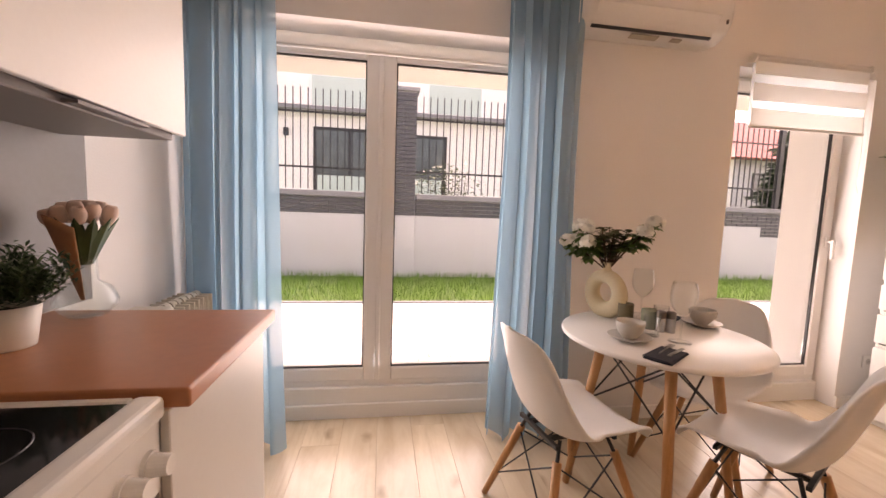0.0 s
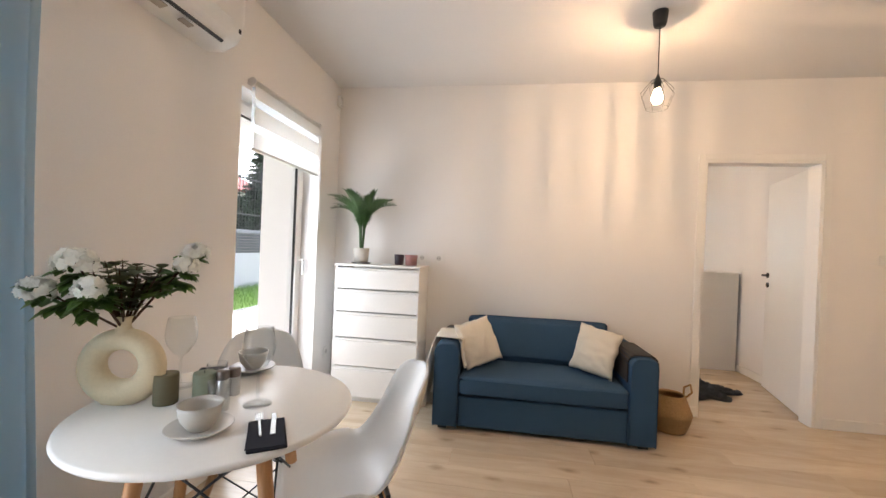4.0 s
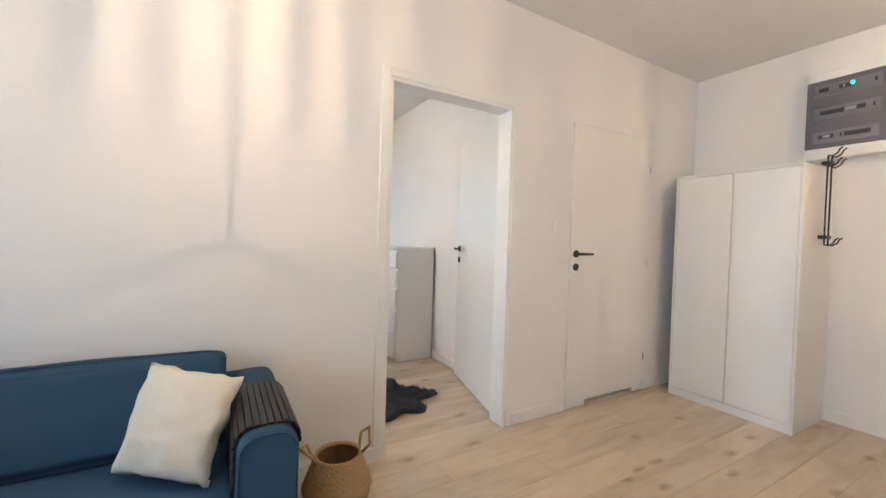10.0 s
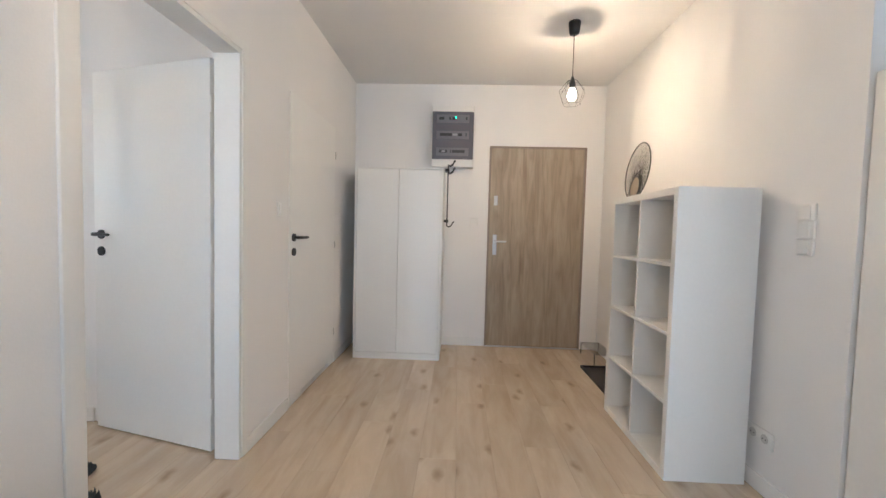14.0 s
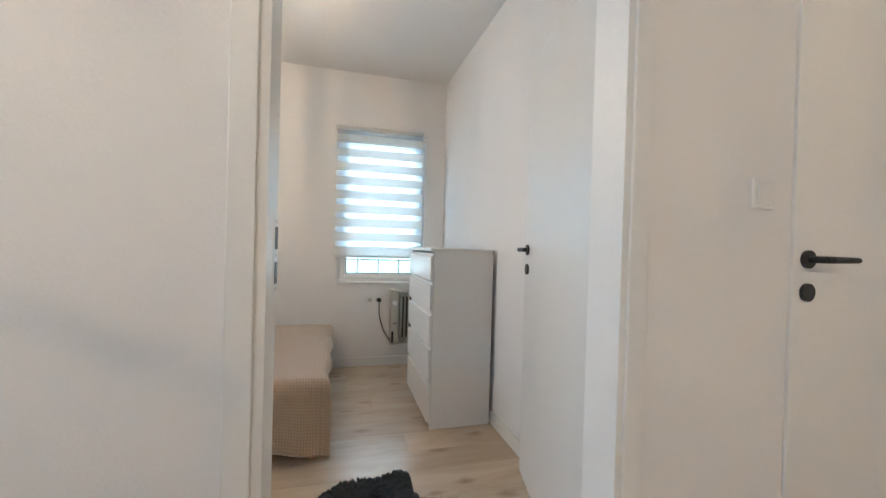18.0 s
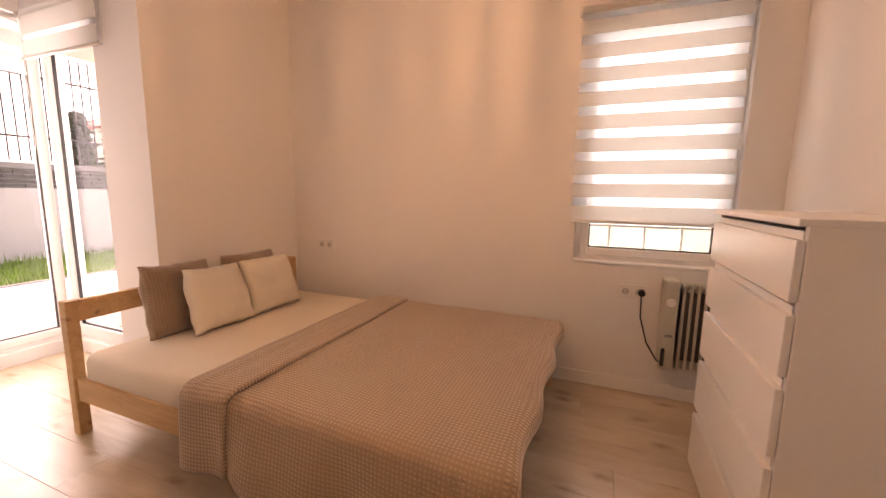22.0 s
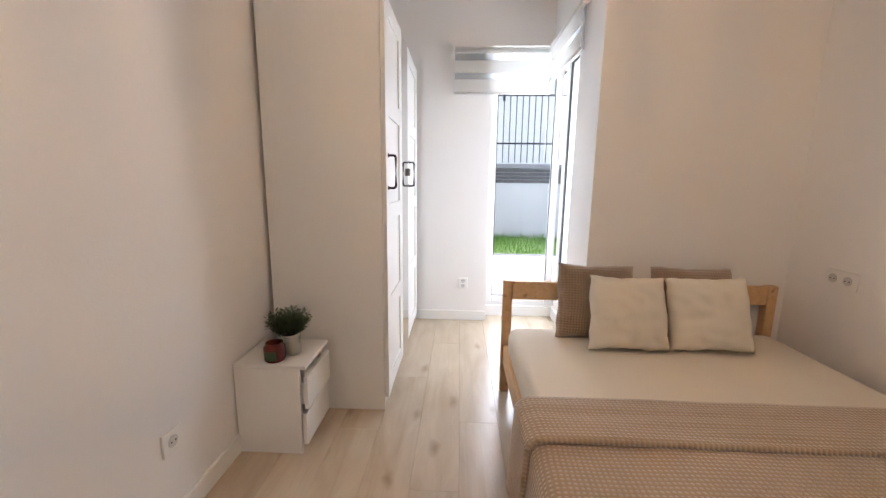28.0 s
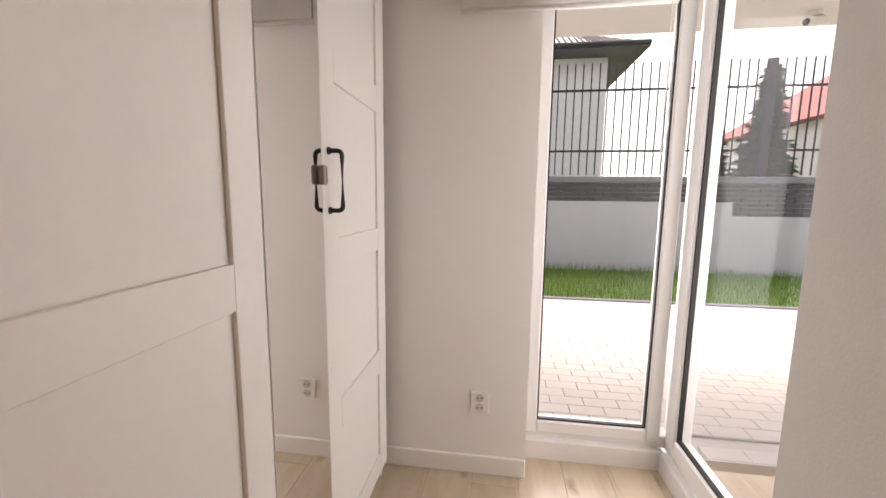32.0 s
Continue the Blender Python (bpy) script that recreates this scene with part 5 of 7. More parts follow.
for z, slots, levers in ((0.475, ((0.07, 0.12), (0.17, 0.23), (0.335, 0.35)), ((0.19, 0.20),)), (0.315, ((0.08, 0.20), (0.26, 0.30), (0.335, 0.345)), ((0.205, 0.255),)), (0.15, ((0.075, 0.155), (0.185, 0.195), (0.205, 0.33)), ((0.10, 0.135),))):
    strip = part("fuse_strip", B(0.045, 0.37, -0.1185, -0.116, z - 0.042, z + 0.038, 0.001), ROW, fb)
    for a, b in slots:
        part("breaker", B(a, b, -0.121, -0.118, z - 0.012, z + 0.016), SLOT, strip)
    for a, b in levers:
        part("breaker_lever", B(a, b, -0.1225, -0.118, z - 0.006, z + 0.012), LEVER, strip)
part("status_light", rod((0.235, -0.118, 0.487), (0.235, -0.123, 0.487), 0.009, n=12), glowing("green_pilot_light", (0.05, 0.9, 0.45), 2.0), fb, "small green pilot light")

# coat rack on the side of the wardrobe
cr = thing("coat_rack", (2.945, -3.06, 0), 0, "black metal hook rack fixed to the side of the wardrobe", "coat rack")
for dy in (-0.035, 0.035):
    part("rail", rod((-0.03, dy, 1.24), (-0.03, dy, 1.83), 0.005), BLACKM, cr)
for z in (1.29, 1.78):
    part("bracket", B(-0.042, 0.0, -0.05, 0.05, z - 0.012, z + 0.012, 0.003), BLACKM, cr)
for z in (1.24, 1.76, 1.83):
    for dy in (-0.035, 0.035):
        part("hook", tube([(-0.03, dy, z), (-0.05, dy, z - 0.006), (-0.075, dy, z + 0.01), (-0.085, dy, z + 0.035), (-0.10, dy, z + 0.045)], 0.005, 8), BLACKM, cr)

# wire mirror leaning on the shelf
wm = thing("wire_mirror", (1.63, -1.94, 1.4365), -2, "round wire-rimmed mirror leaning on top of the shelf", "mirror")


def circ(r, cz, n=40):
    return [(-0.04 * (cz + r * math.sin(2 * math.pi * k / n)) / 0.36, r * math.cos(2 * math.pi * k / n), cz + r * math.sin(2 * math.pi * k / n)) for k in range(n)]


part("outer_ring", tube(circ(0.188, 0.191), 0.004, 6, True), BLACKM, wm)
part("inner_ring", tube(circ(0.075, 0.08), 0.0045, 6, True), BLACKM, wm)
co, ci = circ(0.188, 0.191, 56), circ(0.075, 0.08, 56)
for k in range(56):
    part("wire", rod(ci[k], co[k], 0.0017, n=5), BLACKM, wm)
part("mirror_glass", moved(rod((-0.001, 0, 0), (0.001, 0, 0), 0.073, n=40), Matrix.Translation((-0.009, 0, 0.08)) @ pose(0, 0, 0, 0, -6.3, 0)), MIRROR, wm, "small round mirror glass")

tray = thing("shoe_tray", (1.36, -2.74, 0), 0, "black plastic shoe tray on the floor beside the shelf", "tray")
part("base", B(0, 0.31, 0, 0.64, 0, 0.006), BLACKM, tray)
part("rim", join(B(0, 0.31, 0, 0.012, 0.006, 0.022), B(0, 0.31, 0.628, 0.64, 0.006, 0.022), B(0, 0.012, 0.012, 0.628, 0.006, 0.022), B(0.298, 0.31, 0.012, 0.628, 0.006, 0.022)), BLACKM, tray)
rack = thing("shoe_rack", (1.365, -3.16, 0), 0, "low black wire shoe rack in the hall corner", "shoe rack")
for fx in (0.0, 0.17):
    for fy in (0.0, 0.38):
        part("leg", rod((fx, fy, 0), (fx, fy, 0.11), 0.004), BLACKM, rack)
for k in range(8):
    part("wire", rod((0.17 * k / 7, 0.0, 0.112), (0.17 * k / 7, 0.38, 0.112), 0.003, n=6), BLACKM, rack)
for fy in (0.0, 0.38):
    part("cross_wire", rod((0.0, fy, 0.108), (0.17, fy, 0.108), 0.003, n=6), BLACKM, rack)


# ---- table setting ----
TZ = 0.7505
STONE = plain("cream_stoneware", (0.66, 0.56, 0.38), 0.75, bump=0.3, scale=120, vary=0.06)
GREYCUP = plain("grey_glazed_stoneware", (0.52, 0.50, 0.46), 0.35, vary=0.05)
OLIVE = plain("olive_wax", (0.13, 0.115, 0.065), 0.7, vary=0.08)
SAGE = plain("sage_wax", (0.22, 0.25, 0.18), 0.7, vary=0.08)
CUTLERY = plain("cutlery_steel", (0.30, 0.29, 0.27), 0.32, 1.0)
NAVY = plain("navy_paper_napkin", (0.008, 0.009, 0.018), 0.9, bump=0.2)

vase = thing("ring_vase", (1.565, 2.41, TZ), -76, "cream ring-shaped stoneware vase with white flowers on the table", "vase")


def ring_shape(u, v):
    a, b = 2 * math.pi * u, 2 * math.pi * v
    r = 0.032 + 0.0035 * (1 - math.sin(a))
    return Vector((math.cos(a) * (0.082 + r * math.cos(b)), 0.9 * r * math.sin(b), 0.108 + math.sin(a) * (0.078 + r * math.cos(b))))


ring_bm = surface(ring_shape, 48, 20, 0.0, True)
bmesh.ops.remove_doubles(ring_bm, verts=ring_bm.verts, dist=1e-5)
bmesh.ops.recalc_face_normals(ring_bm, faces=ring_bm.faces)
part("vase_ring", ring_bm, STONE, vase, "", True)
part("vase_neck", moved(lathe([(0.026, -0.012), (0.017, 0.012), (0.018, 0.03), (0.023, 0.04), (0.017, 0.04), (0.013, 0.02), (0, 0.02)], 20), Matrix.Translation((0, 0, 0.212))), STONE, vase, "", True)
part("vase_foot", B(-0.045, 0.045, -0.022, 0.022, 0.0, 0.02, 0.006, 2), STONE, vase)
rnd = random.Random(11)
SIDE, FRONT = Vector((-0.7, -0.7, 0)), Vector((0.7, -0.7, 0))
TWIG = plain("brown_twig", (0.07, 0.035, 0.02), 0.8)
FRESH = plain("fresh_green_leaf", (0.075, 0.16, 0.03), 0.5, vary=0.4, scale=25)
OLIVEL = plain("olive_eucalyptus_leaf", (0.055, 0.07, 0.022), 0.6, vary=0.4, scale=25)
WHITEP = sheer("white_petal", (0.88, 0.88, 0.82), 0.4, tint=(0.9, 0.9, 0.84))
# blossom twigs: across, toward the room, height
TIPS = [(0.18, 0.0, 0.34), (0.115, 0.03, 0.41), (0.09, 0.08, 0.345), (-0.18, 0.0, 0.44), (-0.14, 0.04, 0.40), (-0.105, -0.05, 0.375)]
for n_tip, (ac, fo, hz) in enumerate(TIPS):
    tip = SIDE * ac + FRONT * fo + Vector((0, 0, hz))
    mid = tip * 0.45 + Vector((0, 0, 0.12))
    stem = part("stem", tube([(0, 0, 0.21), tuple(mid), tuple(tip)], [0.004, 0.0032, 0.002], 6), TWIG, vase)
    bm = bmesh.new()
    for q in range(16):
        c = mid.lerp(tip, 0.2 + 0.052 * q) + Vector((rnd.uniform(-1, 1), rnd.uniform(-1, 1), rnd.uniform(-1, 0.6))) * 0.022
        b = rnd.uniform(0, 2 * math.pi)
        ln = rnd.uniform(0.042, 0.066)
        d = Vector((math.cos(b), math.sin(b), rnd.uniform(-0.75, 0.25)))
        leaf_blade(bm, c, c + d * ln, ln * 0.78, 0.008, 0.25, 4)
        for turn in (-0.9, 0.9):
            e = Vector((math.cos(b + turn), math.sin(b + turn), d.z))
            leaf_blade(bm, c + d * ln * 0.2, c + d * ln * 0.2 + e * ln * 0.62, ln * 0.42, 0.006, 0.25, 3)
    part("leaves", bm, FRESH, stem, "fresh green lobed leaves")
    if n_tip == 5:
        continue
    bm = bmesh.new()
    size = (0.034, 0.042, 0.032, 0.033, 0.030)[n_tip]
    for q in range(70):
        b, e = rnd.uniform(0, 2 * math.pi), rnd.uniform(-0.7, 1.5)
        c = tip + Vector((math.cos(b) * math.cos(e) * 1.2, math.sin(b) * math.cos(e) * 1.2, math.sin(e) * 0.8)) * size * rnd.uniform(0.6, 1.05)
        n = (c - tip).normalized()
        u = n.cross(Vector((0.3, 0.2, 0.93))).normalized()
        v = n.cross(u)
        for p in range(5):
            g = q + p * math.pi * 0.4
            d = u * math.cos(g) + v * math.sin(g)
            w = n.cross(d)
            bm.faces.new([bm.verts.new(k) for k in (c, c + d * 0.008 + w * 0.006 + n * 0.002, c + d * 0.015 + n * 0.004, c + d * 0.008 - w * 0.006 + n * 0.002)])
    part("flower_head", bm, WHITEP, stem, "white flower cluster")
# round eucalyptus leaves in the middle of the bunch
for k in range(11):
    a = k * 2.399
    tip = Vector((math.cos(a) * 0.095 * math.sqrt(k / 11 + 0.1), math.sin(a) * 0.095 * math.sqrt(k / 11 + 0.1), rnd.uniform(0.35, 0.43)))
    stem = part("stem", tube([(0, 0, 0.21), (tip.x * 0.4, tip.y * 0.4, 0.285), tuple(tip)], [0.0035, 0.0028, 0.0015], 6), TWIG, vase)
    bm = bmesh.new()
    for q in range(16):
        t = 0.35 + 0.042 * q
        c = Vector((tip.x * t, tip.y * t, 0.21 + (tip.z - 0.21) * t))
        b = q * 1.6 + rnd.uniform(-0.4, 0.4)
        ln = rnd.uniform(0.03, 0.044)
        leaf_blade(bm, c, c + Vector((math.cos(b), math.sin(b), rnd.uniform(-0.1, 0.6))) * ln, ln * 0.95, 0.004, 0.12, 4)
    part("leaves", bm, OLIVEL, stem, "round olive eucalyptus leaves")


def cup_and_saucer(x, y, rz, mat, label):
    c = thing("cup_and_saucer", (x, y, TZ), rz, label, "cup", "cups on the table")
    part("saucer", lathe([(0, 0.0), (0.035, 0.0), (0.04, 0.004), (0.07, 0.012), (0.078, 0.018), (0.076, 0.0195), (0.04, 0.0085), (0, 0.0075)], 40), mat, c, "", True)
    part("cup", lathe([(0, 0.0085), (0.024, 0.0085), (0.028, 0.012), (0.044, 0.035), (0.05, 0.062), (0.052, 0.073), (0.0495, 0.073), (0.046, 0.06), (0.04, 0.036), (0.024, 0.016), (0, 0.014)], 40), mat, c, "", True)
    part("cup_handle", tube([(0.048, 0, 0.062), (0.066, 0, 0.064), (0.076, 0, 0.052), (0.072, 0, 0.036), (0.058, 0, 0.03), (0.043, 0, 0.034)], 0.0048, 8), mat, c, "", True)
    c.scale = (1.06, 1.06, 1.06)
    return c


cup_and_saucer(1.455, 2.047, 20, GREYCUP, "pale grey stoneware cup on a saucer")
cup_and_saucer(1.942, 2.226, 0, GREYCUP, "pale grey stoneware cup on a saucer")


def candle(x, y, r, h, mat, label):
    c = thing("pillar_candle", (x, y, TZ), 0, label, "candle")
    part("wax", lathe([(0, 0), (r * 0.97, 0), (r, 0.004), (r, h - 0.004), (r * 0.95, h), (r * 0.4, h - 0.004), (0, h - 0.004)], 32), mat, c, "", True)
    part("wick", rod((0, 0, h - 0.004), (0.001, 0.001, h + 0.008), 0.0012, n=6), BLACKM, c)


candle(1.595, 2.285, 0.034, 0.092, OLIVE, "short olive green pillar candle")
candle(1.652, 2.20, 0.033, 0.085, SAGE, "short sage green pillar candle")


def wine_glass(x, y):
    g = thing("wine_glass", (x, y, TZ), 0, "clear stemmed wine glass on the table", "glass", "wine glasses on the table")
    part("glass_body", lathe([(0, 0.0), (0.036, 0.0), (0.036, 0.002), (0.01, 0.006), (0.0042, 0.014), (0.0038, 0.08), (0.006, 0.09), (0.024, 0.105), (0.038, 0.13), (0.0415, 0.152), (0.039, 0.18), (0.034, 0.205), (0.0332, 0.205), (0.038, 0.18), (0.0403, 0.152), (0.037, 0.131), (0.023, 0.107), (0.005, 0.094), (0, 0.093)], 32), CLEAR, g, "", True)
    g.scale = (1.18, 1.18, 1.18)


wine_glass(1.722, 2.352)
wine_glass(1.652, 2.012)


def tumbler(x, y, r, h, label):
    g = thing("tumbler", (x, y, TZ), 0, label, "glass", "tumblers on the table")
    part("glass_body", lathe([(0, 0), (r * 0.9, 0), (r, h), (r * 0.95, h), (r * 0.84, 0.008), (0, 0.008)], 28), CLEAR, g, "", True)


tumbler(1.59, 2.098, 0.032, 0.085, "clear straight drinking glass")
tumbler(1.715, 2.205, 0.032, 0.098, "clear straight drinking glass")
for sx, sy in ((1.672, 2.150), (1.708, 2.136)):
    s = thing("spice_mill", (sx, sy, TZ), 0, "small round brushed steel spice mill", "spice mill", "spice mills on the table")
    part("body", lathe([(0, 0), (0.0185, 0), (0.0195, 0.003), (0.0195, 0.058), (0.0185, 0.060), (0, 0.060)], 24), STEEL, s, "brushed steel body", True)
    part("lid", lathe([(0, 0.0605), (0.0182, 0.0605), (0.0195, 0.064), (0.0195, 0.086), (0.017, 0.090), (0, 0.091)], 24), plain("dark_steel_lid", (0.20, 0.17, 0.15), 0.35, 0.8), s, "darker turning lid", True)


def napkin_set(x, y, rz):
    n = thing("napkin", (x, y, TZ), rz, "folded navy napkin with a steel fork and knife tucked in", "napkin", "napkins on the table")
    part("cloth", B(-0.095, 0.078, -0.047, 0.047, 0.0, 0.008, 0.003), NAVY, n)
    part("flap", moved(B(-0.093, 0.07, -0.044, 0.047, 0.008, 0.011, 0.0012), pose(0, 0, 0, 0, 0, -2)), NAVY, n)
    tip = moved(join(B(-0.03, 0.075, 0.014, 0.020, 0.0115, 0.0135), B(0.068, 0.082, 0.007, 0.027, 0.0115, 0.0135), *[B(0.082, 0.118, 0.007 + k * 0.0056, 0.0095 + k * 0.0056, 0.012, 0.0135) for k in range(4)]), pose(0, 0, 0, 0, 0, 2))
    part("fork", tip, CUTLERY, n, "steel fork")
    part("knife", moved(join(B(-0.03, 0.07, -0.022, -0.008, 0.0115, 0.0135, 0.001), rod((0.07, -0.015, 0.0115), (0.07, -0.015, 0.0135), 0.007, n=14), B(0.069, 0.102, -0.0215, -0.0085, 0.0115, 0.0133, 0.0015)), pose(0, 0, 0, 0, 0, -3)), CUTLERY, n, "steel knife")
    return n


napkin_set(1.482, 1.87, 33)
napkin_set(1.835, 2.325, 214)

vase.scale = (1.06, 1.06, 1.06)

# ---- on the tall chest ----
CZ = 1.1105
palm = thing("potted_palm", (3.65, 2.425, CZ), 0, "green palm in a pale grey pot on the tall chest", "potted plant")
part("saucer", lathe([(0, 0), (0.075, 0), (0.08, 0.01), (0.074, 0.01), (0, 0.006)], 32), BLACKM, palm, "black saucer", True)
part("pot", lathe([(0, 0.0065), (0.058, 0.0065), (0.066, 0.13), (0.061, 0.13), (0.058, 0.115), (0, 0.115)], 32), plain("pale_grey_pot", (0.52, 0.49, 0.44), 0.6, vary=0.04), palm, "pale grey pot", True)
part("soil", lathe([(0, 0.117), (0.058, 0.117)], 20), SOIL, palm)
rnd = random.Random(21)
PALM = plain("palm_green", (0.045, 0.105, 0.028), 0.45, vary=0.35, scale=30)
for k in range(19):
    a = k * 2.399 + rnd.uniform(-0.25, 0.25)
    inner = k % 3 == 0
    length = rnd.uniform(0.40, 0.48) if inner else rnd.uniform(0.46, 0.56)
    el0, el1 = radians(86), radians(rnd.uniform(48, 72) if inner else rnd.uniform(-14, 22))
    p = Vector((math.cos(a) * 0.012, math.sin(a) * 0.012, 0.115))
    spine = [p.copy()]
    for i in range(20):
        t = (i + 0.5) / 20
        el = el0 + (el1 - el0) * max(0.0, (t - 0.38) / 0.62) ** 0.9
        p = p + Vector((math.cos(a) * math.cos(el), math.sin(a) * math.cos(el), math.sin(el))) * (length / 20)
        spine.append(p.copy())
    bm = bmesh.new()
    for i in range(9, 21):
        for j in range(2):
            c = spine[i].lerp(spine[i - 1], j * 0.5)
            d = (spine[i] - spine[i - 1]).normalized()
            side = Vector((-math.sin(a), math.cos(a), 0))
            up = side.cross(d)
            up = up if up.z > 0 else -up
            t = (i - j * 0.5 - 8) / 12
            ln = 0.135 * (0.35 + 0.65 * math.sin(math.pi * min(1.0, 0.22 + 0.72 * t))) * rnd.uniform(0.85, 1.1)
            for sd in (-1, 1):
                tip = c + (d * (0.62 + 0.35 * t) + side * sd * (0.72 - 0.35 * t) + up * 0.22) * ln
                leaf_blade(bm, c, tip, 0.0105, 0.012, 0.35, 3)
    leaf_blade(bm, spine[20], spine[20] + (spine[20] - spine[18]).normalized() * 0.07, 0.010, 0.01, 0.35, 3)
    stalk = tube(spine, [0.0042 - 0.003 * i / 20 for i in range(21)], 5)
    part("frond", join(bm, stalk), PALM, palm, "feathered palm frond")


def mug(x, y, z, r, h, mat, label, cat="cup", group=""):
    m = thing("beaker", (x, y, z), 0, label, cat, group)
    part("body", lathe([(0, 0), (r * 0.88, 0), (r, h), (r * 0.93, h), (r * 0.84, 0.006), (0, 0.006)], 28), mat, m, "", True)
    return m


mug(3.70, 2.108, CZ, 0.042, 0.088, plain("black_glaze", (0.03, 0.015, 0.025), 0.3), "small black pot on the tall chest")
mug(3.712, 2.008, CZ, 0.054, 0.088, plain("dusty_pink_glaze", (0.36, 0.17, 0.16), 0.5), "dusty pink pot on the tall chest")

# ---- sofa dressing ----
cushion("cushion", (3.46, 1.41, 0.57), (-20, -13, -55), 0.31, 0.34, 0.13, CREAM, "cream plush square cushion on the blue sofa")
cushion("cushion", (3.48, 0.555, 0.565), (-22, 9, -116), 0.30, 0.34, 0.13, CREAM, "cream plush square cushion on the blue sofa")
throw = thing("throw_blanket", (3.50, 1.62, 0), 0, "cream knitted throw hung over the sofa arm", "blanket")


def throw_fn(u, v):
    fold = 0.012 * math.sin(u * 17 + v * 2) + 0.006 * math.sin(u * 41 + 1)
    if v < 0.2:
        q = 1 - v / 0.2
        return Vector((-0.02 + (u - 0.5) * (0.36 - 0.06 * q) - 0.03 * q, -0.112 + fold * 0.6 - 0.03 * q * q, 0.60 - 0.185 * q))
    if v < 0.46:
        a = (v - 0.2) / 0.26
        c = math.cos(a * math.pi)
        return Vector((-0.02 + (u - 0.5) * 0.37 + 0.01 * math.sin(v * 20), -0.008 - 0.106 * math.copysign(abs(c) ** 0.6, c), 0.60 + 0.026 * max(0.0, math.sin(a * math.pi)) ** 0.5 + 0.5 * fold))
    q = (v - 0.46) / 0.54
    return Vector((-0.02 - 0.27 * q ** 1.3 + (u - 0.5) * (0.37 + 0.05 * q), 0.098 + 0.075 * q + fold * (0.5 + 1.3 * q), 0.60 - (0.43 + 0.06 * u) * q))


part("cloth", surface(throw_fn, 34, 48, 0.011), plain("cream_knit", (0.76, 0.71, 0.62), 0.95, bump=0.8, scale=170, vary=0.08), throw, "", True)
# black slatted tray over the other arm
BAMBOO = plain("black_stained_bamboo", (0.018, 0.014, 0.012), 0.45)


def arm_tray(y, x0, x1):
    st = thing("arm_tray", (3.208, y, 0), 0, "black slatted roll-up tray lying over the sofa arm", "tray", "trays on the sofa arms")
    for k in range(24):
        d = -0.24 + 0.48 * k / 23
        if abs(d) < 0.045:
            yy, z, rx = d, 0.609, 0
        elif abs(d) < 0.13:
            a = (abs(d) - 0.045) / 0.085 * math.pi / 2
            yy, z, rx = math.copysign(0.045 + 0.051 * math.sin(a), d), 0.545 + 0.064 * math.cos(a), -math.copysign(math.degrees(a), d)
        else:
            yy, z, rx = math.copysign(0.096, d), 0.545 - (abs(d) - 0.13), 90
        if d < 0 and abs(d) > 0.15:
            continue
        part("slat", moved(B(x0, x1, -0.0085, 0.0085, -0.004, 0.004, 0.0015), pose(0, yy, z, rx)), BAMBOO, st)


arm_tray(0.3095, 0.035, 0.42)
arm_tray(1.6125, 0.49, 0.62)

# belly basket
bk = thing("basket", (3.60, -0.01, 0), 0, "woven seagrass belly basket with a handle", "basket")
SEAG = plain("seagrass", (0.38, 0.24, 0.11), 0.9, bump=1.0, scale=90, vary=0.22)
prof = []
for i in range(26):
    t = i / 25
    z = 0.005 + 0.26 * t
    r = 0.105 + 0.04 * math.sin(min(1, t / 0.55) * math.pi * 0.5) - 0.05 * max(0, t - 0.5) / 0.5 + 0.0022 * (i % 2)
    prof.append((r, z))
part("weave", lathe([(0, 0.005)] + prof + [(prof[-1][0] - 0.008, 0.265), (prof[-1][0] - 0.012, 0.25)] + [(r - 0.012, z) for r, z in prof[::-2]][1:] + [(0, 0.02)], 36), SEAG, bk, "", True)
part("fold", lathe([(0.142, 0.12), (0.148, 0.127), (0.143, 0.135)], 36), SEAG, bk, "", True)
for sd in (-1, 1):
    part("handle", tube([(-0.02, sd * 0.10, 0.25), (-0.06, sd * 0.12, 0.30), (-0.02 + 0.05, sd * 0.15, 0.33 if sd < 0 else 0.30), (0.06, sd * 0.12, 0.30), (0.02, sd * 0.10, 0.25)], 0.007, 8), SEAG, bk, "", True)

# ---- sheepskin ----
rug = thing("sheepskin_rug", (4.62, -0.62, 0.0), 0, "dark grey fluffy sheepskin on the bedroom floor", "rug")
FUR = plain("dark_grey_fur", (0.035, 0.042, 0.046), 0.85, vary=0.4, scale=40)


def hide_edge(a):
    e = 0.255 + 0.018 * math.sin(7 * a)
    for at, high, wide in ((-100, 0.17, 17), (-24, 0.14, 19), (40, 0.06, 22), (92, 0.14, 18), (160, 0.10, 20), (205, 0.12, 16)):
        d = (math.degrees(a) - at + 180) % 360 - 180
        e += high * math.exp(-(d / wide) ** 2)
    return e


bm = bmesh.new()
ring = [bm.verts.new((hide_edge(k * math.pi / 40) * math.cos(k * math.pi / 40), hide_edge(k * math.pi / 40) * math.sin(k * math.pi / 40), 0.006)) for k in range(80)]
c0 = bm.verts.new((0, 0, 0.010))
for k in range(80):
    bm.faces.new((c0, ring[k], ring[(k + 1) % 80]))
part("hide", bm, FUR, rug)
rnd = random.Random(8)
vs, fs = [], []
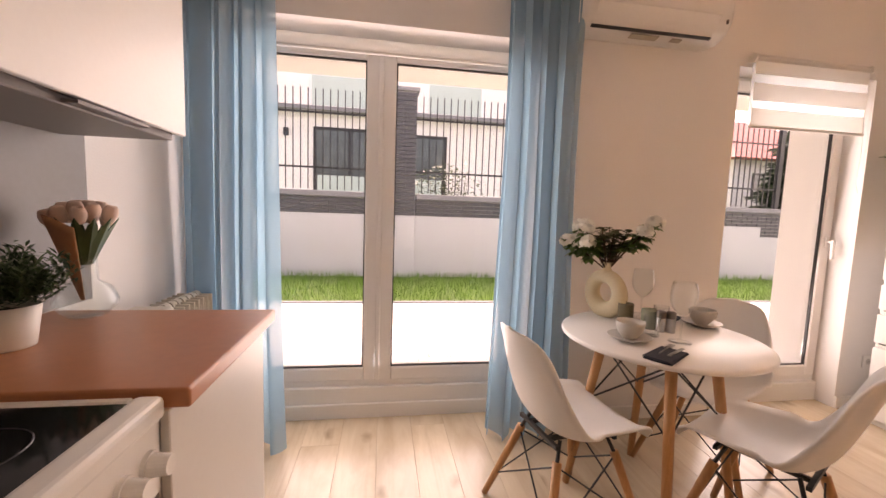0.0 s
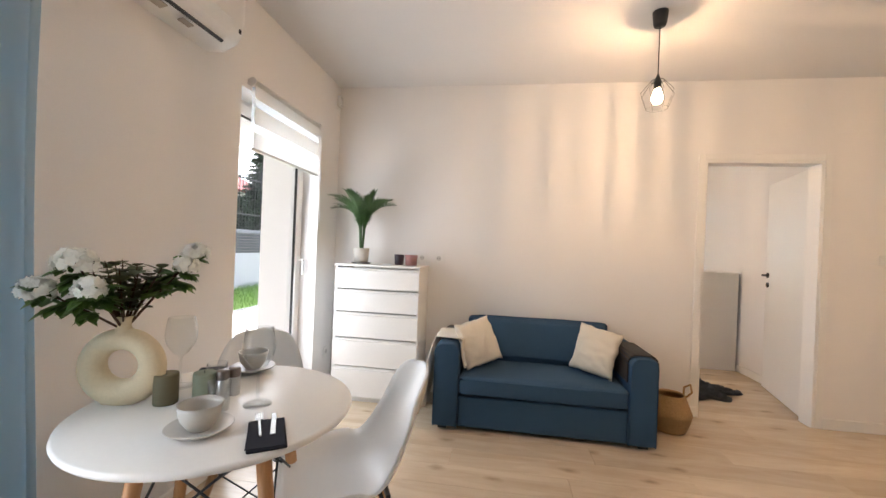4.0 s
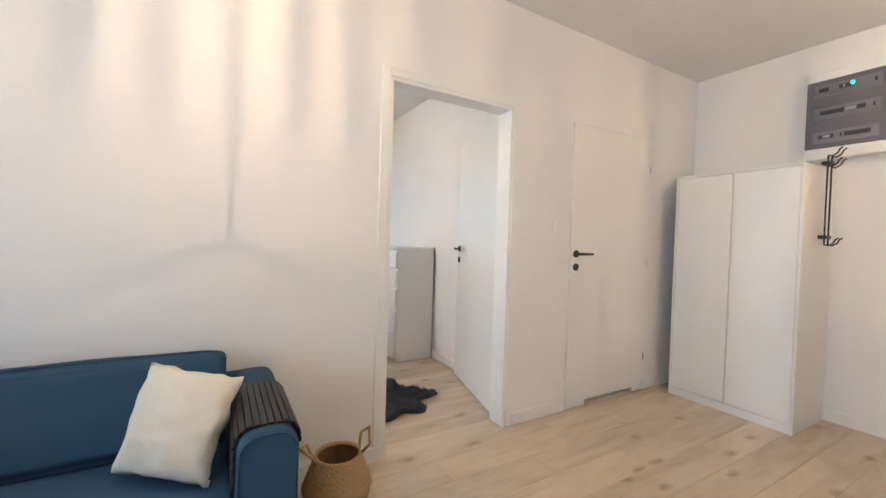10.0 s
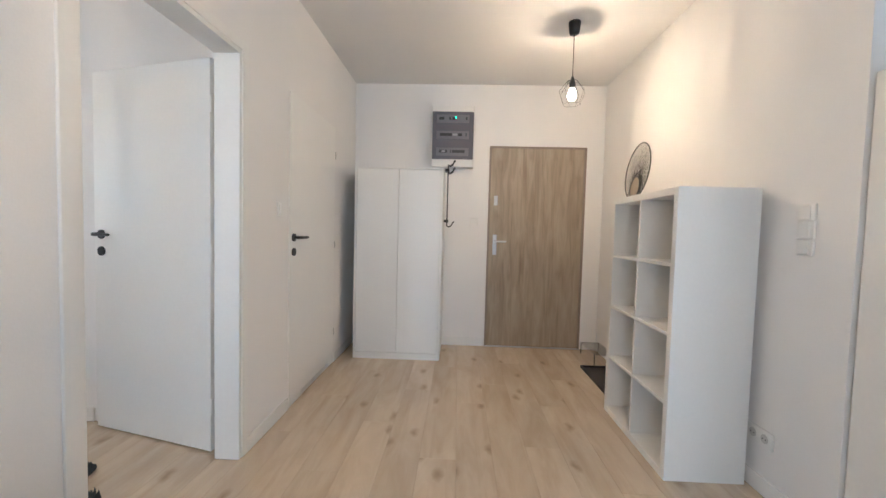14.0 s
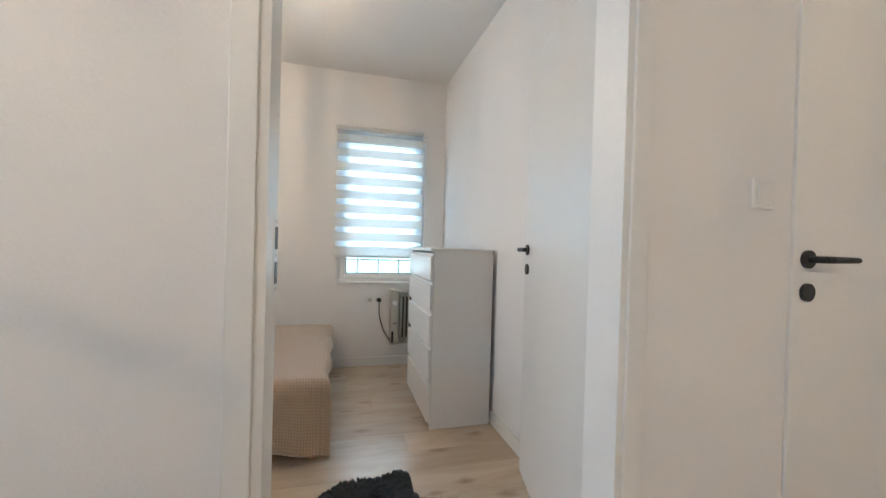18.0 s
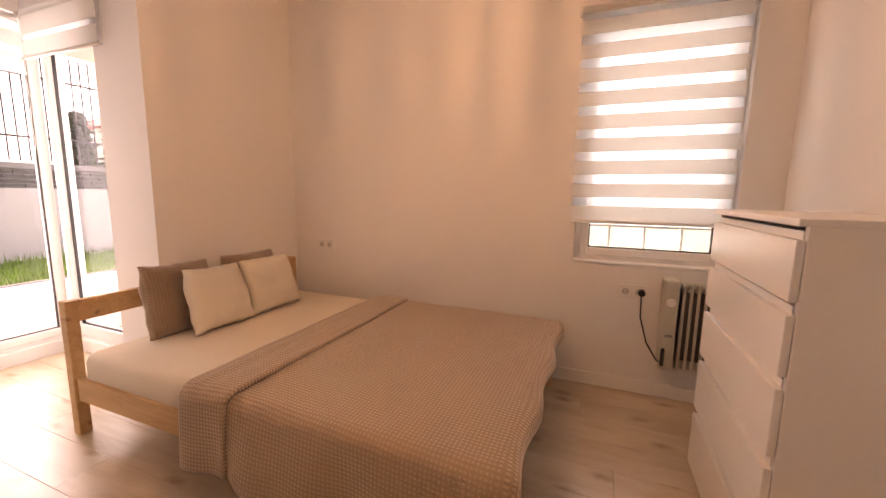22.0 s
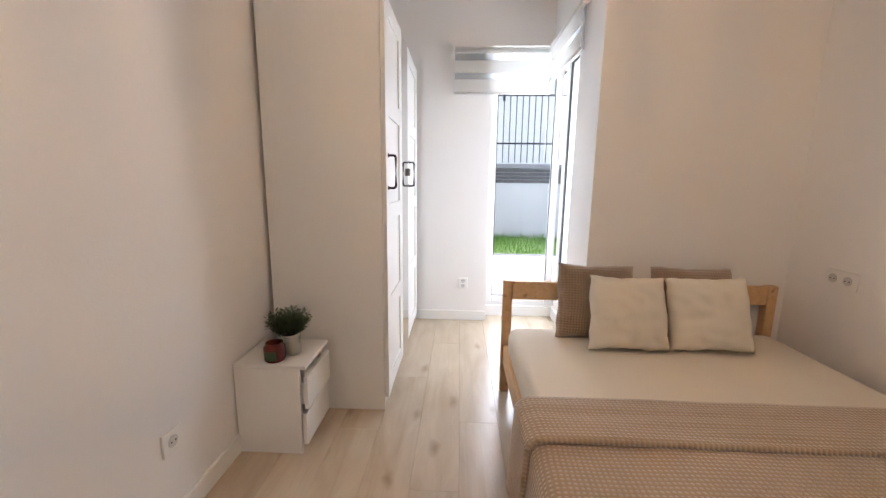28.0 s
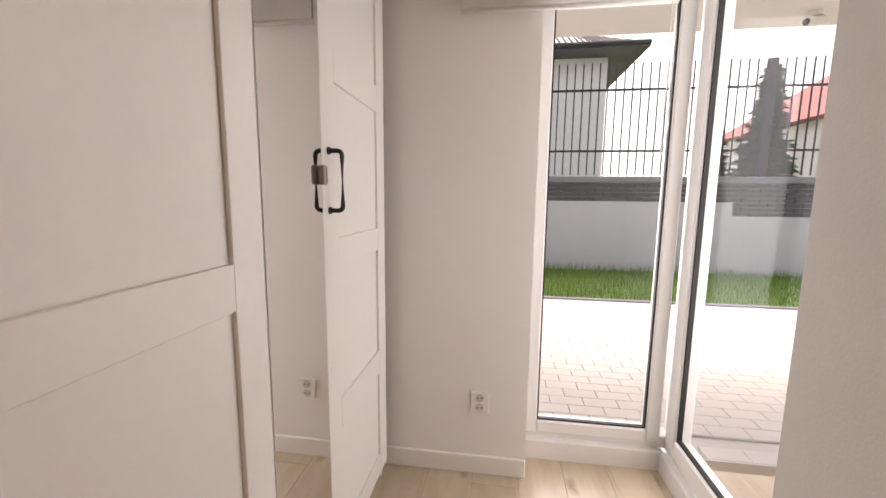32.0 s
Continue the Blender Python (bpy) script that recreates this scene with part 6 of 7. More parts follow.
for i in range(9000):
    a, k = rnd.uniform(0, 2 * math.pi), math.sqrt(rnd.random())
    e = hide_edge(a) * k
    x, y = e * math.cos(a), e * math.sin(a)
    g = 3.5 * noise.noise(Vector((x * 7, y * 7, 0))) + a * 0.3
    l = rnd.uniform(0.03, 0.06)
    dx, dy = math.cos(g) * l, math.sin(g) * l
    wx, wy = -math.sin(g) * 0.0035, math.cos(g) * 0.0035
    h = rnd.uniform(0.014, 0.036)
    n0 = len(vs)
    vs += [(x - wx, y - wy, 0.007), (x + wx, y + wy, 0.007), (x + dx * 0.5 + wx, y + dy * 0.5 + wy, h), (x + dx * 0.5 - wx, y + dy * 0.5 - wy, h), (x + dx, y + dy, h * 0.8)]
    fs += [(n0, n0 + 1, n0 + 2, n0 + 3), (n0 + 3, n0 + 2, n0 + 4)]
me = bpy.data.meshes.new("fur")
me.from_pydata(vs, [], fs)
me.materials.append(FUR)
fur = new("fur", me)
fur.parent = rug
tagged(fur, "", "", "", "stuff")


# ---- bed dressing ----
def waffle(name, color, space="UV", across="Y", fine=19.0, low=0.84):
    m, t, b = nodes_of(name)
    b.inputs["Roughness"].default_value = 0.95
    b.inputs["Sheen Weight"].default_value = 0.5
    uv = t.nodes.new("ShaderNodeTexCoord")
    w1, w2 = t.nodes.new("ShaderNodeTexWave"), t.nodes.new("ShaderNodeTexWave")
    for w, ax in ((w1, "X"), (w2, across)):
        w.bands_direction = ax
        w.inputs["Scale"].default_value = fine
        w.inputs["Distortion"].default_value = 0.5
        w.inputs["Detail"].default_value = 1
        t.links.new(uv.outputs[space], w.inputs["Vector"])
    mul = t.nodes.new("ShaderNodeMath")
    mul.operation = "MULTIPLY"
    t.links.new(w1.outputs["Fac"], mul.inputs[0])
    t.links.new(w2.outputs["Fac"], mul.inputs[1])
    # hollows of the relief get a darker colour, as painted shade
    ra = t.nodes.new("ShaderNodeValToRGB")
    ra.color_ramp.elements[0].color = (*[c * low for c in color], 1)
    ra.color_ramp.elements[1].color = (*[min(1, c * 1.04) for c in color], 1)
    ra.color_ramp.elements[1].position = 0.7
    t.links.new(mul.outputs[0], ra.inputs[0])
    t.links.new(ra.outputs[0], b.inputs["Base Color"])
    bp = t.nodes.new("ShaderNodeBump")
    bp.inputs["Strength"].default_value = 0.8
    bp.inputs["Distance"].default_value = 0.005
    t.links.new(mul.outputs[0], bp.inputs["Height"])
    t.links.new(bp.outputs[0], b.inputs["Normal"])
    return m


TAUPEW = waffle("taupe_waffle_plush", (0.32, 0.225, 0.15), "Object", "Z", 24.0, 0.93)
BEIGE = waffle("beige_waffle_plush", (0.47, 0.345, 0.23))
bl = thing("bed_blanket", (5.95, 0.2, 0), 0, "beige waffle blanket over the foot of the bed, edge folded back", "blanket")
TOP = 0.412


def drape(y0, y1, lift, foot, left):
    """Cloth over the bed from y0 (head side) to y1 (foot side), hanging over the aisle side and the foot."""
    xl, xr = 5.22 - 5.95, 6.615 - 5.95

    def fn(u, v):
        hang = left(v)
        total = hang + 0.06 + (xr - xl)
        s = u * total
        fl = v * ((y0 - y1) + foot)
        y = (y0 - fl) if fl < (y0 - y1) else y1
        drop = max(0.0, fl - (y0 - y1))
        base = TOP + lift + 0.006 * noise.noise(Vector((u * 5, v * 6, lift * 50)))
        if s < hang:
            q = 1 - s / hang
            rip = 0.022 * math.sin(y * 9 + 1.2) * q + 0.014 * math.sin(y * 23) * q
            x, z = xl - 0.028 - lift - 0.03 * q + rip, TOP + lift - 0.04 - (hang - s) * 0.985
        elif s < hang + 0.07:
            a = (s - hang) / 0.07 * math.pi / 2
            x, z = xl - 0.028 - lift + 0.05 * (1 - math.cos(a)), base - 0.04 + 0.04 * math.sin(a)
        else:
            x, z = min(xr, xl + 0.022 - lift + (s - hang - 0.07)), base
        if drop > 0:
            k = min(1.0, drop / 0.05)
            y = y1 - 0.045 * math.sin(k * math.pi / 2) - 0.012 * math.sin(x * 14)
            z = min(z, base - max(0.0, drop - 0.03) * 0.9 - (0.02 * k))
            if s < hang:
                z = TOP + lift - 0.04 - (hang - s) * 0.985 - drop * 0.25
        return Vector((x, y - 0.2, max(0.012, z)))
    return fn


def cloth_part(name, fn, nu, nv, thick, mat, parent, su, sv, label=""):
    bm = bmesh.new()
    lay_uv = bm.loops.layers.uv.new("uv")
    g = [[bm.verts.new(fn(i / nu, j / nv)) for j in range(nv + 1)] for i in range(nu + 1)]
    for i in range(nu):
        for j in range(nv):
            f = bm.faces.new((g[i][j], g[i][j + 1], g[i + 1][j + 1], g[i + 1][j]))
            for lp, (a, b) in zip(f.loops, ((i, j), (i, j + 1), (i + 1, j + 1), (i + 1, j))):
                lp[lay_uv].uv = (a / nu * su, b / nv * sv)
    ob = part(name, bm, mat, parent, label, True)
    so = ob.modifiers.new("thickness", "SOLIDIFY")
    so.thickness, so.offset = thick, 0
    return ob


cloth_part("spread", drape(0.63, -0.40, 0.004, 0.07, lambda v: 0.25 + 0.085 * v), 70, 60, 0.008, BEIGE, bl, 1.9, 1.25)
cloth_part("folded_edge", drape(0.815, 0.585, 0.018, 0.0, lambda v: 0.285 - 0.02 * v), 70, 14, 0.016, BEIGE, bl, 1.9, 0.26, "turned-back edge")
part("care_tag", B(-0.79, -0.787, -0.575, -0.555, 0.13, 0.165), PLASTIC, bl, "small white care tag")


def bed_cushion(x, y, z, rot, w, h, t, mat, label):
    return cushion("pillow", (x, y, z), rot, w, h, t, mat, label, category="pillow")


bed_cushion(5.668, 1.50, 0.575, (-14, 2, 3), 0.41, 0.385, 0.15, TAUPEW, "taupe plush square cushion against the headboard")
bed_cushion(6.155, 1.51, 0.572, (-14, 0, -2), 0.41, 0.375, 0.14, TAUPEW, "taupe plush square cushion against the headboard")
bed_cushion(5.763, 1.335, 0.575, (-17, 2, 4), 0.375, 0.345, 0.13, CREAM, "cream plush square cushion on the bed")
bed_cushion(6.137, 1.345, 0.575, (-17, -2, -3), 0.375, 0.345, 0.13, CREAM, "cream plush square cushion on the bed")

# ---- on the bedside table ----
NZ = 0.4105
bushy_pot("potted_plant", (4.19, 1.20, NZ), 0.045, 0.075, 0.10, 0.125, 260, 9, "small dark green plant in a white pot on the bedside table", LEAF)
jc = thing("jar_candle", (4.175, 1.085, NZ), 0, "dark red glass jar candle with a green label", "candle")
part("jar", lathe([(0, 0), (0.04, 0), (0.044, 0.006), (0.044, 0.062), (0.036, 0.072), (0.036, 0.08), (0.033, 0.08), (0.033, 0.07), (0.04, 0.06), (0.04, 0.01), (0, 0.01)], 32), plain("dark_red_glass", (0.10, 0.012, 0.01), 0.08), jc, "dark red glass", True)
part("wax", lathe([(0, 0.05), (0.0395, 0.05)], 24), CREAM, jc)
part("paper_label", surface(lambda u, v: Vector((0.0448 * math.cos(-2.3 + 1.3 * u), 0.0448 * math.sin(-2.3 + 1.3 * u), 0.012 + 0.04 * v)), 12, 2, 0.0004), plain("dark_green_label", (0.05, 0.08, 0.03), 0.7), jc, "dark green paper label")
gc = thing("jar_candle", (4.226, 1.152, NZ), 0, "white candle in a clear glass jar", "candle")
part("jar", lathe([(0, 0), (0.033, 0), (0.036, 0.005), (0.036, 0.085), (0.033, 0.085), (0.033, 0.008), (0, 0.008)], 32), CLEAR, gc, "clear glass jar", True)
part("wax", lathe([(0, 0.009), (0.032, 0.009), (0.032, 0.05), (0, 0.048)], 24), CREAM, gc, "white wax", True)


# ---- outdoors ----
GRASSM = plain("lawn_blades", (0.13, 0.28, 0.04), 0.6, vary=0.35, scale=14)
# RENDER is white render greyed blue: the shade facing the house is in its colour
RENDER = plain("shaded_white_render", (0.54, 0.56, 0.59), 0.9, bump=0.3, scale=80, vary=0.03)
SLATE = plain("dark_grey_clinker", (0.085, 0.09, 0.10), 0.7, bump=0.5, scale=60, vary=0.25)
CAPM = plain("grey_coping_stone", (0.22, 0.23, 0.25), 0.7, bump=0.3, vary=0.12)
MORTAR = plain("pale_mortar", (0.35, 0.35, 0.35), 0.95)
FENCE = plain("anthracite_fence_paint", (0.02, 0.021, 0.025), 0.5)
setting("ground", B(-90, 110, NO - 0.02, 150, -0.6, -0.075), plain("garden_ground", (0.09, 0.13, 0.04), 0.95, vary=0.3, scale=3), "grass-covered ground", "ground")
setting("ground_side", B(BX + 0.3, 110, -30, NO - 0.02, -0.6, -0.075), plain("side_garden_ground", (0.17, 0.23, 0.12), 0.95, vary=0.5, scale=5), "grass-covered ground", "ground")
setting("ground_back", B(-90, BX + 0.3, -30, SY - 0.2, -0.6, -0.075), plain("street_ground", (0.10, 0.11, 0.08), 0.95, vary=0.3, scale=4), "ground behind the house", "ground")

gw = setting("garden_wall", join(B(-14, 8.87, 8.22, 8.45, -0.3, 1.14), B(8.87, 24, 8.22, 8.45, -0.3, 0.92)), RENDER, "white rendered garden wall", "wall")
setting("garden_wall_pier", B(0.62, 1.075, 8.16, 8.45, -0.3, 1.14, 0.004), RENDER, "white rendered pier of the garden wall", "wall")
core = setting("garden_wall_core", join(B(-14, 8.87, 8.245, 8.43, 1.14, 1.45), B(8.87, 24, 8.245, 8.43, 0.92, 1.45), B(0.635, 1.06, 8.19, 8.44, 1.14, 3.46)), MORTAR, "mortar bed of the dark brick course", "wall")
cope = setting("garden_wall_coping", join(B(-14, 0.60, 8.19, 8.48, 1.45, 1.56, 0.02, 2), B(1.095, 24, 8.19, 8.48, 1.45, 1.56, 0.02, 2), B(0.58, 1.115, 8.13, 8.5, 3.46, 3.53, 0.015, 2)), CAPM, "grey coping of the garden wall", "coping")

BRICKS = {}


def brick_at(x, z, l, y, h=0.066):
    key = round(l, 3)
    if key not in BRICKS:
        BRICKS[key] = mesh_of("brick", B(0, l, -0.025, 0.05, 0, h, 0.003), SLATE)
    ob = new("brick", BRICKS[key])
    ob.location = (x, y, z)
    ob.parent = core
    return ob


rest_bricks = []
for x_from, x_to, courses in ((-4.3, 0.60, 4), (1.095, 8.87, 4), (8.87, 13.0, 7)):
    for c in range(courses):
        z = 1.45 - 0.0765 * (c + 1)
        x = x_from + (0.13 if c % 2 else 0.0)
        if c % 2:
            brick_at(x_from, z, 0.12, 8.245)
        while x < x_to - 0.02:
            l = min(0.25, x_to - x)
            if x > 10.5 or x < -2.2:
                rest_bricks.append((x, z, l))
            else:
                brick_at(x, z, round(l, 3), 8.245)
            x += 0.26
for c in range(30):
    z = 1.145 + 0.0765 * c
    if z + 0.07 > 3.46:
        break
    spans = ((0.625, 0.25), (0.885, 0.185)) if c % 2 else ((0.625, 0.185), (0.82, 0.25))
    for bx, l in spans:
        brick_at(bx, z, l, 8.19)
bms = [B(x, x + l, 8.22, 8.295, z, z + 0.066) for x, z, l in rest_bricks]
rb = part("far_bricks", join(*bms), SLATE, core)
tagged(rb, "", "", "", "stuff")

fence = thing("garden_fence", (0, 8.33, 1.56), 0, "anthracite steel bar fence on the garden wall", "fence")
for z in (0.43, 1.43):
    part("rail", join(B(-9, 0.63, -0.012, 0.012, z - 0.017, z + 0.017), B(1.07, 20, -0.012, 0.012, z - 0.017, z + 0.017)), FENCE, fence)
BARM = mesh_of("bar", B(-0.009, 0.009, -0.009, 0.009, 0.03, 1.86), FENCE)
x = -4.0
while x < 13.6:
    if not 0.53 < x < 1.13:
        o = new("bar", BARM)
        o.parent = fence
        o.location = (x, 0, 0)
    x += 0.1335
for px in (-1.85, 9.3):
    part("post", B(px - 0.055, px + 0.055, -0.04, 0.04, -0.0, 1.85, 0.004), FENCE, fence)

# terrace
PAVER = plain("pale_concrete_paver", (0.64, 0.62, 0.59), 0.9, bump=0.4, scale=50, vary=0.06)
terrace = setting("pavement", B(-9, 16, NO, 6.05, -0.3, -0.062), plain("jointing_sand", (0.57, 0.555, 0.53), 0.95), "pale concrete block paving of the terrace", "pavement")
PM = mesh_of("paver", B(0.0015, 0.1985, 0.0015, 0.0985, -0.06, -0.045, 0.003), PAVER)
vs, fs = [], []
near = 0
row = 0
y = NO + 0.002
while y < 5.95:
    x = -8.0 + (0.1 if row % 2 else 0)
    while x < 14.8:
        if 5.0 < x < 7.2 and y < 4.8:
            o = new("paver", PM)
            o.location = (x, y, 0)
            o.parent = terrace
        else:
            a, b, c, d = x + 0.002, x + 0.198, y + 0.002, y + 0.098
            n0 = len(vs)
            zt = -0.045 - 0.002 * random.random()
            vs += [(a, c, zt), (b, c, zt), (b, d, zt), (a, d, zt), (a - 0.001, c - 0.001, -0.062), (b + 0.001, c - 0.001, -0.062), (b + 0.001, d + 0.001, -0.062), (a - 0.001, d + 0.001, -0.062)]
            fs += [(n0, n0 + 1, n0 + 2, n0 + 3), (n0, n0 + 4, n0 + 5, n0 + 1), (n0 + 1, n0 + 5, n0 + 6, n0 + 2), (n0 + 2, n0 + 6, n0 + 7, n0 + 3), (n0 + 3, n0 + 7, n0 + 4, n0)]
        x += 0.2
    y += 0.1
    row += 1
me = bpy.data.meshes.new("far_pavers")
me.from_pydata(vs, [], fs)
me.materials.append(PAVER)
o = new("far_pavers", me)
o.parent = terrace
tagged(o, "", "", "", "stuff")
setting("pavement_corner", B(5.97, 16, HEAD + 0.3, NO, -0.3, -0.062), bpy.data.materials["jointing_sand"], "pale concrete block paving beside the corner window", "pavement")
vs, fs = [], []
y = HEAD + 0.31
row = 0
while y < NO - 0.1:
    x = 5.98 + (0.1 if row % 2 else 0)
    while x < 12:
        n0 = len(vs)
        a, b, c, d = x + 0.002, x + 0.198, y + 0.002, y + 0.098
        vs += [(a, c, -0.046), (b, c, -0.046), (b, d, -0.046), (a, d, -0.046), (a, c, -0.06), (b, c, -0.06), (b, d, -0.06), (a, d, -0.06)]
        fs += [(n0, n0 + 1, n0 + 2, n0 + 3), (n0, n0 + 4, n0 + 5, n0 + 1), (n0 + 1, n0 + 5, n0 + 6, n0 + 2), (n0 + 2, n0 + 6, n0 + 7, n0 + 3), (n0 + 3, n0 + 7, n0 + 4, n0)]
        x += 0.2
    y += 0.1
    row += 1
me = bpy.data.meshes.new("corner_pavers")
me.from_pydata(vs, [], fs)
me.materials.append(PAVER)
o = new("corner_pavers", me)
o.parent = terrace
tagged(o, "", "", "", "stuff")
setting("terrace_edging", B(-9, 16, 6.05, 6.11, -0.3, -0.04, 0.005), CAPM, "concrete edging between terrace and lawn", "kerb")
setting("terrace_roof", B(-9, 16, NO, 4.98, 2.60, 2.84), plain("cream_soffit", (0.72, 0.70, 0.66), 0.9, vary=0.02), "cream soffit over the terrace", "roof")

# lawn
rg = np.random.default_rng(4)
N = 26000
gx = np.concatenate([rg.uniform(-5, 13.5, N)])
gy = 6.12 + 2.08 * rg.random(N)
hh = rg.uniform(0.05, 0.15, N) * (1 + 0.5 * (gy > 8.0))
an = rg.uniform(0, 2 * np.pi, N)
ln = rg.uniform(0.01, 0.06, N)
w = rg.uniform(0.004, 0.009, N)
dx, dy = np.cos(an), np.sin(an)
z0 = -0.075
V = np.empty((N, 3, 3))
V[:, 0] = np.stack([gx - dy * w, gy + dx * w, np.full(N, z0)], 1)
V[:, 1] = np.stack([gx + dy * w, gy - dx * w, np.full(N, z0)], 1)
V[:, 2] = np.stack([gx + dx * ln, gy + dy * ln, z0 + hh], 1)
me = bpy.data.meshes.new("grass")
me.from_pydata(V.reshape(-1, 3).tolist(), [], np.arange(N * 3).reshape(N, 3).tolist())
me.materials.append(GRASSM)
tagged(new("grass", me), "bright green lawn grass along the garden wall", "grass", "", "stuff")
setting("lawn_soil", B(-9, 20, 6.11, 8.22, -0.3, -0.06), plain("lawn_base", (0.06, 0.12, 0.02), 0.95, vary=0.4, scale=30), "green turf of the lawn", "ground")

# camera under the soffit
cc = thing("security_camera", (7.40, 4.72, 2.60), 0, "white security camera under the terrace soffit", "camera")
part("base", rod((0, 0, 0), (0, 0, -0.03), 0.045, n=20), PLASTIC, cc)
part("body", rod((0.05, 0, -0.06), (-0.09, -0.05, -0.085), 0.035, n=20), PLASTIC, cc)
part("arm", rod((0, 0, -0.03), (0.0, -0.02, -0.075), 0.015, n=12), PLASTIC, cc)
part("lens", rod((-0.09, -0.05, -0.085), (-0.094, -0.052, -0.086), 0.025, n=16), BLACKM, cc)

# neighbouring houses
HOUSE = plain("white_house_render", (0.86, 0.86, 0.85), 0.9, vary=0.03)
DARKW = plain("anthracite_window_frame", (0.03, 0.032, 0.036), 0.5)
PANE = plain("dark_window_glass", (0.09, 0.115, 0.12), 0.06, vary=0.5, spec=0.7)
TEAL = plain("teal_balustrade_glass", (0.50, 0.63, 0.61), 0.1)
TILE = plain("dark_roof_tile", (0.07, 0.07, 0.08), 0.6, vary=0.2)
REDT = plain("red_roof_tile", (0.40, 0.12, 0.11), 0.6, vary=0.2)


def house_window(parent, x0, x1, y, z0, z1, bars=1):
    w = part("window", join(B(x0, x0 + 0.08, y - 0.03, y + 0.04, z0, z1), B(x1 - 0.08, x1, y - 0.03, y + 0.04, z0, z1), B(x0 + 0.08, x1 - 0.08, y - 0.029, y + 0.04, z0, z0 + 0.08), B(x0 + 0.08, x1 - 0.08, y - 0.029, y + 0.04, z1 - 0.08, z1), *[B(x0 + (x1 - x0) * k / (bars + 1) - 0.04, x0 + (x1 - x0) * k / (bars + 1) + 0.04, y - 0.028, y + 0.04, z0 + 0.08, z1 - 0.08) for k in range(1, bars + 1)]), DARKW, parent)
    part("pane", B(x0 + 0.08, x1 - 0.08, y, y + 0.02, z0 + 0.08, z1 - 0.08), PANE, w)
    return w


h1 = thing("neighbour_house", (0.24, 14, 0), 0, "white two-storey house with dark windows and teal glass balconies", "house")
part("wall", B(-4.0, 5.2, 0, 8, -0.5, 4.35), HOUSE, h1)
part("upper_wall", B(-4.0, 5.2, 1.4, 8, 4.35, 7.2), HOUSE, h1)
part("balcony_slab", B(-4.1, 5.3, -0.35, 1.4, 4.3, 4.42), CAPM, h1, "grey slab edge")
for k in range(5):
    part("balustrade_pane", B(-3.9 + k * 1.85, -2.15 + k * 1.85, -0.3, -0.28, 4.45, 5.35), TEAL if k % 2 else HOUSE, h1, "teal glass pane" if k % 2 else "")
part("roof", B(-4.5, 5.7, 0.9, 8.5, 7.2, 7.45), TILE, h1)
house_window(h1, -2.04, 0.24, -0.005, 1.0, 3.84, 1)
house_window(h1, 1.14, 2.33, -0.005, 1.0, 3.77, 0)
for wx0, wx1 in ((-1.9, 0.1), (1.28, 2.19)):
    part("balustrade_pane", B(wx0, wx1, -0.09, -0.07, 1.1, 2.3), TEAL, h1, "teal glass pane")
part("wall_lamp", B(-2.95, -2.8, -0.1, 0, 3.5, 3.75, 0.01), DARKW, h1)

h2 = thing("neighbour_house", (0, 16, 0), 0, "white house with a dark tiled hipped roof", "house")
part("wall", B(5.9, 8.66, 0, 7, -0.5, 6.2), HOUSE, h2)
bm = bmesh.new()
c = [bm.verts.new(p) for p in ((4.9, -0.9, 6.15), (9.65, -0.9, 6.15), (9.65, 8, 6.15), (4.9, 8, 6.15), (6.4, 2.5, 8.0), (7.6, 4.5, 8.0))]
for f in ((0, 1, 2, 3), (0, 1, 5, 4), (1, 2, 5), (2, 3, 4, 5), (3, 0, 4)):
    bm.faces.new([c[i] for i in f])
bmesh.ops.recalc_face_normals(bm, faces=bm.faces)
part("roof", bm, TILE, h2, "dark tiled roof")
part("eaves", B(4.85, 9.7, -0.95, 8.0, 6.02, 6.16), DARKW, h2)
part("gutter", tube([(4.85, -0.98, 6.14), (9.7, -0.98, 6.14)], 0.07, 8), DARKW, h2)
for k in range(24):
    x = 4.95 + k * 0.2
    t0 = max(0.0, min(1.0, (x - 4.9) / 1.5))
    t1 = max(0.0, min(1.0, (9.65 - x) / 2.05))
    q = min(t0, t1) if min(t0, t1) < 1 else 1
    part("tile_ridge", rod((x, -0.9, 6.17), (min(7.6, max(6.4, x)) * q + x * (1 - q), -0.9 + 3.4 * q, 6.17 + 1.85 * q), 0.035, n=6), TILE, h2)
house_window(h2, 6.62, 6.72, -0.005, 4.35, 4.75, 0)

h3 = thing("neighbour_house", (1.9, 17, -0.5), 0, "white house with a red tiled roof", "house")
part("wall", B(14.9, 22, 0, 7, -0.5, 5.0), HOUSE, h3)
bm = bmesh.new()
c = [bm.verts.new(p) for p in ((14.3, -0.7, 4.7), (22.6, -0.7, 4.7), (22.6, 7.7, 4.7), (14.3, 7.7, 4.7), (17.5, 3.5, 7.4), (19.5, 3.5, 7.4))]
for f in ((0, 1, 2, 3), (0, 1, 5, 4), (1, 2, 5), (2, 3, 4, 5), (3, 0, 4)):
    bm.faces.new([c[i] for i in f])
bmesh.ops.recalc_face_normals(bm, faces=bm.faces)
part("roof", bm, REDT, h3, "red tiled roof")
house_window(h3, 15.95, 17.25, -0.005, 2.9, 4.1, 1)
house_window(h3, 18.0, 19.4, -0.005, 2.0, 3.6, 1)
h4 = thing("neighbour_house", (-9.5, 17, 0), 0, "beige house with a red tiled roof", "house")
part("wall", B(-3, 4.0, 0, 7, -0.5, 4.4), HOUSE, h4)
bm = bmesh.new()
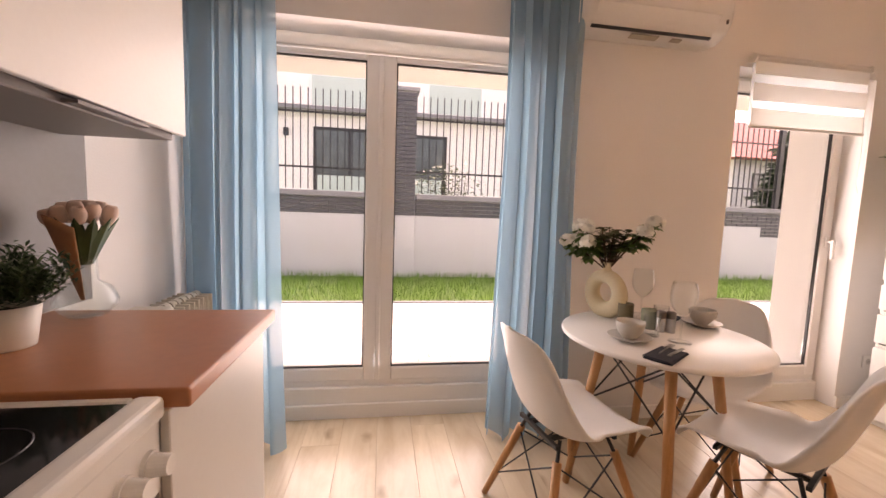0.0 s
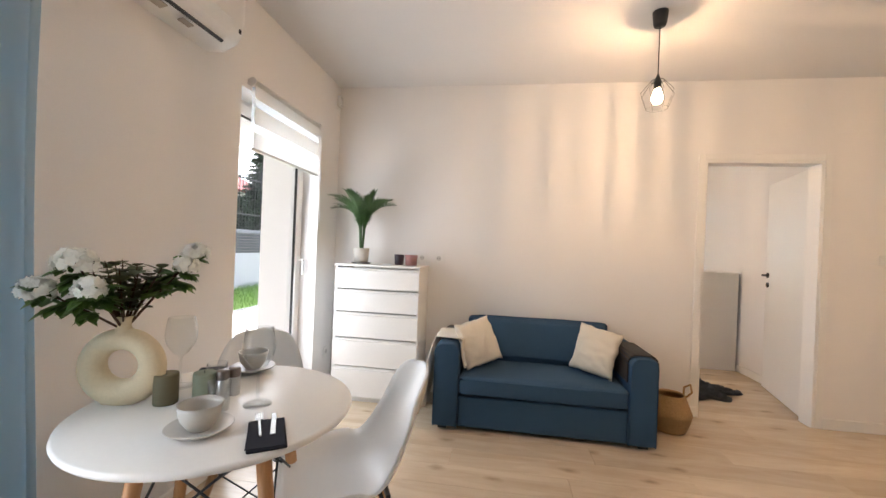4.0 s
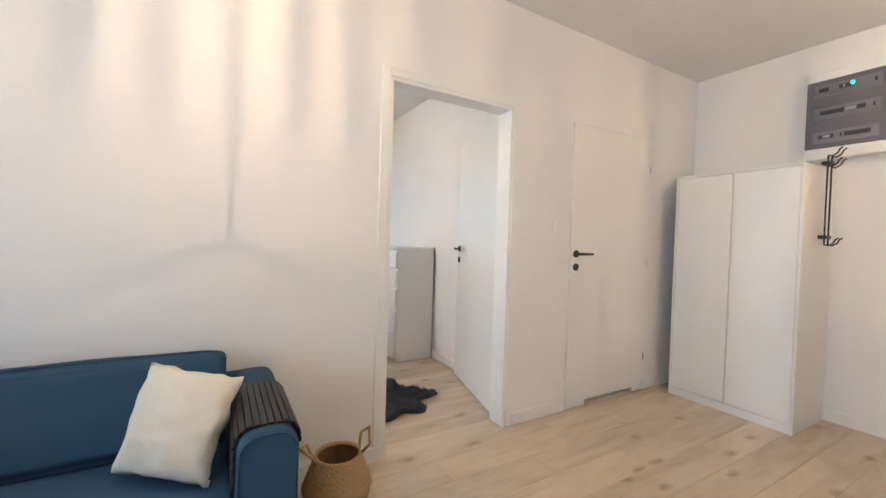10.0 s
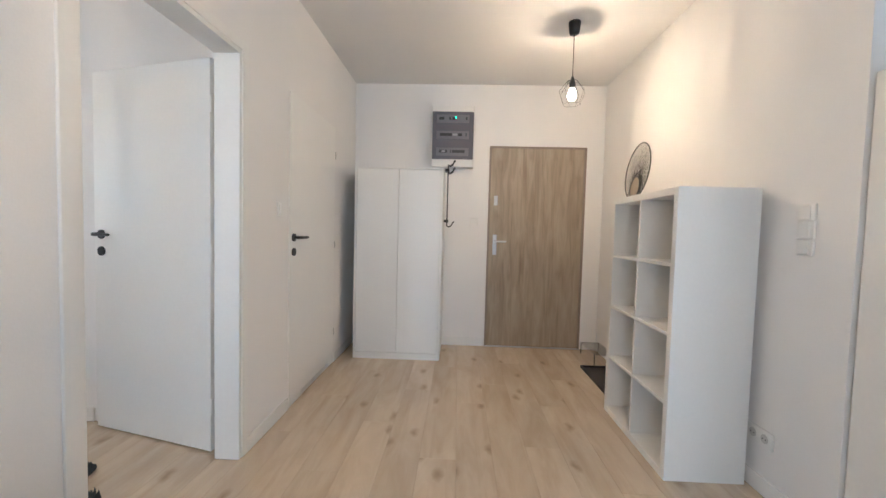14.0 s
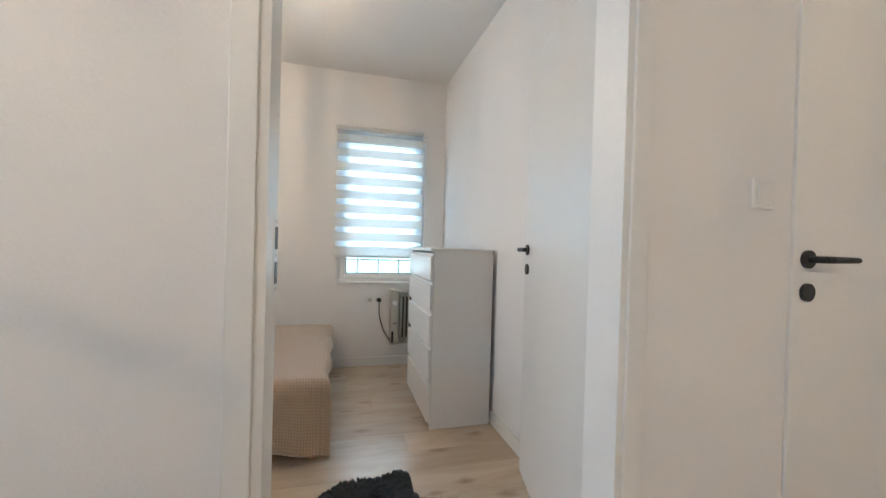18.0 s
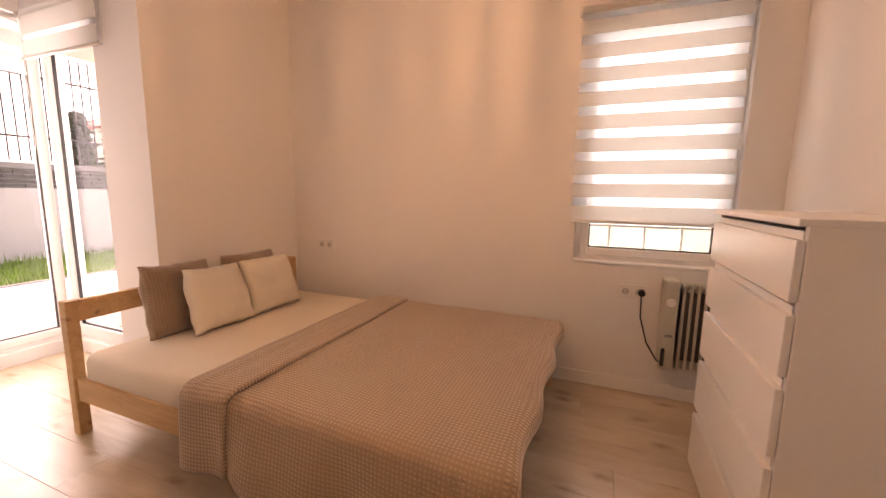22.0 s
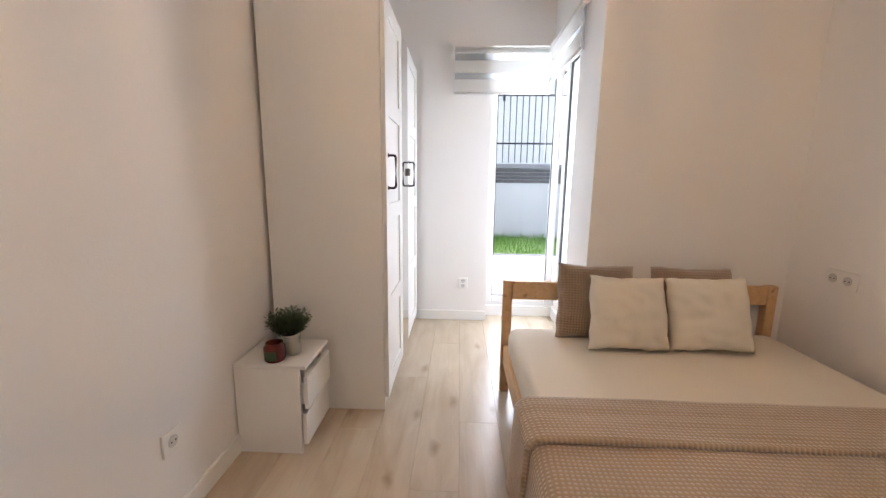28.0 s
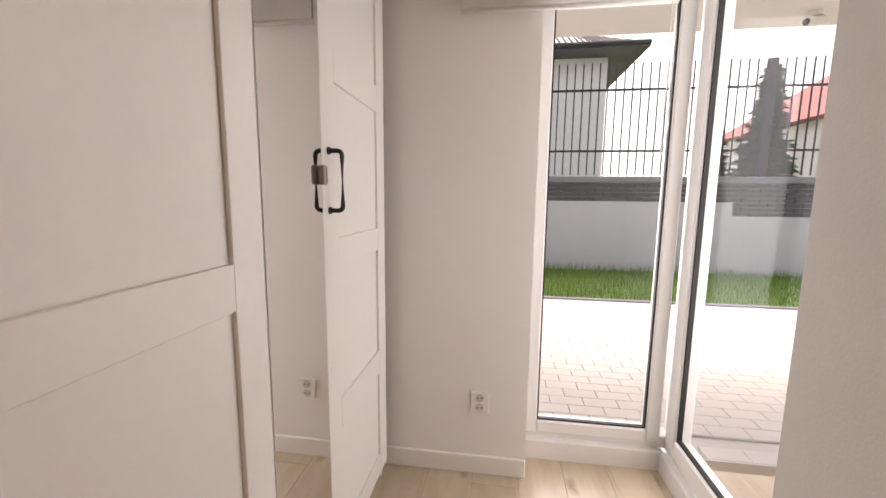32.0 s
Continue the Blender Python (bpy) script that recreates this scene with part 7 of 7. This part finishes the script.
c = [bm.verts.new(p) for p in ((-3.6, -0.6, 4.2), (4.6, -0.6, 4.2), (4.6, 7.6, 4.2), (-3.6, 7.6, 4.2), (-0.5, 3.5, 6.6), (1.5, 3.5, 6.6))]
for f in ((0, 1, 2, 3), (0, 1, 5, 4), (1, 2, 5), (2, 3, 4, 5), (3, 0, 4)):
    bm.faces.new([c[i] for i in f])
bmesh.ops.recalc_face_normals(bm, faces=bm.faces)
part("roof", bm, REDT, h4, "red tiled roof")
house_window(h4, 1.6, 3.0, -0.005, 1.6, 3.4, 1)

# trees
NEEDLE = plain("spruce_needles", (0.022, 0.05, 0.022), 0.7, vary=0.4, scale=6)
BARK = plain("spruce_bark", (0.09, 0.06, 0.04), 0.95, bump=0.8, scale=20, vary=0.2)


def spruce(x, y, h, r, seed):
    rnd = random.Random(seed)
    t = thing("spruce_tree", (x, y, -0.1), 0, "dark green spruce tree behind the garden fence", "tree", "spruces behind the fence")
    part("trunk", rod((0, 0, 0), (0, 0, h * 0.95), 0.14, 0.02, 10), BARK, t)
    vs, fs = [], []
    tiers = int(h * 9)
    for i in range(tiers):
        k = i / tiers
        z = 0.4 + (h - 0.5) * k
        reach = r * (1 - k) ** 0.85 * rnd.uniform(0.8, 1.12) + 0.06
        n = max(4, int(7 * (1 - k)) + 3)
        for j in range(n):
            a = 2 * math.pi * j / n + rnd.uniform(-0.3, 0.3) + i
            rr = reach * rnd.uniform(0.55, 1.1)
            m = max(3, int(rr * 11))
            for q in range(m):
                s = (q + 0.6) / m
                px, py, pz = math.cos(a) * rr * s, math.sin(a) * rr * s, z - 0.28 * rr * s + 0.12 * rr * s * s
                for e in range(5):
                    b = a + rnd.uniform(-1.1, 1.1)
                    l = rnd.uniform(0.18, 0.32)
                    dx, dy, dz = math.cos(b) * l, math.sin(b) * l, rnd.uniform(-0.14, 0.04)
                    wz = rnd.uniform(-0.07, 0.07)
                    wx, wy = -math.sin(b) * 0.03, math.cos(b) * 0.03
                    n0 = len(vs)
                    vs += [(px - wx, py - wy, pz - wz), (px + wx, py + wy, pz + wz), (px + dx, py + dy, pz + dz)]
                    fs.append((n0, n0 + 1, n0 + 2))
    me = bpy.data.meshes.new("crown")
    me.from_pydata(vs, [], fs)
    me.materials.append(NEEDLE)
    o = new("crown", me)
    o.parent = t


spruce(13.4, 15.2, 5.6, 1.15, 1)
spruce(12.35, 16.2, 4.0, 0.85, 2)
spruce(15.6, 13.2, 5.8, 1.7, 3)
spruce(18.2, 13.0, 6.6, 1.9, 4)
spruce(20.8, 12.6, 6.2, 1.9, 5)


def shrub(x, y, z, w, h, seed, n):
    rnd = random.Random(seed)
    s = thing("flowering_shrub", (x, y, -0.1), 0, "loose green shrub with white blossom behind the fence", "shrub")
    twigs, lv, fl = [], bmesh.new(), bmesh.new()
    for i in range(14):
        a = rnd.uniform(-1, 1)
        top = (a * w, rnd.uniform(-0.2, 0.2), z + h * rnd.uniform(0.4, 1.0) * (1 - 0.3 * abs(a)))
        twigs.append(tube([(a * w * 0.3, 0, 0.0), (a * w * 0.8, 0, z * 0.8), top], [0.014, 0.008, 0.003], 5))
    for i in range(n):
        a = rnd.gauss(0, 0.5)
        c = Vector((a * w, rnd.uniform(-0.25, 0.2), z + h * (rnd.random() ** 1.2) * (1 - 0.35 * min(1, abs(a)))))
        b = rnd.uniform(0, 6.28)
        leaf_blade(lv if rnd.random() > 0.16 else fl, c, c + Vector((math.cos(b) * 0.07, math.sin(b) * 0.07, rnd.uniform(-0.03, 0.03))), 0.07, 0.01, 0.2, 2)
    part("twigs", join(*twigs), BARK, s)
    part("leaves", lv, LEAF2, s)
    part("blossom", fl, WHITEP, s)


shrub(1.75, 8.75, 1.5, 0.75, 0.85, 6, 620)
shrub(3.6, 8.9, 1.4, 0.5, 0.4, 7, 120)

# glass blocks in the outer face of the bedroom window
def block_glass():
    m, t, b = nodes_of("glass_block")
    out = t.nodes["Material Output"]
    tr = t.nodes.new("ShaderNodeBsdfTransparent")
    tr.inputs[0].default_value = (0.93, 0.97, 0.97, 1)
    tl = t.nodes.new("ShaderNodeBsdfTranslucent")
    tl.inputs[0].default_value = (0.9, 0.95, 0.95, 1)
    gl = t.nodes.new("ShaderNodeBsdfGlossy")
    gl.inputs["Roughness"].default_value = 0.05
    m1, m2 = t.nodes.new("ShaderNodeMixShader"), t.nodes.new("ShaderNodeMixShader")
    m1.inputs[0].default_value = 0.12
    m2.inputs[0].default_value = 0.08
    t.links.new(tr.outputs[0], m1.inputs[1])
    t.links.new(tl.outputs[0], m1.inputs[2])
    t.links.new(m1.outputs[0], m2.inputs[1])
    t.links.new(gl.outputs[0], m2.inputs[2])
    t.links.new(m2.outputs[0], out.inputs["Surface"])
    t.nodes.remove(b)
    return m


gb = setting("glass_block_panel", join(*[B(6.945, 7.02, -1.27 + 0.2 * k - 0.006, -1.27 + 0.2 * k + 0.006, 0.775, 2.12) for k in range(5)], *[B(6.944, 7.021, -1.27, -0.472, 0.775 + 0.2 * k - 0.006, 0.775 + 0.2 * k + 0.006) for k in range(1, 7)]), plain("white_block_joint", (0.75, 0.75, 0.74), 0.8), "glass blocks filling the outer window opening", "glass blocks")
GBM = block_glass()
bmesh_block = mesh_of("glass_block", B(-0.035, 0.035, 0.007, 0.193, 0.007, 0.193, 0.012, 2), GBM)
for i in range(4):
    for k in range(7):
        if 0.775 + 0.2 * k + 0.19 > 2.16:
            continue
        o = new("glass_block", bmesh_block)
        o.location = (6.982, -1.27 + 0.2 * i, 0.775 + 0.2 * k)
        o.parent = gb
        o.visible_shadow = False

# distance
setting("backdrop", surface(lambda u, v: Vector((10 + 90 * math.cos(math.pi * (1.15 - 1.5 * u)), 5 + 90 * math.sin(math.pi * (1.15 - 1.5 * u)), -3 + 65 * v)), 48, 2), glowing("overcast_sky", (0.93, 0.96, 1.0), 0.8), "pale overcast sky", "backdrop")

lay(KX, E0, SY, NY + 0.17)
lay(E1, BX, BS, 2.92)
lay(E0, E1, -1.14, -0.34, 0.12, 0.8)
